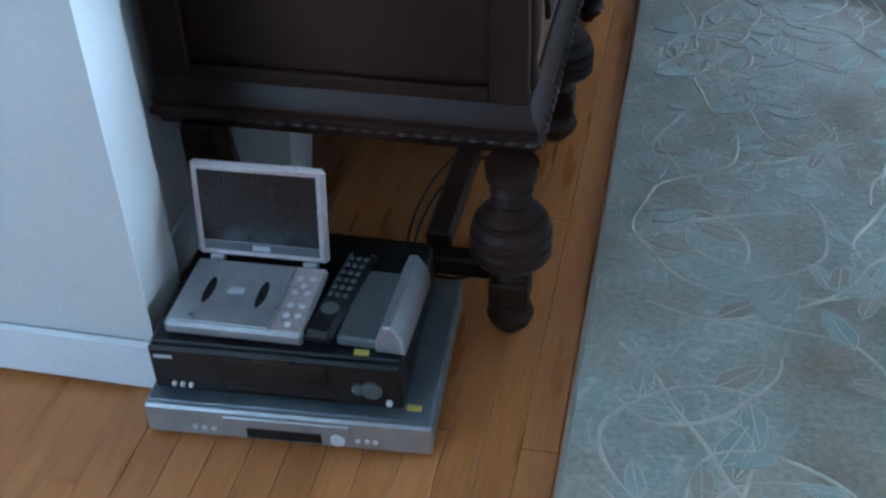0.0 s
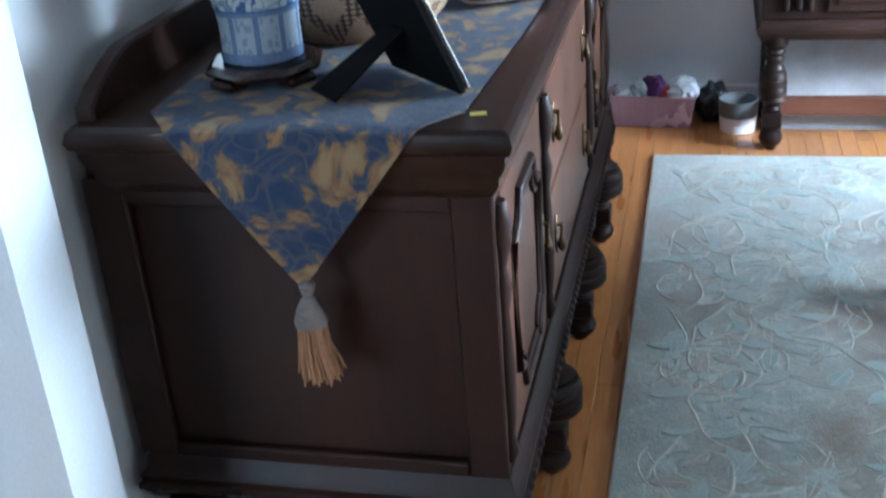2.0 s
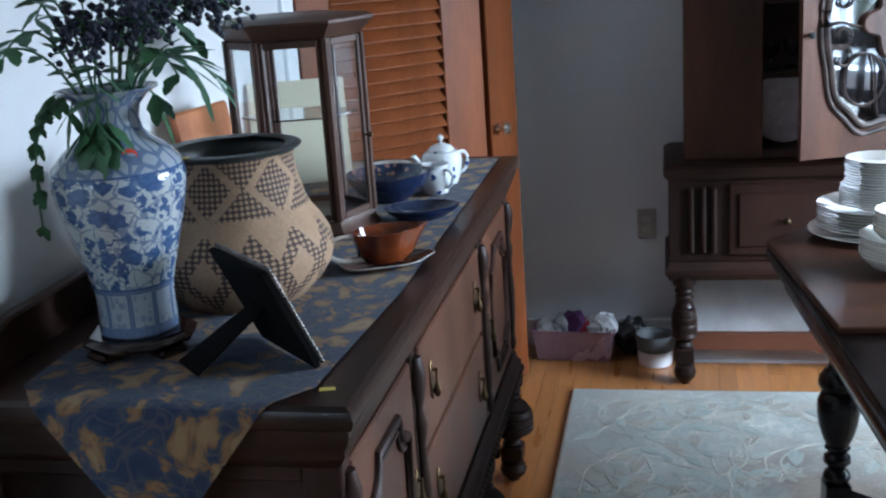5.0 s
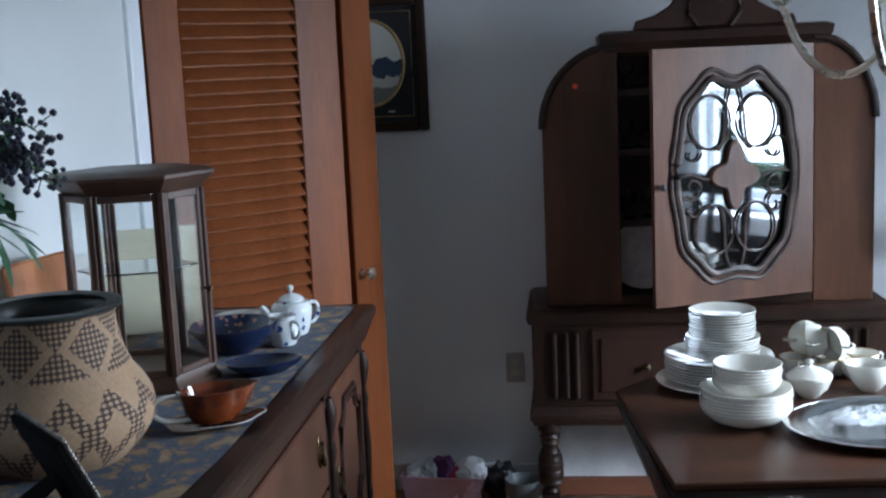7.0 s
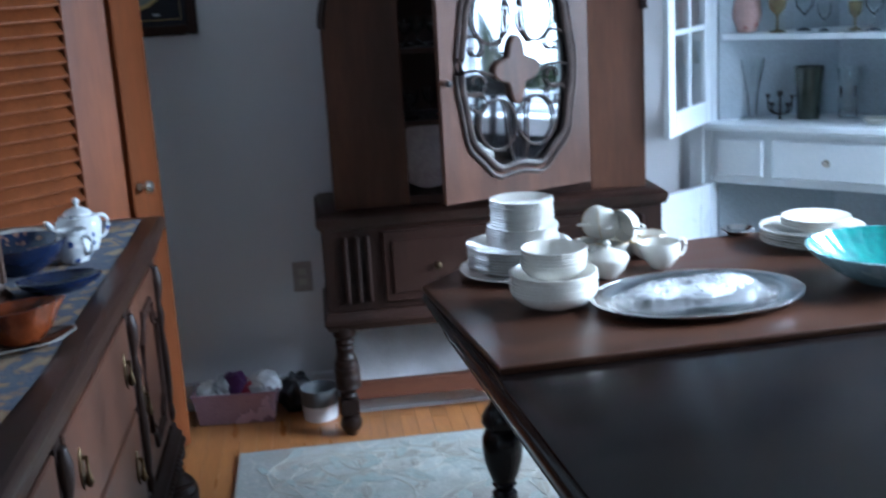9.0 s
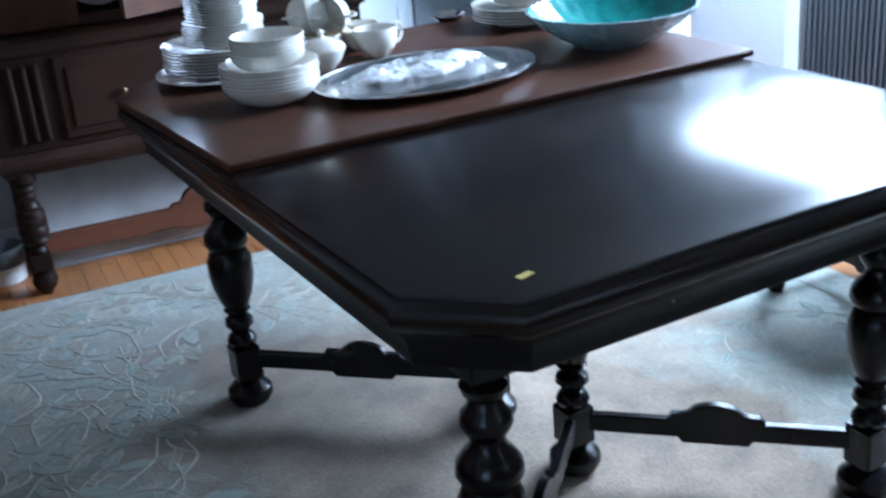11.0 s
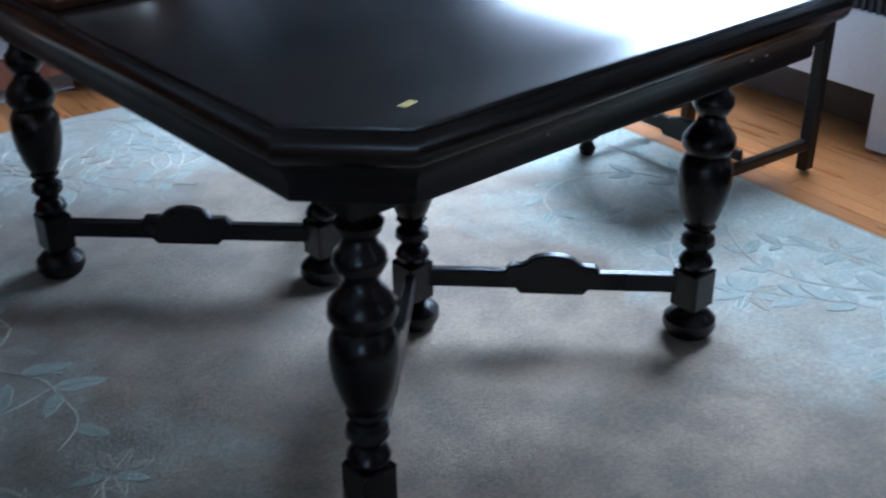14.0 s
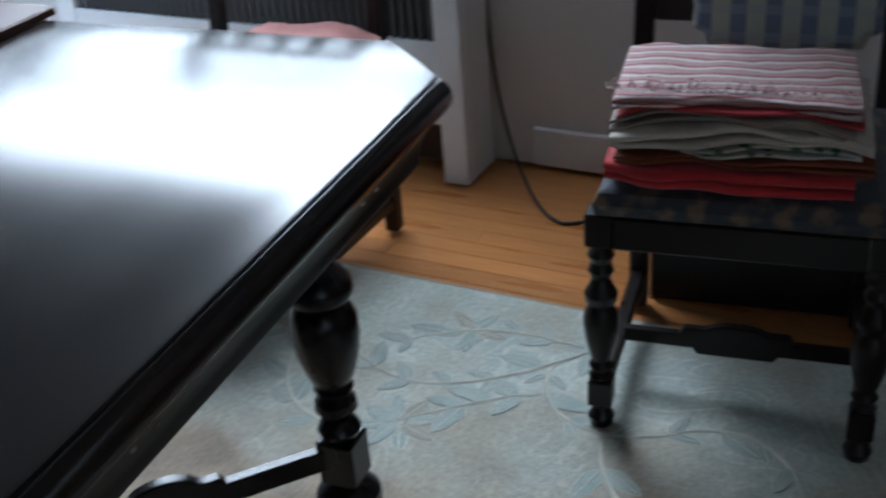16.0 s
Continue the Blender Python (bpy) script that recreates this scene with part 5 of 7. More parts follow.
    tagged(part("berry_spray", berries, M["berry"], pl), kind="stuff")


ginger_vase()


def tan_pot():
    v = thing("olla_pot", (0.338, 2.12, RT), 0, "tan round-bellied pot with dark hatched geometric bands", "pot")
    prof = [(0.085, 0), (0.1, 0.003), (0.128, 0.03), (0.145, 0.055), (0.15, 0.077), (0.146, 0.1), (0.134, 0.122), (0.120, 0.14), (0.111, 0.16), (0.105, 0.185), (0.1, 0.21), (0.099, 0.225), (0.106, 0.238), (0.110, 0.241), (0.106, 0.244)]
    part("body", lathe(B(), prof, 64, caps=False), M["pot"], v)
    part("inside", lathe(B(), [(0.106, 0.2438), (0.098, 0.236), (0.09, 0.222), (0.092, 0.19), (0.10, 0.16), (0.12, 0.09), (0.09, 0.02), (0.001, 0.012)], 48, caps=False), M["pot_rim"], v, "black glazed inside")
    part("rim", lathe(B(), [(0.088, 0.2415), (0.102, 0.2445), (0.112, 0.2425), (0.1135, 0.2405), (0.112, 0.238), (0.1065, 0.2375)], 64, caps=False), M["pot_rim"], v, "dark glazed rim")
    part("sticker", moved(bx(B(), (-0.009, -0.006, 0), (0.009, 0.006, 0.001), 0), Matrix.Translation((-0.03, -0.108, 0.2445))), M["yellow"], v, "yellow paper sticker")
    return v


pot = tan_pot()
pot.scale = (1.11, 1.11, 1.12)


def photo_frame():
    a = Vector((0.586, 1.778))
    d = Vector((-0.136, 0.139)).normalized()
    top = thing("photo_frame", (a.x, a.y, RT), math.degrees(math.atan2(d.y, d.x)), "small standing photo frame with beaded edge seen from behind", "photo frame")
    tilt = Matrix.Rotation(radians(-24), 4, "X")
    w, h = 0.19, 0.175
    part("backing", moved(bx(B(), (0, 0.002, 0), (w, 0.012, h), 0.002), tilt), M["frame_back"], top, "black velvet backing")
    bm = B()
    for p0, p1 in (((0, -0.003, 0.003), (0, -0.003, h)), ((w, -0.003, 0.003), (w, -0.003, h)), ((0, -0.003, h), (w, -0.003, h)), ((0, -0.003, 0.004), (w, -0.003, 0.004))):
        rope(bm, p0, p1, 0.003, 0.007)
    part("beaded_edge", moved(bm, tilt), mat("tarnished_silver", (0.26, 0.24, 0.22), 0.5, (0.1, 0.09, 0.08), 60, metal=0.8, bump=0.05), top, "tarnished silver beaded edge")
    part("glass_front", moved(bx(B(), (0.006, -0.003, 0.006), (w - 0.006, 0.0016, h - 0.006), 0), tilt), M["screen"], top)
    for o in top.children:
        o.matrix_local = Matrix.Translation((0, 0, 0.004))
    up = tilt @ Vector((w / 2, 0.013, h * 0.55))
    bm = prism(B(), [(-0.042, 0), (0.036, 0), (0.022, 1), (-0.022, 1)], "y", 0, 0.003, 0)
    foot = Vector((w / 2 + 0.03, 0.16, 0.004))
    z = (up - foot)
    m = Matrix.Translation(foot) @ Matrix((Vector((1, 0, 0)), z.normalized().cross(Vector((1, 0, 0))).normalized(), z)).transposed().to_4x4()
    part("easel_leg", moved(bm, m), M["frame_back"], top, "black folding easel leg")


photo_frame()


def lantern():
    top = thing("display_case", (0.31, 2.60, RT), 14, "small dark wooden hexagonal display case with glass sides", "display case")
    R, h = 0.133, 0.415
    hexa = [(R * math.cos(radians(60 * i - 60)) * 1.05, R * math.sin(radians(60 * i - 60)) * 0.9) for i in range(6)]
    w = M["case_wood"]
    part("base", stack(B(), hexa, [(0.012, 0), (0.014, 0.01), (0.006, 0.02), (0.002, 0.035)]), w, top)
    part("roof", stack(B(), hexa, [(0.0, h), (0.006, h + 0.006), (0.02, h + 0.022), (0.028, h + 0.03), (0.028, h + 0.036), (0.012, h + 0.044), (-0.03, h + 0.048)]), w, top)
    for i in range(6):
        a, b = Vector(hexa[i]), Vector(hexa[(i + 1) % 6])
        part("post", stack(B(), [(a.x + 0.009 * math.cos(radians(k)), a.y + 0.009 * math.sin(radians(k))) for k in range(0, 360, 60)], [(0, 0.034), (0, h + 0.001)]), w, top)
        d = (b - a).normalized()
        m = Matrix.Translation((a.x, a.y, 0)) @ Matrix.Rotation(math.atan2(d.y, d.x), 4, "Z")
        ln = (b - a).length
        bm = B()
        bx(bm, (0.008, -0.005, 0.036), (0.017, 0.005, h), 0.002)
        bx(bm, (ln - 0.017, -0.005, 0.036), (ln - 0.008, 0.005, h), 0.002)
        bx(bm, (0.017, -0.005, 0.036), (ln - 0.017, 0.005, 0.05), 0.002)
        bx(bm, (0.017, -0.005, h - 0.016), (ln - 0.017, 0.005, h), 0.002)
        side = part("side_frame", moved(bm, m), w, top)
        pane = part("pane", moved(bx(B(), (0.017, -0.0015, 0.05), (ln - 0.017, 0.0015, h - 0.016), 0), m), M["glass"], side)
        pane.visible_shadow = False
        if i == 0:
            part("knob", moved(lathe(B(), [(0.003, 0), (0.003, 0.008), (0.007, 0.012), (0.004, 0.018)], 10), m @ Matrix.Translation((ln - 0.014, -0.006, 0.2)) @ Matrix.Rotation(radians(90), 4, "X")), M["brass"], side, "small brass knob")
    part("glass_shelf", stack(B(), hexa, [(-0.014, 0.25), (-0.014, 0.2535)]), M["glass"], top)


lantern()


def leaning_board():
    ob = part("cutting_board", bx(B(), (-0.11, -0.008, 0), (0.11, 0.008, 0.27), 0.006), mat("orange_board_wood", (0.42, 0.17, 0.06), 0.5, (0.3, 0.1, 0.035), 8, stretch=(1, 1, 0.2), bump=0.08))
    ob.matrix_world = Matrix.Translation((0.10, 2.64, RT + 0.002)) @ Matrix.Rotation(radians(80), 4, "Z") @ Matrix.Rotation(radians(-9), 4, "X")
    tagged(ob, "orange wooden board leaning against the white wall", "board")
    ob = part("paper_card", bx(B(), (-0.125, -0.002, 0), (0.125, 0.002, 0.27), 0), M["paper"])
    ob.matrix_world = Matrix.Translation((0.15, 3.06, RT + 0.002)) @ Matrix.Rotation(radians(20), 4, "Z") @ Matrix.Rotation(radians(-14), 4, "X")
    tagged(ob, "cream card leaning behind the display case", "card")


leaning_board()


def gravy_boat():
    x, y = 0.585, 2.30
    dish = thing("leaf_dish", (x - 0.03, y + 0.0, RT), 35, "dark brown glazed leaf dish with a pale edge", "dish")
    def wob(a, z):
        return 0.06 * math.cos(5 * a)
    part("plate", moved(lathe(B(), [(0.05, 0), (0.07, 0.003), (0.095, 0.012), (0.092, 0.014), (0.06, 0.006), (0.02, 0.005)], 40, wave=wob), Matrix.Diagonal((1.0, 0.62, 1, 1))), M["dark_glaze"], dish)
    part("edge", moved(tube(B(), [(0.0935 * (1 + wob(a, 0)) * math.cos(a), 0.0935 * (1 + wob(a, 0)) * math.sin(a), 0.0135) for a in (2 * math.pi * i / 40 for i in range(41))], 0.0009, 6), Matrix.Diagonal((1.0, 0.62, 1, 1))), M["white_glaze_edge"], dish, "pale glazed edge")
    b = thing("gravy_boat", (x - 0.03, y, RT + 0.0085), 35, "amber brown glazed leaf-shaped gravy boat", "gravy boat")
    def lip(a, z):
        return (0.28 * max(0, math.cos(a)) ** 6 + 0.035 * math.cos(9 * a)) * max(0, z / 0.06)
    part("bowl", moved(lathe(B(), [(0.026, 0), (0.034, 0.003), (0.046, 0.02), (0.05, 0.042), (0.056, 0.063), (0.053, 0.064), (0.046, 0.045), (0.04, 0.02), (0.015, 0.01)], 44, wave=lip), Matrix.Diagonal((1.2, 0.8, 1, 1))), M["amber"], b)
    part("handle", tube(B(), bez((-0.058, 0, 0.055), (-0.135, 0, 0.08), (-0.14, 0, 0.005), (-0.045, 0, 0.012), 16), 0.0048, 8), M["white_glaze_edge"], b, "pale glazed looped handle")


gravy_boat()


def teapot_set():
    b = thing("mixing_bowl", (0.425, 2.86, RT), 0, "dark blue bowl with small flowers inside", "bowl")
    b.scale = (1.15, 1.15, 1.0)
    part("bowl", lathe(B(), [(0.04, 0), (0.043, 0.004), (0.064, 0.02), (0.084, 0.05), (0.09, 0.066), (0.087, 0.068), (0.08, 0.052), (0.06, 0.024), (0.03, 0.012)], 40), [M["cobalt"]], b)
    part("inner_glaze", lathe(B(), [(0.0865, 0.0685), (0.0795, 0.0525), (0.0595, 0.0245), (0.03, 0.0125), (0.001, 0.0122)], 40, caps=False), M["blue_bowl_in"], b, "flower-speckled inner glaze")
    d = thing("blue_dish", (0.545, 2.66, RT), 20, "small oval cobalt blue glass dish", "dish")
    part("dish", moved(lathe(B(), [(0.035, 0), (0.045, 0.003), (0.07, 0.02), (0.076, 0.03), (0.073, 0.031), (0.06, 0.02), (0.03, 0.008)], 36, wave=lambda a, z: 0.12 * max(0, math.cos(a)) ** 8), Matrix.Diagonal((1.05, 0.75, 1, 1))), M["cobalt"], d)
    c = thing("white_bowl", (0.385, 3.04, RT), 0, "small white china bowl", "bowl")
    part("bowl", lathe(B(), [(0.028, 0), (0.034, 0.004), (0.055, 0.03), (0.06, 0.05), (0.057, 0.05), (0.048, 0.03), (0.02, 0.01)], 32), M["white_glaze_edge"], c)
    t = thing("teapot", (0.525, 3.02, RT), -140, "white porcelain teapot with blue flowers", "teapot")
    t.scale = (0.76, 0.76, 0.8)
    part("body", lathe(B(), [(0.04, 0), (0.05, 0.004), (0.06, 0.03), (0.067, 0.07), (0.066, 0.09), (0.055, 0.105), (0.04, 0.108)], 36), M["teapot_china"], t)
    lid = part("lid", lathe(B(), [(0.042, 0.108), (0.043, 0.112), (0.034, 0.122), (0.014, 0.13), (0.008, 0.132)], 32), M["teapot_china"], t)
    part("lid_knob", lathe(B(), [(0.006, 0.131), (0.005, 0.136), (0.011, 0.145), (0.011, 0.151), (0.004, 0.158)], 16), M["teapot_china"], lid)
    part("spout", tube(B(), bez((0.055, 0, 0.035), (0.085, 0, 0.045), (0.08, 0, 0.085), (0.105, 0, 0.103), 12), [0.017 - 0.0008 * i for i in range(13)], 12), M["teapot_china"], t)
    part("handle", tube(B(), bez((-0.06, 0, 0.092), (-0.115, 0, 0.11), (-0.105, 0, 0.025), (-0.06, 0, 0.03), 14), 0.006, 8), M["teapot_china"], t)
    j = thing("cream_jug", (0.53, 2.91, RT), 150, "small white and blue porcelain cream jug", "jug")
    part("body", lathe(B(), [(0.022, 0), (0.03, 0.004), (0.04, 0.03), (0.038, 0.05), (0.03, 0.064), (0.034, 0.074), (0.03, 0.074), (0.026, 0.06), (0.01, 0.02)], 28, wave=lambda a, z: 0.25 * max(0, math.cos(a)) ** 10 * (z > 0.06)), M["teapot_china"], j)
    part("handle", tube(B(), bez((-0.03, 0, 0.06), (-0.065, 0, 0.07), (-0.06, 0, 0.02), (-0.034, 0, 0.02), 10), 0.004, 6), M["teapot_china"], j)


teapot_set()


# ---- electronics stacked on the floor ----
def electronics():
    o = Vector((0.116, 1.293))
    rz = 3.8
    base = pose(o.x, o.y, 0, 0, 0, rz)

    def at(u, v, z, r=0.0):
        return base @ pose(u, v, z, 0, 0, r)
    rec = thing("disc_recorder", (0, 0, 0), 0, "silver disc recorder on the floor at the bottom of the stack", "recorder")
    rec.matrix_world = at(0, 0, 0)
    part("case", bx(B(), (0, 0.012, 0.008), (0.435, 0.345, 0.064), 0.003), M["grey_metal"], rec, "blue-grey metal case")
    part("front_panel", bx(B(), (-0.001, 0, 0.008), (0.436, 0.012, 0.065), 0.004), M["silver"], rec, "silver front panel")
    part("display_window", bx(B(), (0.155, -0.0015, 0.014), (0.27, 0.002, 0.034), 0.001), M["screen"], rec, "dark display window")
    part("disc_tray", bx(B(), (0.12, -0.003, 0.04), (0.315, 0.002, 0.056), 0.002), M["silver"], rec)
    for u in (0.075, 0.09, 0.105, 0.325, 0.34, 0.352):
        part("button", moved(lathe(B(), [(0.004, 0), (0.004, 0.003), (0.002, 0.004)], 10), Matrix.Translation((u, 0, 0.028)) @ Matrix.Rotation(radians(90), 4, "X")), M["white_metal"], rec)
    part("jog_dial", moved(lathe(B(), [(0.011, 0), (0.011, 0.004), (0.008, 0.006)], 20), Matrix.Translation((0.295, 0, 0.026)) @ Matrix.Rotation(radians(90), 4, "X")), M["white_metal"], rec, "bright round dial")
    for u in (0.03, 0.4):
        for v in (0.04, 0.31):
            part("foot", lathe(B(), [(0.012, 0), (0.012, 0.0085)], 12, (u, v, 0)), M["black_plastic"], rec)
    sticker("price_sticker", at(0.405, 0.04, 0.0645, 0), M["yellow"], "yellow paper sticker on the recorder")
    vcr = thing("video_recorder", (0, 0, 0), 0, "black video cassette recorder stacked on the silver recorder", "recorder")
    vcr.matrix_world = at(0.012, 0.03, 0.065, -0.6)
    part("case", bx(B(), (0, 0.014, 0.006), (0.378, 0.29, 0.092), 0.003), M["black_plastic"], vcr)
    part("front_panel", bx(B(), (-0.001, 0, 0.006), (0.379, 0.014, 0.091), 0.005), M["black_plastic"], vcr)
    part("cassette_flap", bx(B(), (0.11, -0.0015, 0.048), (0.27, 0.002, 0.08), 0.002), M["screen"], vcr)
    part("display_window", bx(B(), (0.11, -0.0012, 0.014), (0.28, 0.002, 0.038), 0.001), M["screen"], vcr)
    part("label_strip", bx(B(), (0.16, -0.002, 0.0815), (0.215, 0.0, 0.0845), 0), M["brass"], vcr)
    part("print_bar", bx(B(), (0.008, -0.0014, 0.072), (0.036, 0.0, 0.078), 0), M["white_print"], vcr)
    for u, r, mm in ((0.032, 0.004, "white_metal"), (0.045, 0.004, "white_metal"), (0.058, 0.004, "white_metal"), (0.315, 0.01, "grey_plastic"), (0.335, 0.016, "grey_plastic"), (0.36, 0.005, "white_metal")):
        part("button", moved(lathe(B(), [(r, 0), (r, 0.004), (r * 0.7, 0.006)], 16), Matrix.Translation((u, 0, 0.022 if r < 0.006 else 0.045)) @ Matrix.Rotation(radians(90), 4, "X")), M[mm], vcr)
    for u in (0.03, 0.35):
        for v in (0.03, 0.26):
            part("foot", lathe(B(), [(0.01, 0), (0.01, 0.0065)], 12, (u, v, 0)), M["black_plastic"], vcr)
    sticker("price_sticker", at(0.33, 0.052, 0.1575), M["yellow"], "yellow paper sticker on the black video recorder")
    Z = 0.1575
    dv = thing("portable_dvd_player", (0, 0, 0), 0, "open silver portable disc player with a dark screen", "disc player")
    dv.matrix_world = at(0.032, 0.056, Z, -2)
    part("base", bx(B(), (0, 0, 0.003), (0.212, 0.158, 0.026), 0.005), M["silver"], dv)
    part("disc_lid", bx(B(), (0.004, 0.006, 0.0255), (0.16, 0.15, 0.029), 0.003), M["silver"], dv)
    for u in (0.045, 0.128):
        pts = [(u + 0.009 * math.cos(a) * (1 if math.cos(a) > 0 else 0.6), 0.078 + 0.03 * math.sin(a)) for a in (2 * math.pi * i / 20 for i in range(20))]
        part("finger_slot", prism(B(), pts, "z", 0.0285, 0.0296), M["black_plastic"], dv, "black curved finger slot")
    part("badge", bx(B(), (0.075, 0.075, 0.0288), (0.1, 0.088, 0.0297), 0), M["white_print"], dv)
    part("key_panel", bx(B(), (0.164, 0.006, 0.0255), (0.208, 0.15, 0.0275), 0.002), M["silver_pink"], dv)
    for u, v in ((0.176, 0.125), (0.196, 0.125), (0.186, 0.108), (0.176, 0.092), (0.196, 0.092), (0.178, 0.062), (0.196, 0.062), (0.178, 0.04), (0.196, 0.04), (0.186, 0.02)):
        part("button", lathe(B(), [(0.0055, 0.027), (0.0055, 0.0288), (0.003, 0.0295)], 12, (u, v, 0)), M["white_metal"], dv)
    hinge = Matrix.Translation((0, 0.158, 0.026)) @ Matrix.Rotation(radians(-9), 4, "X")
    scr = part("screen_lid", moved(bx(B(), (0, -0.004, 0.006), (0.212, 0.012, 0.166), 0.006), hinge), M["silver_pink"], dv, "pale silver screen bezel")
    part("screen", moved(bx(B(), (0.013, -0.0052, 0.034), (0.199, -0.003, 0.154), 0.001), hinge), M["screen"], scr, "dark glossy screen")
    part("lower_strip", moved(bx(B(), (0.013, -0.0048, 0.018), (0.199, -0.003, 0.033), 0.001), hinge), M["grey_plastic"], scr)
    part("badge", moved(bx(B(), (0.092, -0.0056, 0.021), (0.12, -0.0046, 0.03), 0), hinge), M["white_print"], scr)
    for u in (0.02, 0.17):
        part("hinge", moved(bx(B(), (u, -0.006, -0.004), (u + 0.025, 0.006, 0.008), 0.003), hinge), M["silver"], dv)
    rm = thing("remote_control", (0, 0, 0), 0, "long black remote control lying on the video recorder", "remote control")
    rm.matrix_world = at(0.262, 0.055, Z + 0.003, -9)
    part("shell", bx(B(), (-0.022, 0, 0), (0.024, 0.205, 0.024), 0.008), M["black_plastic"], rm)
    for v in range(6):
        for u in (-0.011, 0.001, 0.013):
            part("button", bx(B(), (u - 0.004, 0.085 + v * 0.018, 0.0235), (u + 0.004, 0.094 + v * 0.018, 0.026), 0.001), M["grey_plastic"], rm)
    part("navigation_ring", lathe(B(), [(0.014, 0.0235), (0.014, 0.0255), (0.006, 0.0262)], 20, (0.001, 0.058, 0)), M["grey_plastic"], rm)
    dk = thing("docking_unit", (0, 0, 0), 0, "grey tray with a raised silver bar along one side", "docking unit")
    dk.matrix_world = at(0.29, 0.062, Z, -4)
    part("tray", bx(B(), (0, 0, 0), (0.075, 0.16, 0.018), 0.004), M["grey_plastic"], dk)
    pts = [(0.06, 0), (0.104, 0), (0.1, 0.03), (0.085, 0.052), (0.072, 0.05), (0.06, 0.02)]
    part("silver_bar", prism(B(), pts, "y", -0.004, 0.168, 0.003), M["silver"], dk, "angled silver bar")
    bn = thing("plastic_bin", (0.108, 1.95, 0), 0, "white plastic bin under the sideboard", "bin")
    def bn_ring(hw, hd):
        return rect(-hw, -hd, hw, hd)
    bm = B()
    stack(bm, bn_ring(0.042, 0.055), [(0, 0), (0.022, 0.27), (0.027, 0.275), (0.027, 0.282), (0.018, 0.282), (-0.004, 0.01)])
    part("tub", bm, M["white_metal"], bn)
    cd = tagged(part("power_cable", tube(B(), bez((0.42, 1.75, 0.006), (0.36, 1.95, 0.01), (0.54, 2.15, 0.16), (0.56, 1.83, 0.06), 24) + bez((0.56, 1.83, 0.06), (0.57, 1.75, 0.01), (0.52, 1.72, 0.006), (0.45, 1.74, 0.006), 10)[1:], 0.0032, 8), M["cord"]), "black power cable looping over the floor", "cable")
    tagged(part("power_cable", tube(B(), bez((0.40, 1.78, 0.006), (0.33, 2.1, 0.02), (0.6, 2.3, 0.12), (0.585, 1.9, 0.006), 24), 0.0026, 8), M["cord"]), "thin black cable on the floor behind the recorders", "cable")


electronics()


# ---- corner china cabinet ----
M["cab_paint"] = mat("pale_blue_white_gloss_paint", (0.74, 0.79, 0.83), 0.3, (0.69, 0.74, 0.79), 3, bump=0.03)
M["cab_inside"] = mat("grey_blue_cabinet_lining", (0.42, 0.48, 0.53), 0.5, (0.36, 0.42, 0.47), 3, bump=0.03)
M["china"] = mat("white_bone_china", (0.70, 0.68, 0.62), 0.14, (0.66, 0.64, 0.58), 6, bump=0.0, coat=0.3, rvar=0.04)
M["china_gold"] = mat("gold_rim", (0.6, 0.42, 0.18), 0.3, metal=0.8, bump=0)
M["silverware"] = mat("polished_silver_plate", (0.72, 0.72, 0.72), 0.16, (0.6, 0.6, 0.6), 12, metal=1.0, bump=0.02)
M["smoke_glass"] = mat("smoked_green_glass", (0.02, 0.03, 0.025), 0.1, (0.03, 0.04, 0.03), 20, bump=0.02, coat=0.4)
M["pink_china"] = spotted("pink_vase_china", (0.55, 0.36, 0.33), (0.42, 0.2, 0.18), 20, 0.3)
M["amber_glass"] = mat("pale_amber_glass", (0.6, 0.5, 0.3), 0.08, bump=0.0, trans=0.7)
M["teal_glaze"] = mat("teal_crackle_glaze", (0.012, 0.13, 0.12), 0.18, (0.025, 0.20, 0.18), 22, bump=0.15, fine=70, coat=0.5)
M["blue_grey_glaze"] = mat("blue_grey_glaze", (0.30, 0.42, 0.45), 0.25, (0.24, 0.36, 0.40), 14, bump=0.1, coat=0.3)
M["milk_glass"] = mat("frosted_glass_shade", (0.75, 0.74, 0.68), 0.35, bump=0.02, trans=0.25)


def glass_vessel(name, m4, prof, material, label, category, seg=24):
    ob = part(name, lathe(B(), prof, seg), material)
    ob.matrix_world = m4
    return tagged(ob, label, category, "glassware in the corner cabinet")


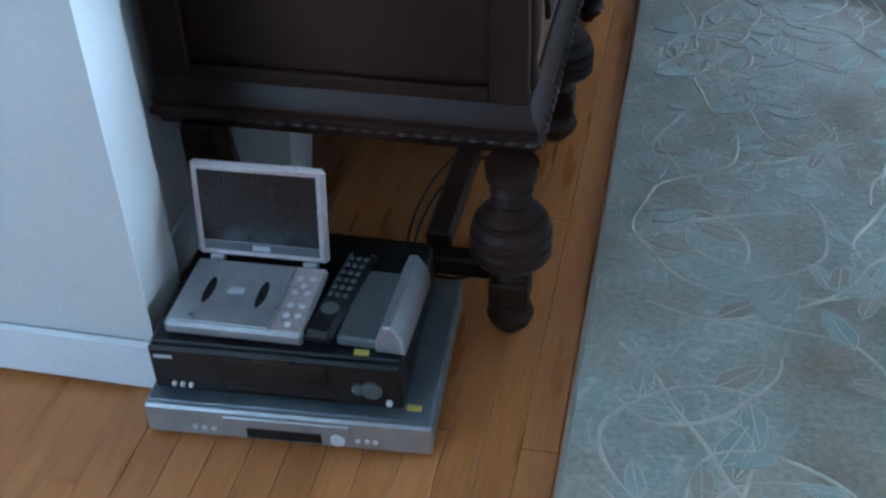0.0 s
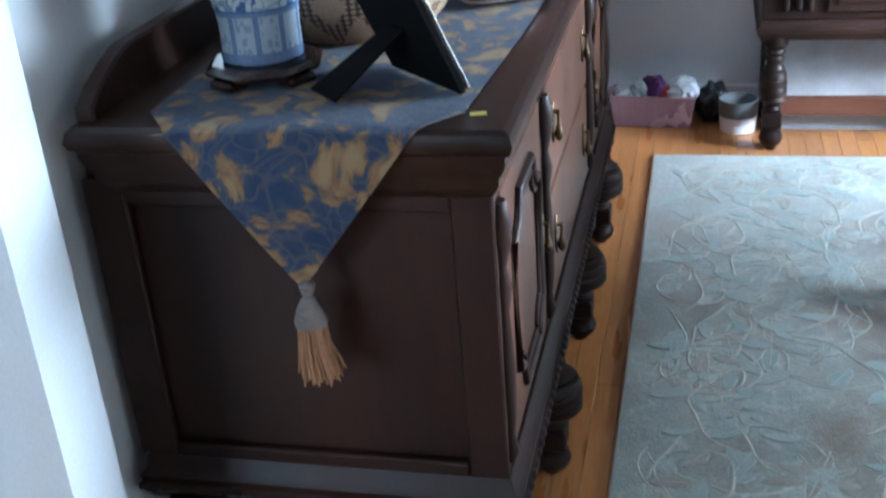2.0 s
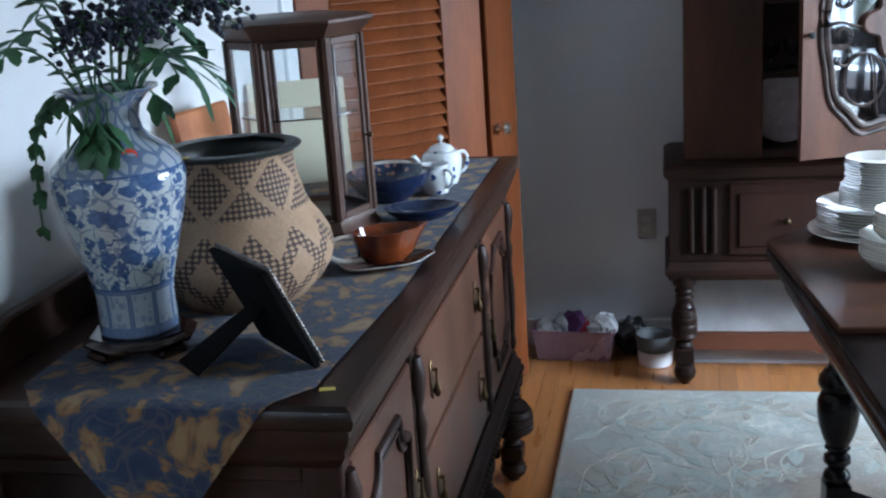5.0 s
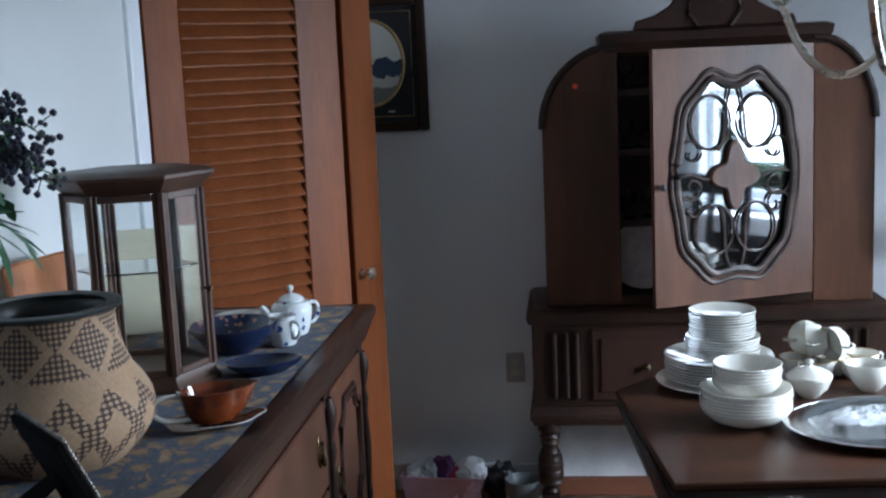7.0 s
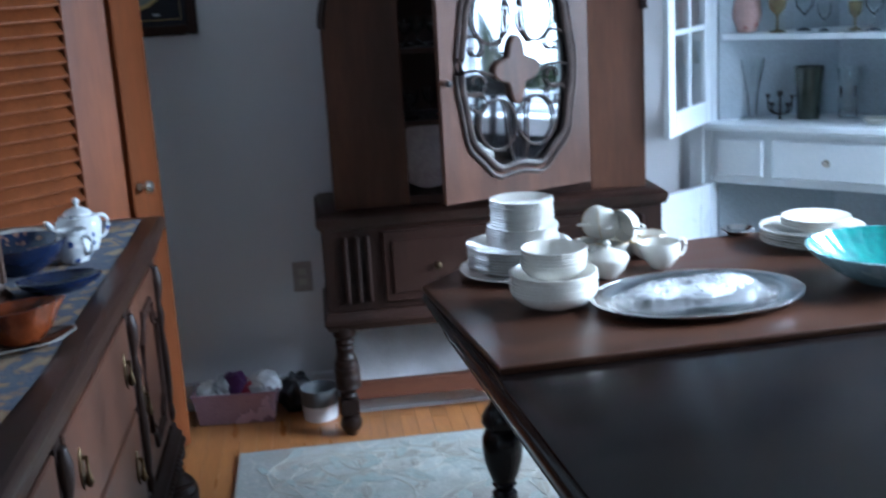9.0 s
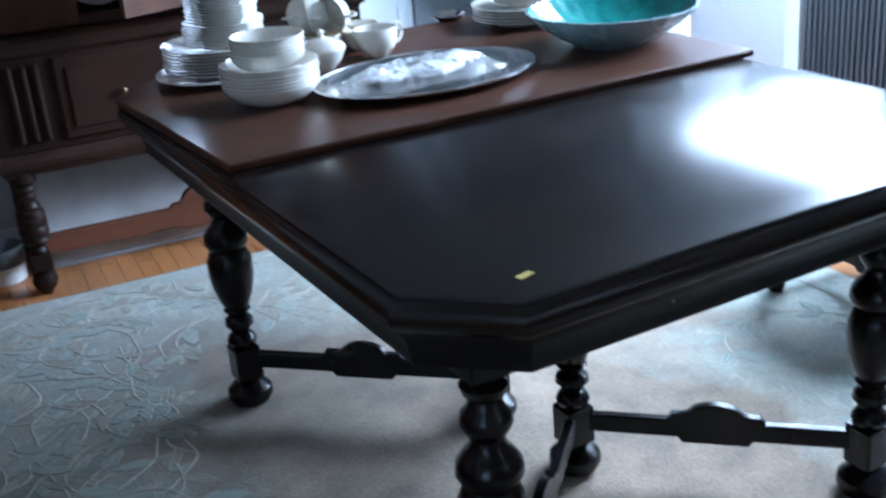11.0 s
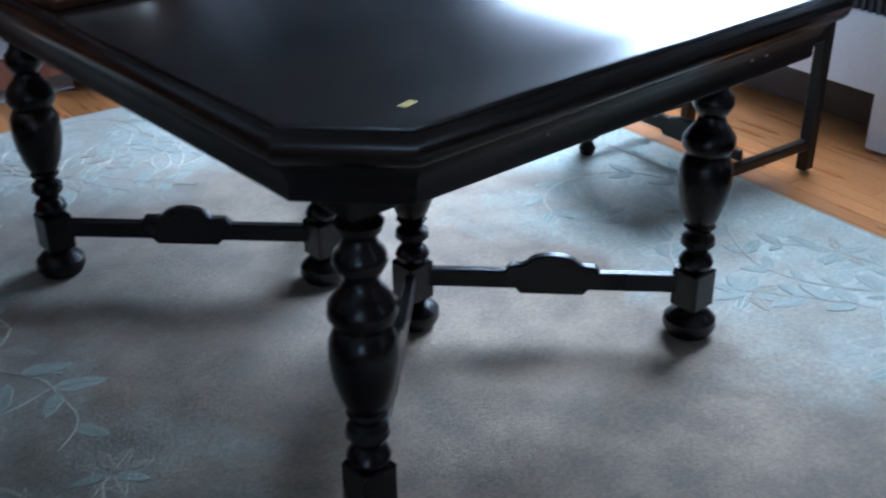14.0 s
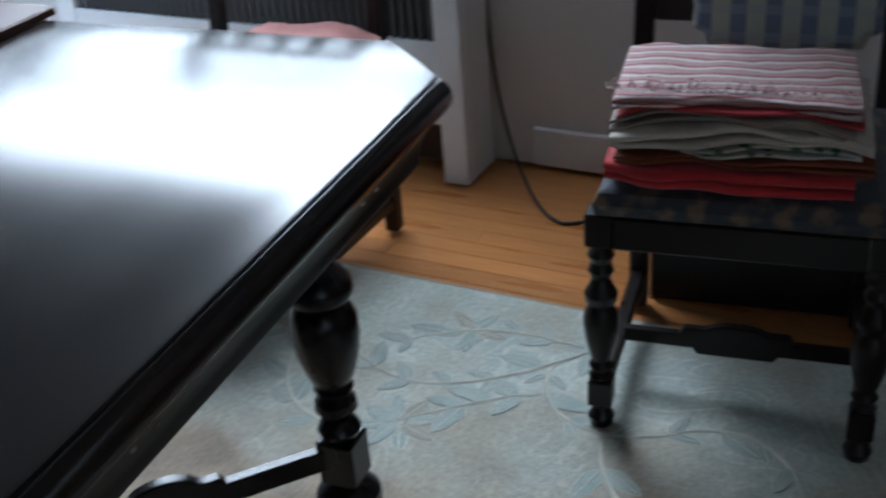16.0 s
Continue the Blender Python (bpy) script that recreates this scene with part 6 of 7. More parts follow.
def corner_cabinet():
    A, Bp = Vector((2.47, 4.47)), Vector((3.23, 3.71))
    d = (Bp - A)
    L = d.length
    ang = math.degrees(math.atan2(d.y, d.x))
    top = thing("corner_cabinet", (A.x, A.y, 0), ang, "pale blue-white painted corner china cabinet with open doors", "cabinet")
    p_, ins = M["cab_paint"], M["cab_inside"]
    zt = 2.2
    # depth runs to +y in the local frame (into the corner)
    J = 0.10
    for x0, x1 in ((-0.02, J), (L - J, L + 0.02)):
        part("pilaster", bx(B(), (x0, 0.0, 0), (x1, 0.05, zt), 0.004), p_, top)
        part("pilaster_bead", bx(B(), (x0 + 0.03, -0.012, 0.12), (x1 - 0.03, 0.0, zt - 0.1), 0.004), p_, top)
    part("head", bx(B(), (-0.03, -0.02, zt), (L + 0.03, 0.05, zt + 0.12), 0.006), p_, top)
    part("ledge", bx(B(), (J - 0.02, -0.03, 0.935), (L - J + 0.02, 0.30, 0.962), 0.005), p_, top)
    part("bottom_rail", bx(B(), (J, 0.002, 0.0), (L - J, 0.04, 0.09), 0.003), p_, top)
    band = part("drawer_band", bx(B(), (J, 0.004, 0.735), (L - J, 0.045, 0.935), 0.003), p_, top)
    for x0, x1 in ((J + 0.02, J + 0.20), (J + 0.235, L - J - 0.235), (L - J - 0.20, L - J - 0.02)):
        part("drawer", bx(B(), (x0, -0.012, 0.765), (x1, 0.004, 0.905), 0.006), p_, band)
    part("drawer_knob", moved(lathe(B(), [(0.005, 0), (0.005, 0.01), (0.014, 0.018), (0.012, 0.026), (0.004, 0.03)], 14), Matrix.Translation((L / 2, -0.012, 0.835)) @ Matrix.Rotation(radians(90), 4, "X")), M["nickel"], band, "round nickel knob")
    tri = [(J, 0.05), (L - J, 0.05), (L / 2 + 0.12, L / 2 - 0.13), (L / 2 - 0.12, L / 2 - 0.13)]
    for z in (0.012, 0.93, 1.255, 1.56, 1.86):
        part("shelf", stack(B(), tri, [(0, z), (0, z + 0.02)]), p_, top)
    for a, b in ((tri[1], tri[2]), (tri[2], tri[3]), (tri[3], tri[0])):
        a, b = Vector(a), Vector(b)
        n2 = Vector(((b - a).y, -(b - a).x)).normalized() * 0.012
        part("lining_panel", stack(B(), [tuple(a), tuple(b), tuple(b - n2), tuple(a - n2)][::-1], [(0, 0.0), (0, zt)]), ins, top, "grey-blue painted lining")

    def door(x, z0, z1, w, turn, glazed, right):
        """A door hinged at x, swung out by turn degrees."""
        dd = new("glazed_door" if glazed else "lower_door")
        dd.parent = top
        dd.matrix_local = pose(x, -0.006, z0, 0, 0, turn)
        s = -1 if right else 1
        h = z1 - z0
        lo = (lambda a, b: (min(s * a, s * b), max(s * a, s * b)))
        for a, b, c, e in ((0, 0.06, 0, h), (w - 0.06, w, 0, h), (0.06, w - 0.06, 0, 0.08), (0.06, w - 0.06, h - 0.07, h)):
            q = lo(a, b)
            part("door_rail", bx(B(), (q[0], -0.022, c), (q[1], 0, e), 0.003), p_, dd)
        if glazed:
            q = lo(w / 2 - 0.009, w / 2 + 0.009)
            part("glazing_bar", bx(B(), (q[0], -0.019, 0.08), (q[1], -0.003, h - 0.07), 0.002), p_, dd)
            for k in (1, 2, 3):
                q = lo(0.06, w - 0.06)
                z = 0.08 + (h - 0.15) * k / 4
                part("glazing_bar", bx(B(), (q[0], -0.018, z - 0.009), (q[1], -0.004, z + 0.009), 0.002), p_, dd)
            q = lo(0.06, w - 0.06)
            g = part("pane", bx(B(), (q[0], -0.012, 0.08), (q[1], -0.009, h - 0.07), 0), M["glass"], dd)
            g.visible_shadow = False
        else:
            q = lo(0.06, w - 0.06)
            part("door_panel", bx(B(), (q[0], -0.017, 0.08), (q[1], -0.005, h - 0.07), 0.002), p_, dd)
    w = (L - 2 * J) / 2
    door(J, 0.965, 2.18, w, -83, True, False)
    door(L - J, 0.965, 2.18, w, 112, True, True)
    door(J, 0.095, 0.73, w, -100, False, False)
    door(L - J, 0.095, 0.73, w, 100, False, True)
    pm = pose(A.x, A.y, 0, 0, 0, ang)

    def on(u, v, z):
        return pm @ pose(u, v, z)
    glass_vessel("glass_tumbler", on(0.40, 0.16, 0.951), [(0.035, 0), (0.04, 0.004), (0.042, 0.07), (0.048, 0.14), (0.054, 0.2), (0.05, 0.2), (0.036, 0.02)], M["smoke_glass"], "tall dark smoked green glass vase", "vase")
    glass_vessel("glass_tumbler", on(0.78, 0.12, 0.951), [(0.04, 0), (0.045, 0.004), (0.048, 0.1), (0.055, 0.2), (0.051, 0.2), (0.04, 0.02)], M["smoke_glass"], "tall dark smoked green glass vase", "vase")
    glass_vessel("glass_vase", on(0.53, 0.2, 0.951), [(0.03, 0), (0.034, 0.004), (0.03, 0.1), (0.04, 0.19), (0.037, 0.19), (0.026, 0.02)], M["glass"], "clear tall glass vase", "vase")
    glass_vessel("glass_vase", on(0.2, 0.13, 0.951), [(0.035, 0), (0.04, 0.01), (0.02, 0.1), (0.045, 0.23), (0.042, 0.23), (0.016, 0.1), (0.01, 0.02)], M["glass"], "clear tall glass vase", "vase")
    glass_vessel("small_dish", on(0.66, 0.1, 0.951), [(0.02, 0), (0.022, 0.008), (0.045, 0.03), (0.042, 0.031), (0.01, 0.01)], M["china"], "small white footed dish", "dish")
    cs = thing("candelabrum", (0, 0, 0), 0, "small black metal branched candle holder", "candle holder")
    cs.matrix_world = on(0.31, 0.12, 0.951)
    bm = lathe(B(), [(0.03, 0), (0.03, 0.004), (0.006, 0.012), (0.005, 0.09), (0.012, 0.1), (0.01, 0.115)], 14)
    for s in (-1, 1):
        for r, z in ((0.045, 0.09), (0.03, 0.06)):
            tube(bm, bez((0, 0, 0.03), (s * r, 0, 0.03), (s * r, 0, 0.05), (s * r, 0, z), 8), 0.004, 6)
            lathe(bm, [(0.008, 0), (0.011, 0.012)], 10, (s * r, 0, z))
    part("holder", bm, M["black_plastic"], cs)
    glass_vessel("pink_vase", on(0.18, 0.12, 1.276), [(0.03, 0), (0.036, 0.004), (0.055, 0.06), (0.05, 0.11), (0.03, 0.14), (0.036, 0.155), (0.03, 0.155), (0.02, 0.1)], M["pink_china"], "pink flowered china vase", "vase")
    rnd = random.Random(2)
    for i, u in enumerate((0.3, 0.38, 0.47, 0.56, 0.64, 0.73, 0.82)):
        k = rnd.uniform(0.8, 1.15)
        glass_vessel("stem_glass", on(u, 0.11 + 0.05 * (i % 2), 1.276), [(0.026 * k, 0), (0.026 * k, 0.003), (0.005, 0.012), (0.005, 0.05 * k), (0.026 * k, 0.075 * k), (0.031 * k, 0.12 * k), (0.029 * k, 0.12 * k), (0.022 * k, 0.08 * k), (0.003, 0.058 * k)], M["glass"] if i % 3 else M["amber_glass"], "small stemmed drinking glass", "glass", 18)
    for i, u in enumerate((0.25, 0.42, 0.6, 0.78)):
        glass_vessel("cabinet_bowl", on(u, 0.13, 1.581), [(0.03, 0), (0.03, 0.006), (0.06, 0.05), (0.065, 0.07), (0.06, 0.07), (0.02, 0.012)], M["amber_glass"] if i % 2 else M["china"], "small bowl on the cabinet shelf", "bowl")
    bell = thing("hanging_bell", (0, 0, 0), 0, "small cream bell hanging on the cabinet door edge", "bell")
    bell.matrix_world = on(0.03, -0.03, 1.18)
    part("bell", lathe(B(), [(0.032, 0), (0.03, 0.006), (0.022, 0.03), (0.016, 0.05), (0.004, 0.06)], 20), M["milk_glass"], bell)
    part("cord", tube(B(), [(0, 0, 0.06), (0, 0, 0.12)], 0.002, 6), M["cord"], bell)


corner_cabinet()


# ---- china on the dining table ----
BZ = 0.7605 + 0.016


def plate_profile(r, d):
    return [(r * 0.55, 0), (r * 0.6, 0.001), (r * 0.68, d * 0.45), (r, d), (r * 0.995, d + 0.0022), (r * 0.66, d * 0.55), (r * 0.5, 0.004), (0.002, 0.004)]


def bowl_profile(r, d):
    return [(r * 0.45, 0), (r * 0.5, 0.003), (r * 0.8, d * 0.35), (r * 0.96, d * 0.75), (r, d), (r * 0.97, d + 0.001), (r * 0.9, d * 0.7), (r * 0.6, d * 0.2), (0.002, 0.008)]


def china_stack(x, y, z, n, r, depth, step, name, label, group, prof=plate_profile):
    first, rnd = None, random.Random(int(x * 1000 + z * 100))
    for i in range(n):
        m = pose(x + rnd.uniform(-0.002, 0.002), y + rnd.uniform(-0.002, 0.002), z + i * step, 0, 0, rnd.uniform(0, 360))
        if first is None:
            first = part(name, lathe(B(), prof(r, depth), 44), M["china"])
            first.matrix_world = m
            tagged(first, label, "plate" if prof is plate_profile else "bowl", group)
        else:
            copy_thing(first, m)
    return z + (n - 1) * step


def china():
    x, y = 1.585, 3.225
    z = china_stack(x, y, BZ, 1, 0.158, 0.016, 0.006, "serving_plate", "wide white china serving plate under the stack", "stacked white plates")
    z = china_stack(x + 0.004, y + 0.005, z + 0.007, 8, 0.138, 0.02, 0.0075, "dinner_plate", "white china dinner plate in a stack", "stacked white plates")
    z = china_stack(x + 0.012, y - 0.005, z + 0.012, 8, 0.094, 0.014, 0.0062, "salad_plate", "small white china plate in a stack", "stacked white plates")
    china_stack(x + 0.012, y - 0.005, z + 0.008, 10, 0.083, 0.013, 0.0068, "saucer_plate", "smaller white china plate in a tall stack", "stacked white plates")
    x, y = 1.608, 2.90
    z = china_stack(x, y, BZ, 7, 0.104, 0.042, 0.0075, "soup_bowl", "white china soup bowl in a stack", "stacked white bowls", bowl_profile)
    china_stack(x + 0.003, y + 0.002, z + 0.022, 6, 0.078, 0.036, 0.0078, "dessert_bowl", "small white china bowl in a stack", "stacked white bowls", bowl_profile)
    x, y = 2.405, 3.25
    z = china_stack(x, y, BZ, 5, 0.14, 0.02, 0.0078, "dinner_plate", "white china dinner plate with a thin gold rim", "plates by the teal bowl")
    china_stack(x + 0.01, y + 0.005, z + 0.012, 4, 0.092, 0.014, 0.0065, "salad_plate", "small white china plate with a flower", "plates by the teal bowl")
    # covered sugar bowl, cream jug, cups and a tureen lid
    s = thing("sugar_bowl", (1.79, 3.10, BZ), 20, "white china sugar bowl with a lid", "sugar bowl")
    part("bowl", lathe(B(), [(0.022, 0), (0.026, 0.004), (0.045, 0.025), (0.055, 0.05), (0.052, 0.056)], 32), M["china"], s)
    lid = part("lid", lathe(B(), [(0.056, 0.055), (0.05, 0.062), (0.03, 0.072), (0.008, 0.078), (0.006, 0.082), (0.011, 0.09), (0.004, 0.096)], 32), M["china"], s)
    j = thing("cream_jug", (1.945, 3.15, BZ), 12, "white china cream jug with a looped handle", "jug")
    part("body", lathe(B(), [(0.022, 0), (0.027, 0.004), (0.048, 0.03), (0.052, 0.055), (0.05, 0.07), (0.047, 0.07), (0.044, 0.05), (0.02, 0.012)], 32, wave=lambda a, z: 0.25 * max(0, -math.cos(a)) ** 8 * max(0, z - 0.03) / 0.04), M["china"], j)
    part("handle", tube(B(), bez((0.045, 0, 0.06), (0.085, 0, 0.095), (0.085, 0, 0.02), (0.045, 0, 0.025), 12), 0.0045, 8), M["china"], j)
    cup0 = thing("teacup", (1.85, 3.27, BZ), 200, "white china teacup with thin gold lines", "cup", "white teacups")
    part("bowl", lathe(B(), [(0.02, 0), (0.024, 0.004), (0.04, 0.02), (0.046, 0.05), (0.044, 0.05), (0.036, 0.02), (0.012, 0.008)], 28), M["china"], cup0)
    part("rim", tube(B(), [(0.0455 * math.cos(a), 0.0455 * math.sin(a), 0.05) for a in (2 * math.pi * i / 28 for i in range(29))], 0.001, 5), M["china_gold"], cup0, "thin gold rim")
    part("handle", tube(B(), bez((0.042, 0, 0.042), (0.075, 0, 0.055), (0.07, 0, 0.01), (0.036, 0, 0.014), 10), 0.0032, 6), M["china"], cup0)
    for cx, cy, cz, rx, rz in ((1.80, 3.30, 0.0, 0, 40), (1.895, 3.30, 0.0, 0, 310), (1.94, 3.26, 0.0, 0, 330), (1.835, 3.285, 0.051, 75, 190), (1.875, 3.285, 0.055, 70, 250), (1.915, 3.285, 0.052, 78, 300), (1.97, 3.33, 0.0, 0, 20)):
        m = pose(cx, cy, BZ + cz, 0, 0, rz)
        if rx:
            m = pose(cx, cy, BZ + 0.052 + 0.046, 0, 0, rz) @ pose(0, 0, 0, 90 + rx * 0.1, 0, 0)
        copy_thing(cup0, m)
    # oval silver tray with a crumpled clear bag
    tr = thing("serving_tray", (1.935, 2.84, BZ), 4, "oval silver-plated serving tray", "tray")
    el = Matrix.Diagonal((1.0, 0.74, 1, 1))
    part("dish", moved(lathe(B(), [(0.16, 0), (0.185, 0.002), (0.2, 0.009), (0.24, 0.016), (0.252, 0.018), (0.25, 0.021), (0.236, 0.019), (0.196, 0.012), (0.18, 0.005), (0.01, 0.004)], 64), el), M["silverware"], tr)
    part("rim", moved(tube(B(), [(0.252 * math.cos(a), 0.252 * math.sin(a), 0.02) for a in (2 * math.pi * i / 64 for i in range(65))], 0.0035, 8), el), M["silverware"], tr)
    bag = thing("plastic_bag", (1.93, 2.845, BZ + 0.006), 8, "crumpled clear plastic bag of wrapped pieces on the tray", "plastic bag")
    for u, v2, r, k in ((-0.075, 0.01, 12, 0.0), (0.02, -0.015, -8, 1.0), (0.095, 0.02, 30, 2.0)):
        bm = B()
        bmesh.ops.create_icosphere(bm, subdivisions=3, radius=1.0)
        for v in bm.verts:
            c = v.co * (1 + 0.16 * noise.fractal(v.co * 1.6 + Vector((k, 0, 0)), 1.0, 2.0, 3))
            v.co = Vector((c.x * 0.07, c.y * 0.042, max(0.0, 0.013 + c.z * 0.014)))
        part("wrapped_piece", moved(bm, Matrix.Translation((u, v2, 0.002)) @ Matrix.Rotation(radians(r), 4, "Z")), M["white_print"], bag, "pale wrapped piece")
    bm = B()
    nu, nv = 84, 44
    grid = []
    for a in range(nu + 1):
        row = []
        for b in range(nv + 1):
            u, w2 = 2 * a / nu - 1, 2 * b / nv - 1
            q = Vector((u * 3.1, w2 * 1.7, 0.3))
            ridge = 1 - abs(noise.noise(q * 1.9)) * 2.2
            crease = 1 - abs(noise.noise(q * 4.6 + Vector((4, 1, 0)))) * 2.0
            dome = max(0.0, 1 - abs(u) ** 4) * max(0.0, 1 - abs(w2) ** 3)
            z = 0.003 + dome * (0.026 + 0.013 * ridge + 0.008 * crease)
            wob = 1 + 0.10 * noise.noise(Vector((u * 2, w2 * 2, 5)))
            row.append(bm.verts.new((u * 0.185 * wob + 0.006 * noise.noise(q * 3), w2 * 0.088 * wob * (1 - 0.25 * abs(u) ** 3), max(0.003, z))))
        grid.append(row)
    for a in range(nu):
        for b in range(nv):
            bm.faces.new((grid[a][b], grid[a + 1][b], grid[a + 1][b + 1], grid[a][b + 1]))
    film = mat("crinkled_clear_film", (0.92, 0.93, 0.93), 0.1, (0.85, 0.86, 0.86), 18, bump=0.35, fine=60, trans=0.82, coat=0.6, ior=1.2)
    sheet = part("film", bm, film, bag, "crinkled clear film")
    sheet.visible_shadow = False
    # large teal bowl
    g = thing("fruit_bowl", (2.43, 2.875, BZ), 0, "large shallow teal glazed bowl with a scalloped rim", "bowl")
    sc = (lambda a, z: 0.03 * abs(math.sin(14 * a)) * (z / 0.08))
    part("outside", lathe(B(), [(0.085, 0), (0.09, 0.004), (0.12, 0.018), (0.165, 0.05), (0.192, 0.078), (0.196, 0.084), (0.191, 0.0845)], 96, caps=False, wave=sc), M["blue_grey_glaze"], g, "pale blue-grey outer glaze")
    part("inside", lathe(B(), [(0.1905, 0.085), (0.185, 0.078), (0.155, 0.05), (0.11, 0.022), (0.07, 0.012), (0.001, 0.011)], 96, caps=False, wave=sc), M["teal_glaze"], g, "bright teal inner glaze")
    rg = thing("serving_dish", (2.262, 3.43, BZ), 0, "small dark oval dish with a pale rim", "dish")
    part("dish", lathe(B(), [(0.03, 0), (0.035, 0.003), (0.05, 0.016), (0.047, 0.018), (0.03, 0.006)], 28), M["silverware"], rg)


china()


# ---- chairs ----
M["chair_wood"] = mat("near_black_chair_wood", (0.014, 0.008, 0.007), 0.3, (0.007, 0.005, 0.004), 8, stretch=(1, 1, 0.2), bump=0.08, spec=0.35)


def tapestry_material():
    m = mat("dark_floral_tapestry", (0.09, 0.085, 0.08), 0.9, bump=0.5, fine=300, sheen=0.2)
    nt, p = nodes_of(m)
    v = tex(nt, "ShaderNodeTexVoronoi", 22.0, coord(nt), feature="SMOOTH_F1", Smoothness=0.3)
    n = tex(nt, "ShaderNodeTexNoise", 38.0, coord(nt), Detail=5.0)
    d = op(nt, "ADD", v.outputs["Distance"], op(nt, "MULTIPLY_ADD", n.outputs["Fac"], 1.2, -0.6))
    f = nt.nodes.new("ShaderNodeMapRange")
    f.inputs["From Min"].default_value, f.inputs["From Max"].default_value = 0.22, 0.5
    f.inputs["To Min"].default_value, f.inputs["To Max"].default_value = 0.9, 0.0
    nt.links.new(d, f.inputs["Value"])
    c = blend(nt, f.outputs[0], (0.035, 0.042, 0.055), (0.17, 0.12, 0.075))
    nt.links.new(c, p.inputs["Base Color"])
    return m


def plaid_material():
    m = mat("blue_plaid_cotton", (0.4, 0.42, 0.42), 0.9, bump=0.4, fine=300, sheen=0.2)
    nt, p = nodes_of(m)
    g = axes(nt, coord(nt))
    a = op(nt, "SINE", op(nt, "MULTIPLY", g[0], 105.0))
    b = op(nt, "SINE", op(nt, "MULTIPLY", g[2], 130.0))
    fa = op(nt, "GREATER_THAN", a, 0.1)
    fb = op(nt, "GREATER_THAN", b, 0.45)
    c = blend(nt, op(nt, "MULTIPLY", fa, 0.85), (0.36, 0.38, 0.33), (0.09, 0.13, 0.22))
    c = blend(nt, op(nt, "MULTIPLY", fb, 0.4), c, (0.28, 0.32, 0.38))
    nt.links.new(c, p.inputs["Base Color"])
    return m


M["tapestry"], M["plaid"] = tapestry_material(), plaid_material()


def turned_chair_leg(x, y, h):
    bm = B()
    lathe(bm, [(0.016, 0.0), (0.02, 0.004), (0.024, 0.02), (0.017, 0.034), (0.014, 0.04), (0.02, 0.05)], 18, (x, y, 0))
    bx(bm, (x - 0.021, y - 0.021, 0.048), (x + 0.021, y + 0.021, 0.1), 0.003)
    k = (h - 0.16) / 0.28
    lathe(bm, [(r, 0.1 + z * k) for r, z in ((0.017, 0), (0.022, 0.008), (0.015, 0.018), (0.022, 0.03), (0.016, 0.042), (0.02, 0.055), (0.027, 0.085), (0.031, 0.12), (0.028, 0.145), (0.02, 0.158), (0.027, 0.168), (0.029, 0.182), (0.02, 0.198), (0.015, 0.212),
                                              (0.022, 0.228), (0.017, 0.244), (0.023, 0.258), (0.018, 0.27), (0.02, 0.28))], 20, (x, y, 0))
    bx(bm, (x - 0.023, y - 0.023, 0.1 + 0.28 * k), (x + 0.023, y + 0.023, h), 0.003)
    return bm


def dining_chair(label):
    """Front at y = 0, back at +y, width along x."""
    top = thing("dining_chair", (0, 0, 0), 0, label, "chair", "dining chairs")
    w, d, h = 0.215, 0.41, 0.43
    cw = M["chair_wood"]
    for x in (-w, w):
        part("leg", turned_chair_leg(x, 0.0, h), cw, top)
        bm = prism(B(), [(d - 0.018, 0), (d + 0.016, 0), (d + 0.018, 0.43), (d + 0.09, 1.02), (d + 0.06, 1.02), (d - 0.016, 0.43)], "x", x - 0.018, x + 0.018, 0.004)
        part("back_leg", bm, cw, top)
        part("stretcher", bx(B(), (x - 0.014, 0.02, 0.06), (x + 0.014, d - 0.015, 0.088), 0.004), cw, top)
        part("seat_rail", bx(B(), (x - 0.016, 0.02, 0.365), (x + 0.016, d - 0.015, 0.425), 0.004), cw, top)
    part("seat_rail", bx(B(), (-w + 0.02, -0.016, 0.365), (w - 0.02, 0.016, 0.425), 0.004), cw, top)
    part("seat_rail", bx(B(), (-w + 0.016, d - 0.014, 0.365), (w - 0.016, d + 0.012, 0.425), 0.004), cw, top)
    part("stretcher", moved(wavy_bar(B(), 2 * w - 0.028, 0.016, 0.022, 0.02), Matrix.Translation((-w + 0.014, 0.15, 0.1))), cw, top)
    part("seat", stack(B(), rect(-w - 0.005, -0.02, w + 0.005, d - 0.02), [(-0.01, 0.426), (0, 0.43), (0.004, 0.45), (-0.004, 0.468), (-0.025, 0.478), (-0.08, 0.484)]), M["tapestry"], top, "dark floral tapestry seat")
    for z0, z1 in ((0.60, 0.65), (0.92, 1.02)):
        part("back_rail", moved(bx(B(), (-w + 0.016, -0.012, z0), (w - 0.016, 0.012, z1), 0.005), Matrix.Translation((0, d + 0.012 + (z0 - 0.43) * 0.125, 0))), cw, top)
    for x in (-0.1, 0.0, 0.1):
        part("back_splat", prism(B(), [(d + 0.024, 0.65), (d + 0.036, 0.65), (d + 0.07, 0.92), (d + 0.058, 0.92)], "x", x - 0.022, x + 0.022, 0.003), cw, top)
    return top


ch = dining_chair("dark turned wooden chair with a tapestry seat beside the table")
ch.matrix_world = pose(2.93, 2.64, 0.0115, 0, 0, -90)
ch2 = copy_thing(ch, pose(2.845, 1.505, 0.0115, 0, 0, -81.5))
tagged(ch2, "dark turned wooden chair carrying a pile of folded linens")


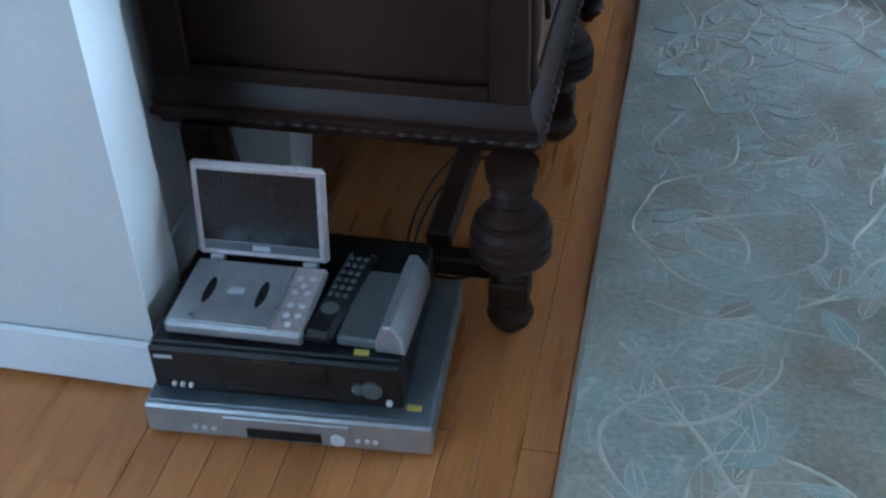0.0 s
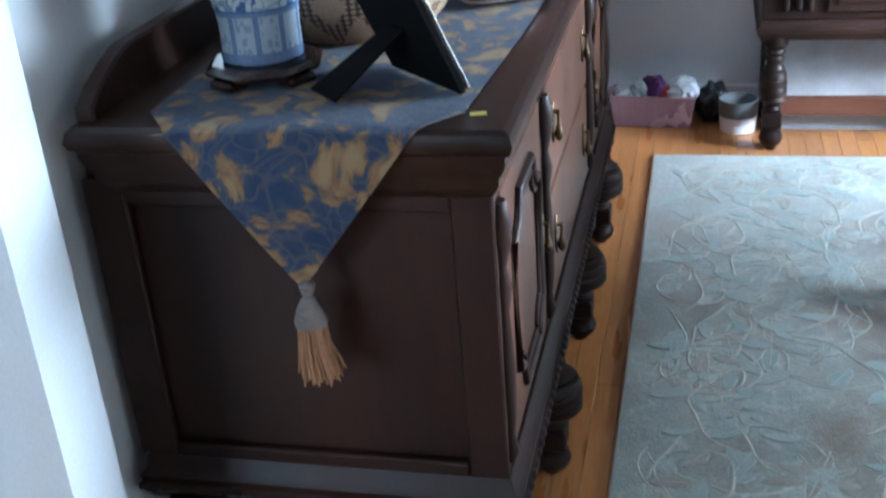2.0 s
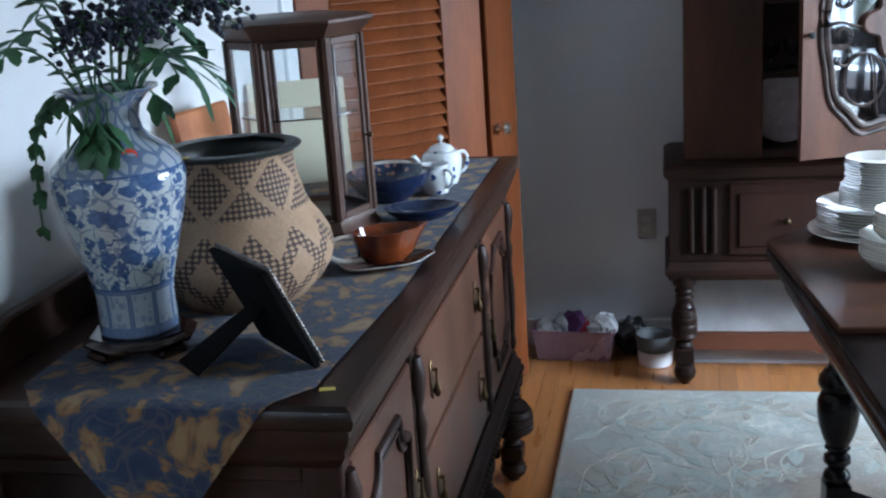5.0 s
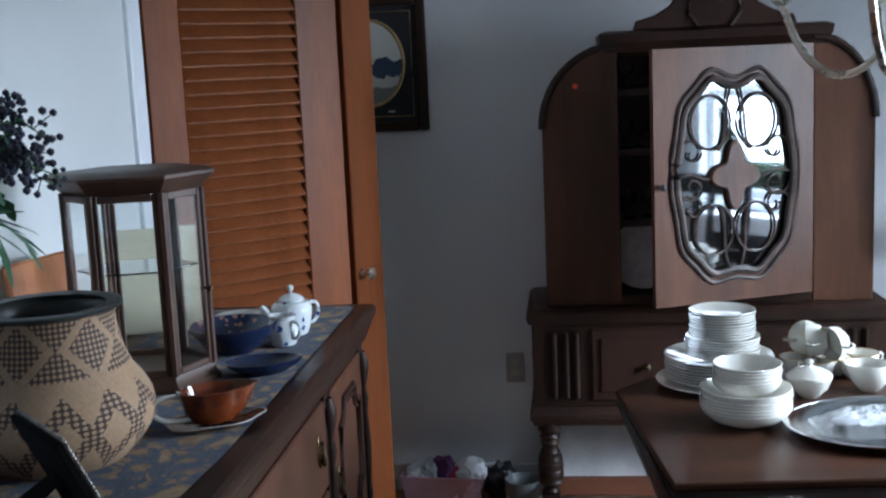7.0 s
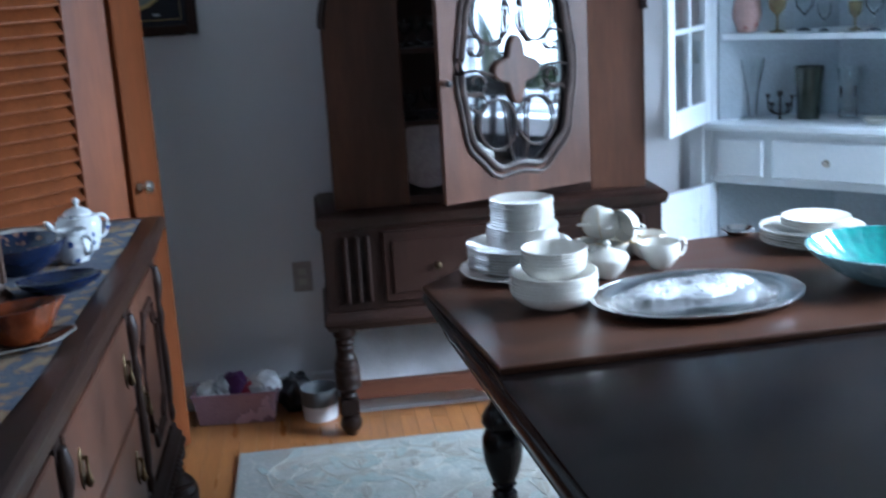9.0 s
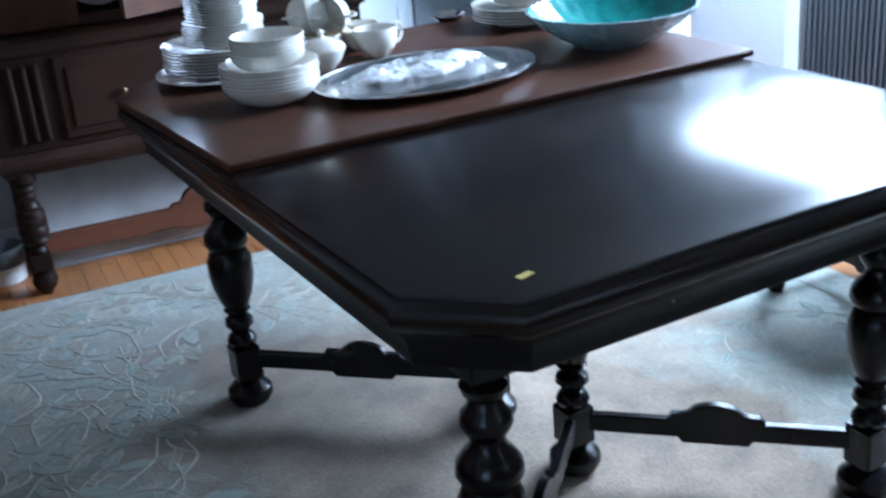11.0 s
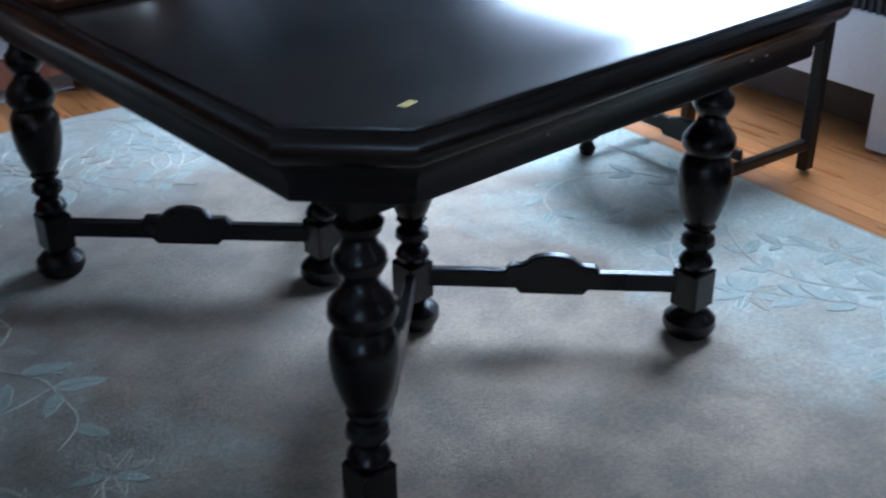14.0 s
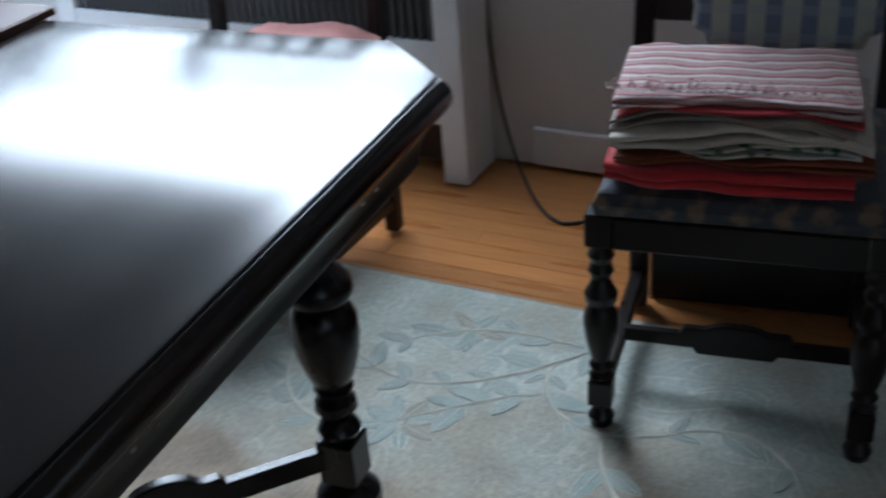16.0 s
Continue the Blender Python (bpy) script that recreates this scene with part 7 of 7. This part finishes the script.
def folded(name, m4, w, d, h, material, label, seed, layers=2):
    """A folded cloth: soft layers with a rounded fold in front."""
    rnd = random.Random(seed)
    bm = B()
    for k in range(layers):
        z0, z1 = h * k / layers, h * (k + 1) / layers - 0.0015
        n, q = 20, 8
        rows = []
        for i in range(n + 1):
            u = i / n
            x = -w / 2 + w * u + rnd.uniform(-0.001, 0.001)
            ring = []
            sag = 0.005 * math.sin(5 * u + seed + k) + 0.003 * math.sin(13 * u + 2 * seed) - 0.012 * max(0.0, abs(u - 0.5) - 0.32) * seed
            out = 0.008 * math.sin(7 * u + 2.3 * seed + k) + 0.004 * math.sin(19 * u + seed)
            for a in range(q):
                t = math.pi / 2 + math.pi * a / (q - 1)
                ring.append((x, out + (z1 - z0) / 2 * math.cos(t) * 1.2, (z0 + z1) / 2 + (z1 - z0) / 2 * math.sin(t) + sag))
            ring += [(x, d + rnd.uniform(-0.004, 0.004), z0 + sag), (x, d + rnd.uniform(-0.004, 0.004), z1 + sag)]
            rows.append([bm.verts.new(c) for c in ring])
        for a, b in zip(rows, rows[1:]):
            for i in range(len(a)):
                bm.faces.new((a[i], b[i], b[(i + 1) % len(a)], a[(i + 1) % len(a)]))
        bm.faces.new(rows[0])
        bm.faces.new(list(reversed(rows[-1])))
    bmesh.ops.recalc_face_normals(bm, faces=bm.faces)
    ob = part(name, bm, material)
    ob.matrix_world = m4
    return tagged(ob, label, "linen", "pile of folded linens")


def striped(name, cols, freq):
    m = mat(name, cols[0], 0.9, bump=0.4, fine=300, sheen=0.2)
    nt, p = nodes_of(m)
    g = axes(nt, coord(nt))
    wob = tex(nt, "ShaderNodeTexNoise", 9.0, coord(nt), Detail=3.0)
    s = op(nt, "FRACT", op(nt, "MULTIPLY", op(nt, "ADD", op(nt, "ADD", g[2], op(nt, "MULTIPLY", g[1], 0.5)), op(nt, "MULTIPLY", wob.outputs["Fac"], 0.03)), freq))
    c = blend(nt, op(nt, "GREATER_THAN", s, 0.5), cols[0], cols[1])
    c = blend(nt, op(nt, "GREATER_THAN", s, 0.8), c, cols[2])
    nt.links.new(c, p.inputs["Base Color"])
    return m


def linens():
    base = pose(2.845, 1.505, 0.0115 + 0.486, 0, 0, -81.5) @ pose(-0.022, -0.005, 0)
    fab = {"red": mat("red_cotton", (0.46, 0.02, 0.025), 0.85, (0.38, 0.015, 0.02), 30, bump=0.4, fine=300, sheen=0.2),
           "rust": mat("rust_cotton", (0.22, 0.06, 0.025), 0.9, (0.17, 0.045, 0.02), 30, bump=0.4, fine=300),
           "cream": mat("cream_linen", (0.55, 0.50, 0.43), 0.9, (0.48, 0.44, 0.38), 30, bump=0.4, fine=300),
           "green": spotted("green_print_cotton", (0.5, 0.5, 0.44), (0.06, 0.14, 0.07), 45, 0.35, 0.9),
           "taupe": mat("taupe_linen", (0.30, 0.25, 0.21), 0.9, (0.25, 0.21, 0.18), 30, bump=0.4, fine=300),
           "stripe": striped("pink_striped_cotton", ((0.42, 0.25, 0.24), (0.60, 0.54, 0.52), (0.30, 0.05, 0.06)), 62.0)}
    z = 0.0
    for i, (c, h, w, u, v, r, lab) in enumerate((("red", 0.044, 0.37, 0.0, -0.01, 0, "folded bright red cotton tablecloth at the bottom of the pile"), ("rust", 0.02, 0.38, 0.02, 0.0, 1, "folded rust brown cloth"),
                                                 ("green", 0.018, 0.36, 0.01, 0.005, -1, "folded green leaf print cloth"), ("cream", 0.03, 0.38, 0.015, -0.002, 1.5, "folded cream linen cloth"),
                                                 ("taupe", 0.02, 0.36, 0.0, 0.01, -1, "folded taupe linen with a red edge"), ("red", 0.008, 0.36, 0.01, 0.012, 2, "thin folded red cloth"), ("stripe", 0.024, 0.36, 0.005, 0.02, 3, "folded pink and white striped towel on top"))):
        folded("folded_cloth", base @ pose(u, v, z, 0, 0, r), w, 0.29 - 0.01 * i, h * 0.8, fab[c], lab, i + 1, 2 if h > 0.015 else 1)
        z += h * 0.8 + 0.002
    rnd = random.Random(4)
    bm = B()
    for i in range(60):
        x = -0.18 + 0.36 * i / 60
        tube(bm, [(x, 0.02, z), (x + rnd.uniform(-0.004, 0.004), 0.01, z + 0.006), (x + rnd.uniform(-0.008, 0.008), 0.02 + rnd.uniform(-0.01, 0.02), z + rnd.uniform(0.008, 0.018))], 0.0016, 4)
    fr = part("cloth_fringe", bm, fab["stripe"])
    fr.matrix_world = base
    tagged(fr, "loose pale fringe along the top towel", "fringe", kind="stuff")
    cv = folded("folded_cloth", pose(3.04, 2.53, 0.0115 + 0.486, 0, 0, -84), 0.34, 0.25, 0.03, mat("dusty_pink_cotton", (0.36, 0.17, 0.15), 0.9, (0.3, 0.13, 0.12), 20, bump=0.4, fine=300), "dusty pink folded cloth on the chair seat", 9, 3)
    pb = thing("chair_pad", (2.845, 1.505, 0.0115), -81.5, "blue and cream plaid pad tied to the chair back", "cushion")
    pts = []
    for i in range(48):
        a = 2 * math.pi * i / 48
        ca, sa = math.cos(a), math.sin(a)
        pts.append((0.035 + 0.165 * math.copysign(abs(ca) ** 0.4, ca) * (1 + 0.03 * math.cos(12 * a)), 0.735 + 0.17 * math.copysign(abs(sa) ** 0.4, sa) * (1 + 0.03 * math.cos(12 * a))))
    bm = prism(B(), pts, "y", 0.375, 0.415, 0.014)
    part("pad", moved(bm, Matrix.Translation((0, -0.01, 0)) @ Matrix.Translation((0, 0.41, 0.43)) @ Matrix.Rotation(radians(-6), 4, "X") @ Matrix.Translation((0, -0.41, -0.43))), M["plaid"], pb)


linens()


# ---- chandelier ----
def chandelier():
    cx, cy = 1.86, 2.52
    top = thing("chandelier", (cx, cy, 0), 0, "brushed nickel chandelier with curved arms and frosted glass shades", "chandelier")
    nk = M["nickel"]
    part("canopy", lathe(B(), [(0.06, 2.42), (0.06, 2.44), (0.05, 2.4495)], 28), nk, top)
    part("chain_rod", lathe(B(), [(0.007, 1.98), (0.007, 2.42)], 10), nk, top)
    part("column", lathe(B(), [(0.004, 1.555), (0.014, 1.565), (0.02, 1.58), (0.01, 1.6), (0.018, 1.62), (0.032, 1.64), (0.034, 1.66), (0.018, 1.69), (0.012, 1.76), (0.018, 1.8), (0.011, 1.9), (0.016, 1.96), (0.007, 1.985)], 24), nk, top)
    for i in range(5):
        a = radians(20 + 72 * i)
        c, s = math.cos(a), math.sin(a)
        pts = bez((0.02, 0, 1.68), (0.10, 0, 1.50), (0.20, 0, 1.55), (0.24, 0, 1.71), 18)
        arm = part("arm", tube(B(), [(p.x * c, p.x * s, p.z) for p in pts], 0.0075, 10), nk, top)
        at = (0.24 * c, 0.24 * s, 0)
        part("cup", lathe(B(), [(0.008, 1.70), (0.02, 1.71), (0.012, 1.718), (0.03, 1.732), (0.034, 1.748), (0.028, 1.75)], 20, at), nk, arm)
        part("shade", lathe(B(), [(0.028, 1.748), (0.045, 1.76), (0.056, 1.79), (0.056, 1.82), (0.066, 1.86), (0.063, 1.86), (0.052, 1.82), (0.05, 1.79), (0.04, 1.766), (0.02, 1.756)], 28, at), M["milk_glass"], arm, "frosted white glass shade")


chandelier()


# ---- far wall and floor things ----
def wall_picture():
    top = thing("framed_picture", (0.50, YF - 0.001, 1.395), 0, "dark framed picture with a round gold-edged landscape", "picture")
    w, h = 0.42, 0.49
    dk = M["dark_oak"]
    for lo, hi in (((-w / 2, -0.026, 0), (-w / 2 + 0.035, 0, h)), ((w / 2 - 0.035, -0.026, 0), (w / 2, 0, h)), ((-w / 2 + 0.035, -0.026, 0), (w / 2 - 0.035, 0, 0.035)), ((-w / 2 + 0.035, -0.026, h - 0.035), (w / 2 - 0.035, 0, h))):
        part("frame_rail", bx(B(), lo, hi, 0.006), dk, top)
    part("mat_board", bx(B(), (-w / 2 + 0.03, -0.012, 0.03), (w / 2 - 0.03, -0.002, h - 0.03), 0), mat("black_mat_board", (0.02, 0.02, 0.024), 0.8, bump=0.1), top, "black mat board")
    gold = M["china_gold"]
    bm = B()
    q = [(-w / 2 + 0.055, 0.055), (w / 2 - 0.055, 0.055), (w / 2 - 0.055, h - 0.055), (-w / 2 + 0.055, h - 0.055)]
    tube(bm, [(x, -0.0125, z) for x, z in q + q[:1]], 0.0015, 5)
    part("gold_line", bm, gold, top)
    cz = h / 2 + 0.005
    part("round_rim", tube(B(), [(0.125 * math.cos(a), -0.0145, cz + 0.155 * math.sin(a)) for a in (2 * math.pi * i / 48 for i in range(49))], 0.006, 8), gold, top, "gold oval rim")
    art = mat("misty_lake_print", (0.62, 0.62, 0.58), 0.3, bump=0)
    nt, p = nodes_of(art)
    g = axes(nt, coord(nt))
    n = tex(nt, "ShaderNodeTexNoise", 14.0, coord(nt), Detail=5.0)
    zz = op(nt, "ADD", g[2], op(nt, "MULTIPLY_ADD", n.outputs["Fac"], 0.12, -0.06))
    c = blend(nt, op(nt, "LESS_THAN", op(nt, "ABSOLUTE", op(nt, "SUBTRACT", zz, 0.235)), 0.028), (0.6, 0.6, 0.55), (0.05, 0.08, 0.13))
    c = blend(nt, op(nt, "LESS_THAN", zz, 0.17), c, (0.22, 0.23, 0.2))
    nt.links.new(c, p.inputs["Base Color"])
    part("print", prism(B(), [(0.122 * math.cos(a), cz + 0.152 * math.sin(a)) for a in (2 * math.pi * i / 40 for i in range(40))], "y", -0.0145, -0.0122), art, top, "pale landscape print with dark shore")
    part("signature_bar", bx(B(), (0.06, -0.0132, 0.07), (0.085, -0.012, 0.076), 0), M["white_print"], top)


wall_picture()


def far_clutter():
    o = thing("wall_outlet", (0.993, YF, 0.486), 0, "cream plastic wall outlet cover", "outlet")
    part("cover", bx(B(), (-0.035, -0.007, -0.057), (0.035, 0, 0.057), 0.003), mat("cream_plastic", (0.36, 0.31, 0.28), 0.4, bump=0.02), o)
    for z in (-0.02, 0.02):
        part("socket", bx(B(), (-0.015, -0.0085, z - 0.012), (0.015, -0.006, z + 0.012), 0.002), mat("cream_socket", (0.44, 0.40, 0.33), 0.4, bump=0.02), o)
    tub = thing("storage_tub", (0.72, 4.355, 0), -5, "clear pinkish plastic tub filled with small bags", "tub")
    pk = mat("pinkish_clear_plastic", (0.55, 0.36, 0.42), 0.25, (0.48, 0.30, 0.36), 8, bump=0.04, trans=0.45)
    part("box", stack(B(), rect(-0.145, -0.06, 0.145, 0.06), [(-0.012, 0.001), (-0.008, 0.004), (0.006, 0.115), (0.012, 0.117), (0.012, 0.123), (0.003, 0.123), (-0.012, 0.008)]), pk, tub)
    rnd = random.Random(6)
    cols = [("white", (0.7, 0.72, 0.72)), ("purple", (0.10, 0.03, 0.12)), ("red", (0.35, 0.03, 0.05)), ("grey", (0.4, 0.42, 0.44)), ("silver", (0.6, 0.62, 0.64))]
    for i, (x, k) in enumerate(((-0.1, 0), (-0.05, 3), (0.0, 1), (0.035, 2), (0.085, 0), (0.11, 4))):
        bm = B()
        bmesh.ops.create_icosphere(bm, subdivisions=3, radius=1.0)
        for v in bm.verts:
            c = v.co * (1 + 0.3 * noise.fractal(v.co * 2 + Vector((i, 0, 0)), 1.0, 2.0, 4))
            v.co = Vector((c.x * 0.042, c.y * 0.05, c.z * 0.05))
        ob = part("packet", bm, mat(cols[k][0] + "_packet_film", cols[k][1], 0.35, bump=0.3, fine=40))
        ob.matrix_world = tub.matrix_world @ pose(x, 0.0, 0.105 + 0.014 * (i % 3), rnd.uniform(-20, 20), 0, rnd.uniform(0, 90))
        tagged(ob, cols[k][0] + " crinkled packet in the plastic tub", "packet", "packets in the tub")
    b = thing("black_bag", (0.93, 4.40, 0), 0, "black crumpled bag on the floor by the wall", "bag")
    bm = B()
    bmesh.ops.create_icosphere(bm, subdivisions=4, radius=1.0)
    for v in bm.verts:
        c = v.co * (1 + 0.25 * noise.fractal(v.co * 2.0, 1.0, 2.0, 4))
        v.co = Vector((c.x * 0.06, c.y * 0.06, max(0, 0.07 + c.z * 0.075)))
    part("bag", bm, M["black_plastic"], b)
    pn = thing("enamel_pan", (1.02, 4.29, 0), 0, "dark pan with a white lower half on the floor", "pan")
    part("lower", lathe(B(), [(0.055, 0), (0.062, 0.004), (0.066, 0.06)], 28), M["white_metal"], pn, "white lower half")
    part("upper", lathe(B(), [(0.067, 0.0602), (0.07, 0.12), (0.066, 0.12), (0.05, 0.065)], 28), M["grey_plastic"], pn)
    sh = thing("folding_panel", (1.11, 4.30, 0), 0, "white panel standing behind the hutch legs", "panel")
    part("panel", moved(bx(B(), (0.0, 0, 0.012), (0.86, 0.012, 0.36), 0.005), Matrix.Rotation(radians(-26), 4, "X")), M["white_metal"], sh)
    part("edge_strip", moved(bx(B(), (0.0, -0.004, 0.0), (0.86, 0.016, 0.012), 0.004), Matrix.Rotation(radians(-26), 4, "X")), M["trim"], sh)


far_clutter()


def radiator_cover():
    top = thing("radiator_cover", (3.62, 2.36, 0), 0, "white painted radiator cover under the window", "radiator cover")
    W, Dp, Hh = 1.30, 0.165, 0.80
    wp = M["trim"]
    for y in (0.0, W - 0.07):
        part("post", bx(B(), (0, y, 0), (0.03, y + 0.07, Hh - 0.03), 0.003), wp, top)
        part("side", bx(B(), (0.03, y, 0), (Dp, y + 0.02, Hh - 0.03), 0.002), wp, top)
    part("top", bx(B(), (-0.02, -0.02, Hh - 0.03), (Dp, W + 0.02, Hh), 0.004), wp, top)
    part("panel", bx(B(), (0.004, 0.07, 0.16), (0.024, W - 0.07, 0.38), 0.003), wp, top)
    part("panel", bx(B(), (0.004, 0.07, Hh - 0.10), (0.024, W - 0.07, Hh - 0.03), 0.003), wp, top)
    gm = mat("dark_metal_grille", (0.06, 0.06, 0.065), 0.5, bump=0.05)
    me = None
    for i in range(46):
        y = 0.085 + (W - 0.17) * i / 45
        if me is None:
            ob = part("grille_bar", bx(B(), (0.01, -0.006, 0.38), (0.018, 0.006, Hh - 0.10), 0), gm, top)
            me = ob.data
        else:
            ob = new("grille_bar", me)
            ob.parent = top
        ob.location = (0, y, 0)
    part("backing", bx(B(), (0.05, 0.07, 0.04), (0.06, W - 0.07, Hh - 0.03), 0), M["black_plastic"], top)


radiator_cover()
tagged(part("extension_cable", tube(B(), bez((3.79, 2.36, 0.60), (3.79, 2.37, 0.40), (3.79, 2.36, 0.20), (3.70, 2.26, 0.06), 16) + bez((3.70, 2.26, 0.06), (3.60, 2.18, 0.008), (3.52, 2.12, 0.005), (3.50, 2.06, 0.005), 10)[1:] + bez((3.50, 2.06, 0.005), (3.50, 2.02, 0.005), (3.55, 1.99, 0.005), (3.62, 1.93, 0.005), 10)[1:], 0.0045, 8), M["cord"]), "dark cable hanging down the wall onto the floor", "cable")


def under_chair_box():
    # black block that fills the dark area below and behind the seat
    bxm = thing("storage_box", (3.285, 1.57, 0.0), -81.5, "matt black block filling the dark area behind the linen chair", "box")
    part("box", bx(B(), (-0.2, 0.0, 0.0005), (0.2, 0.18, 0.34), 0.006), M["black_plastic"], bxm)
    part("lid", bx(B(), (-0.205, -0.008, 0.322), (0.205, 0.188, 0.348), 0.006), M["black_plastic"], bxm)


under_chair_box()


def hutch_contents():
    """China and glasses on the hutch shelves, seen past the open door."""
    pl = thing("display_plate", (HX0 + 0.385, HY0 + 0.17, 0.835), 0, "pale pink china plate standing in the hutch", "plate")
    part("plate", moved(lathe(B(), [(0.06, 0), (0.07, 0.002), (0.115, 0.014), (0.114, 0.017), (0.066, 0.006), (0.002, 0.005)], 40), Matrix.Translation((0, 0, 0.112)) @ Matrix.Rotation(radians(78), 4, "X")), mat("pale_pink_china", (0.5, 0.42, 0.42), 0.15, (0.42, 0.34, 0.35), 30, bump=0), pl)
    for z, us in ((1.0785, (0.34, 0.41, 0.48, 0.6)), (1.3185, (0.335, 0.38, 0.43, 0.5, 0.6)), (1.5185, (0.34, 0.39, 0.45, 0.55))):
        for i, u in enumerate(us):
            glass_vessel("stem_glass", pose(HX0 + u, HY0 + 0.15 + 0.05 * (i % 2), z), [(0.026, 0), (0.026, 0.003), (0.005, 0.012), (0.005, 0.04), (0.024, 0.06), (0.028, 0.1), (0.026, 0.1), (0.02, 0.064), (0.003, 0.046)], M["glass"], "small stemmed glass on a hutch shelf", "glass", 16)


hutch_contents()


# small round tag on the hutch
tag = part("price_dot", moved(lathe(B(), [(0.009, 0.0), (0.009, 0.0008)], 20), Matrix.Rotation(radians(90), 4, "X")), M["red_tag"])
tag.matrix_world = Matrix.Translation((1.243, HY0 + 0.0495, 1.538))
tagged(tag, "round red paper sticker on the hutch wing", "sticker")

# floorboards, the nearest strip by strip
def floorboards():
    rnd = random.Random(5)
    w = 0.057
    x, n = -0.75, 0
    shared = {}
    while x < XR - 0.02:
        y = -1.45 + rnd.uniform(-0.7, 0)
        while y < YF:
            ln = rnd.choice((0.7, 0.95, 1.2, 1.5))
            y0, y1 = max(y, -1.45), min(y + ln, YF)
            if y1 - y0 > 0.05 and not (x < 0.0 and y1 > YS) and n < 420:
                bm_key = round(y1 - y0, 3)
                if bm_key not in shared:
                    me = bpy.data.meshes.new("floorboard")
                    bm = bx(B(), (0.0005, 0.0006, -0.012), (w - 0.0005, bm_key - 0.0006, 0.0), 0.0008)
                    bm.to_mesh(me)
                    bm.free()
                    me.materials.append(M["floor"])
                    shared[bm_key] = me
                ob = new("floorboard", shared[bm_key])
                ob.location, ob.parent = (x, y0, 0), floor
                n += 1
            y += ln
        x += w


floorboards()
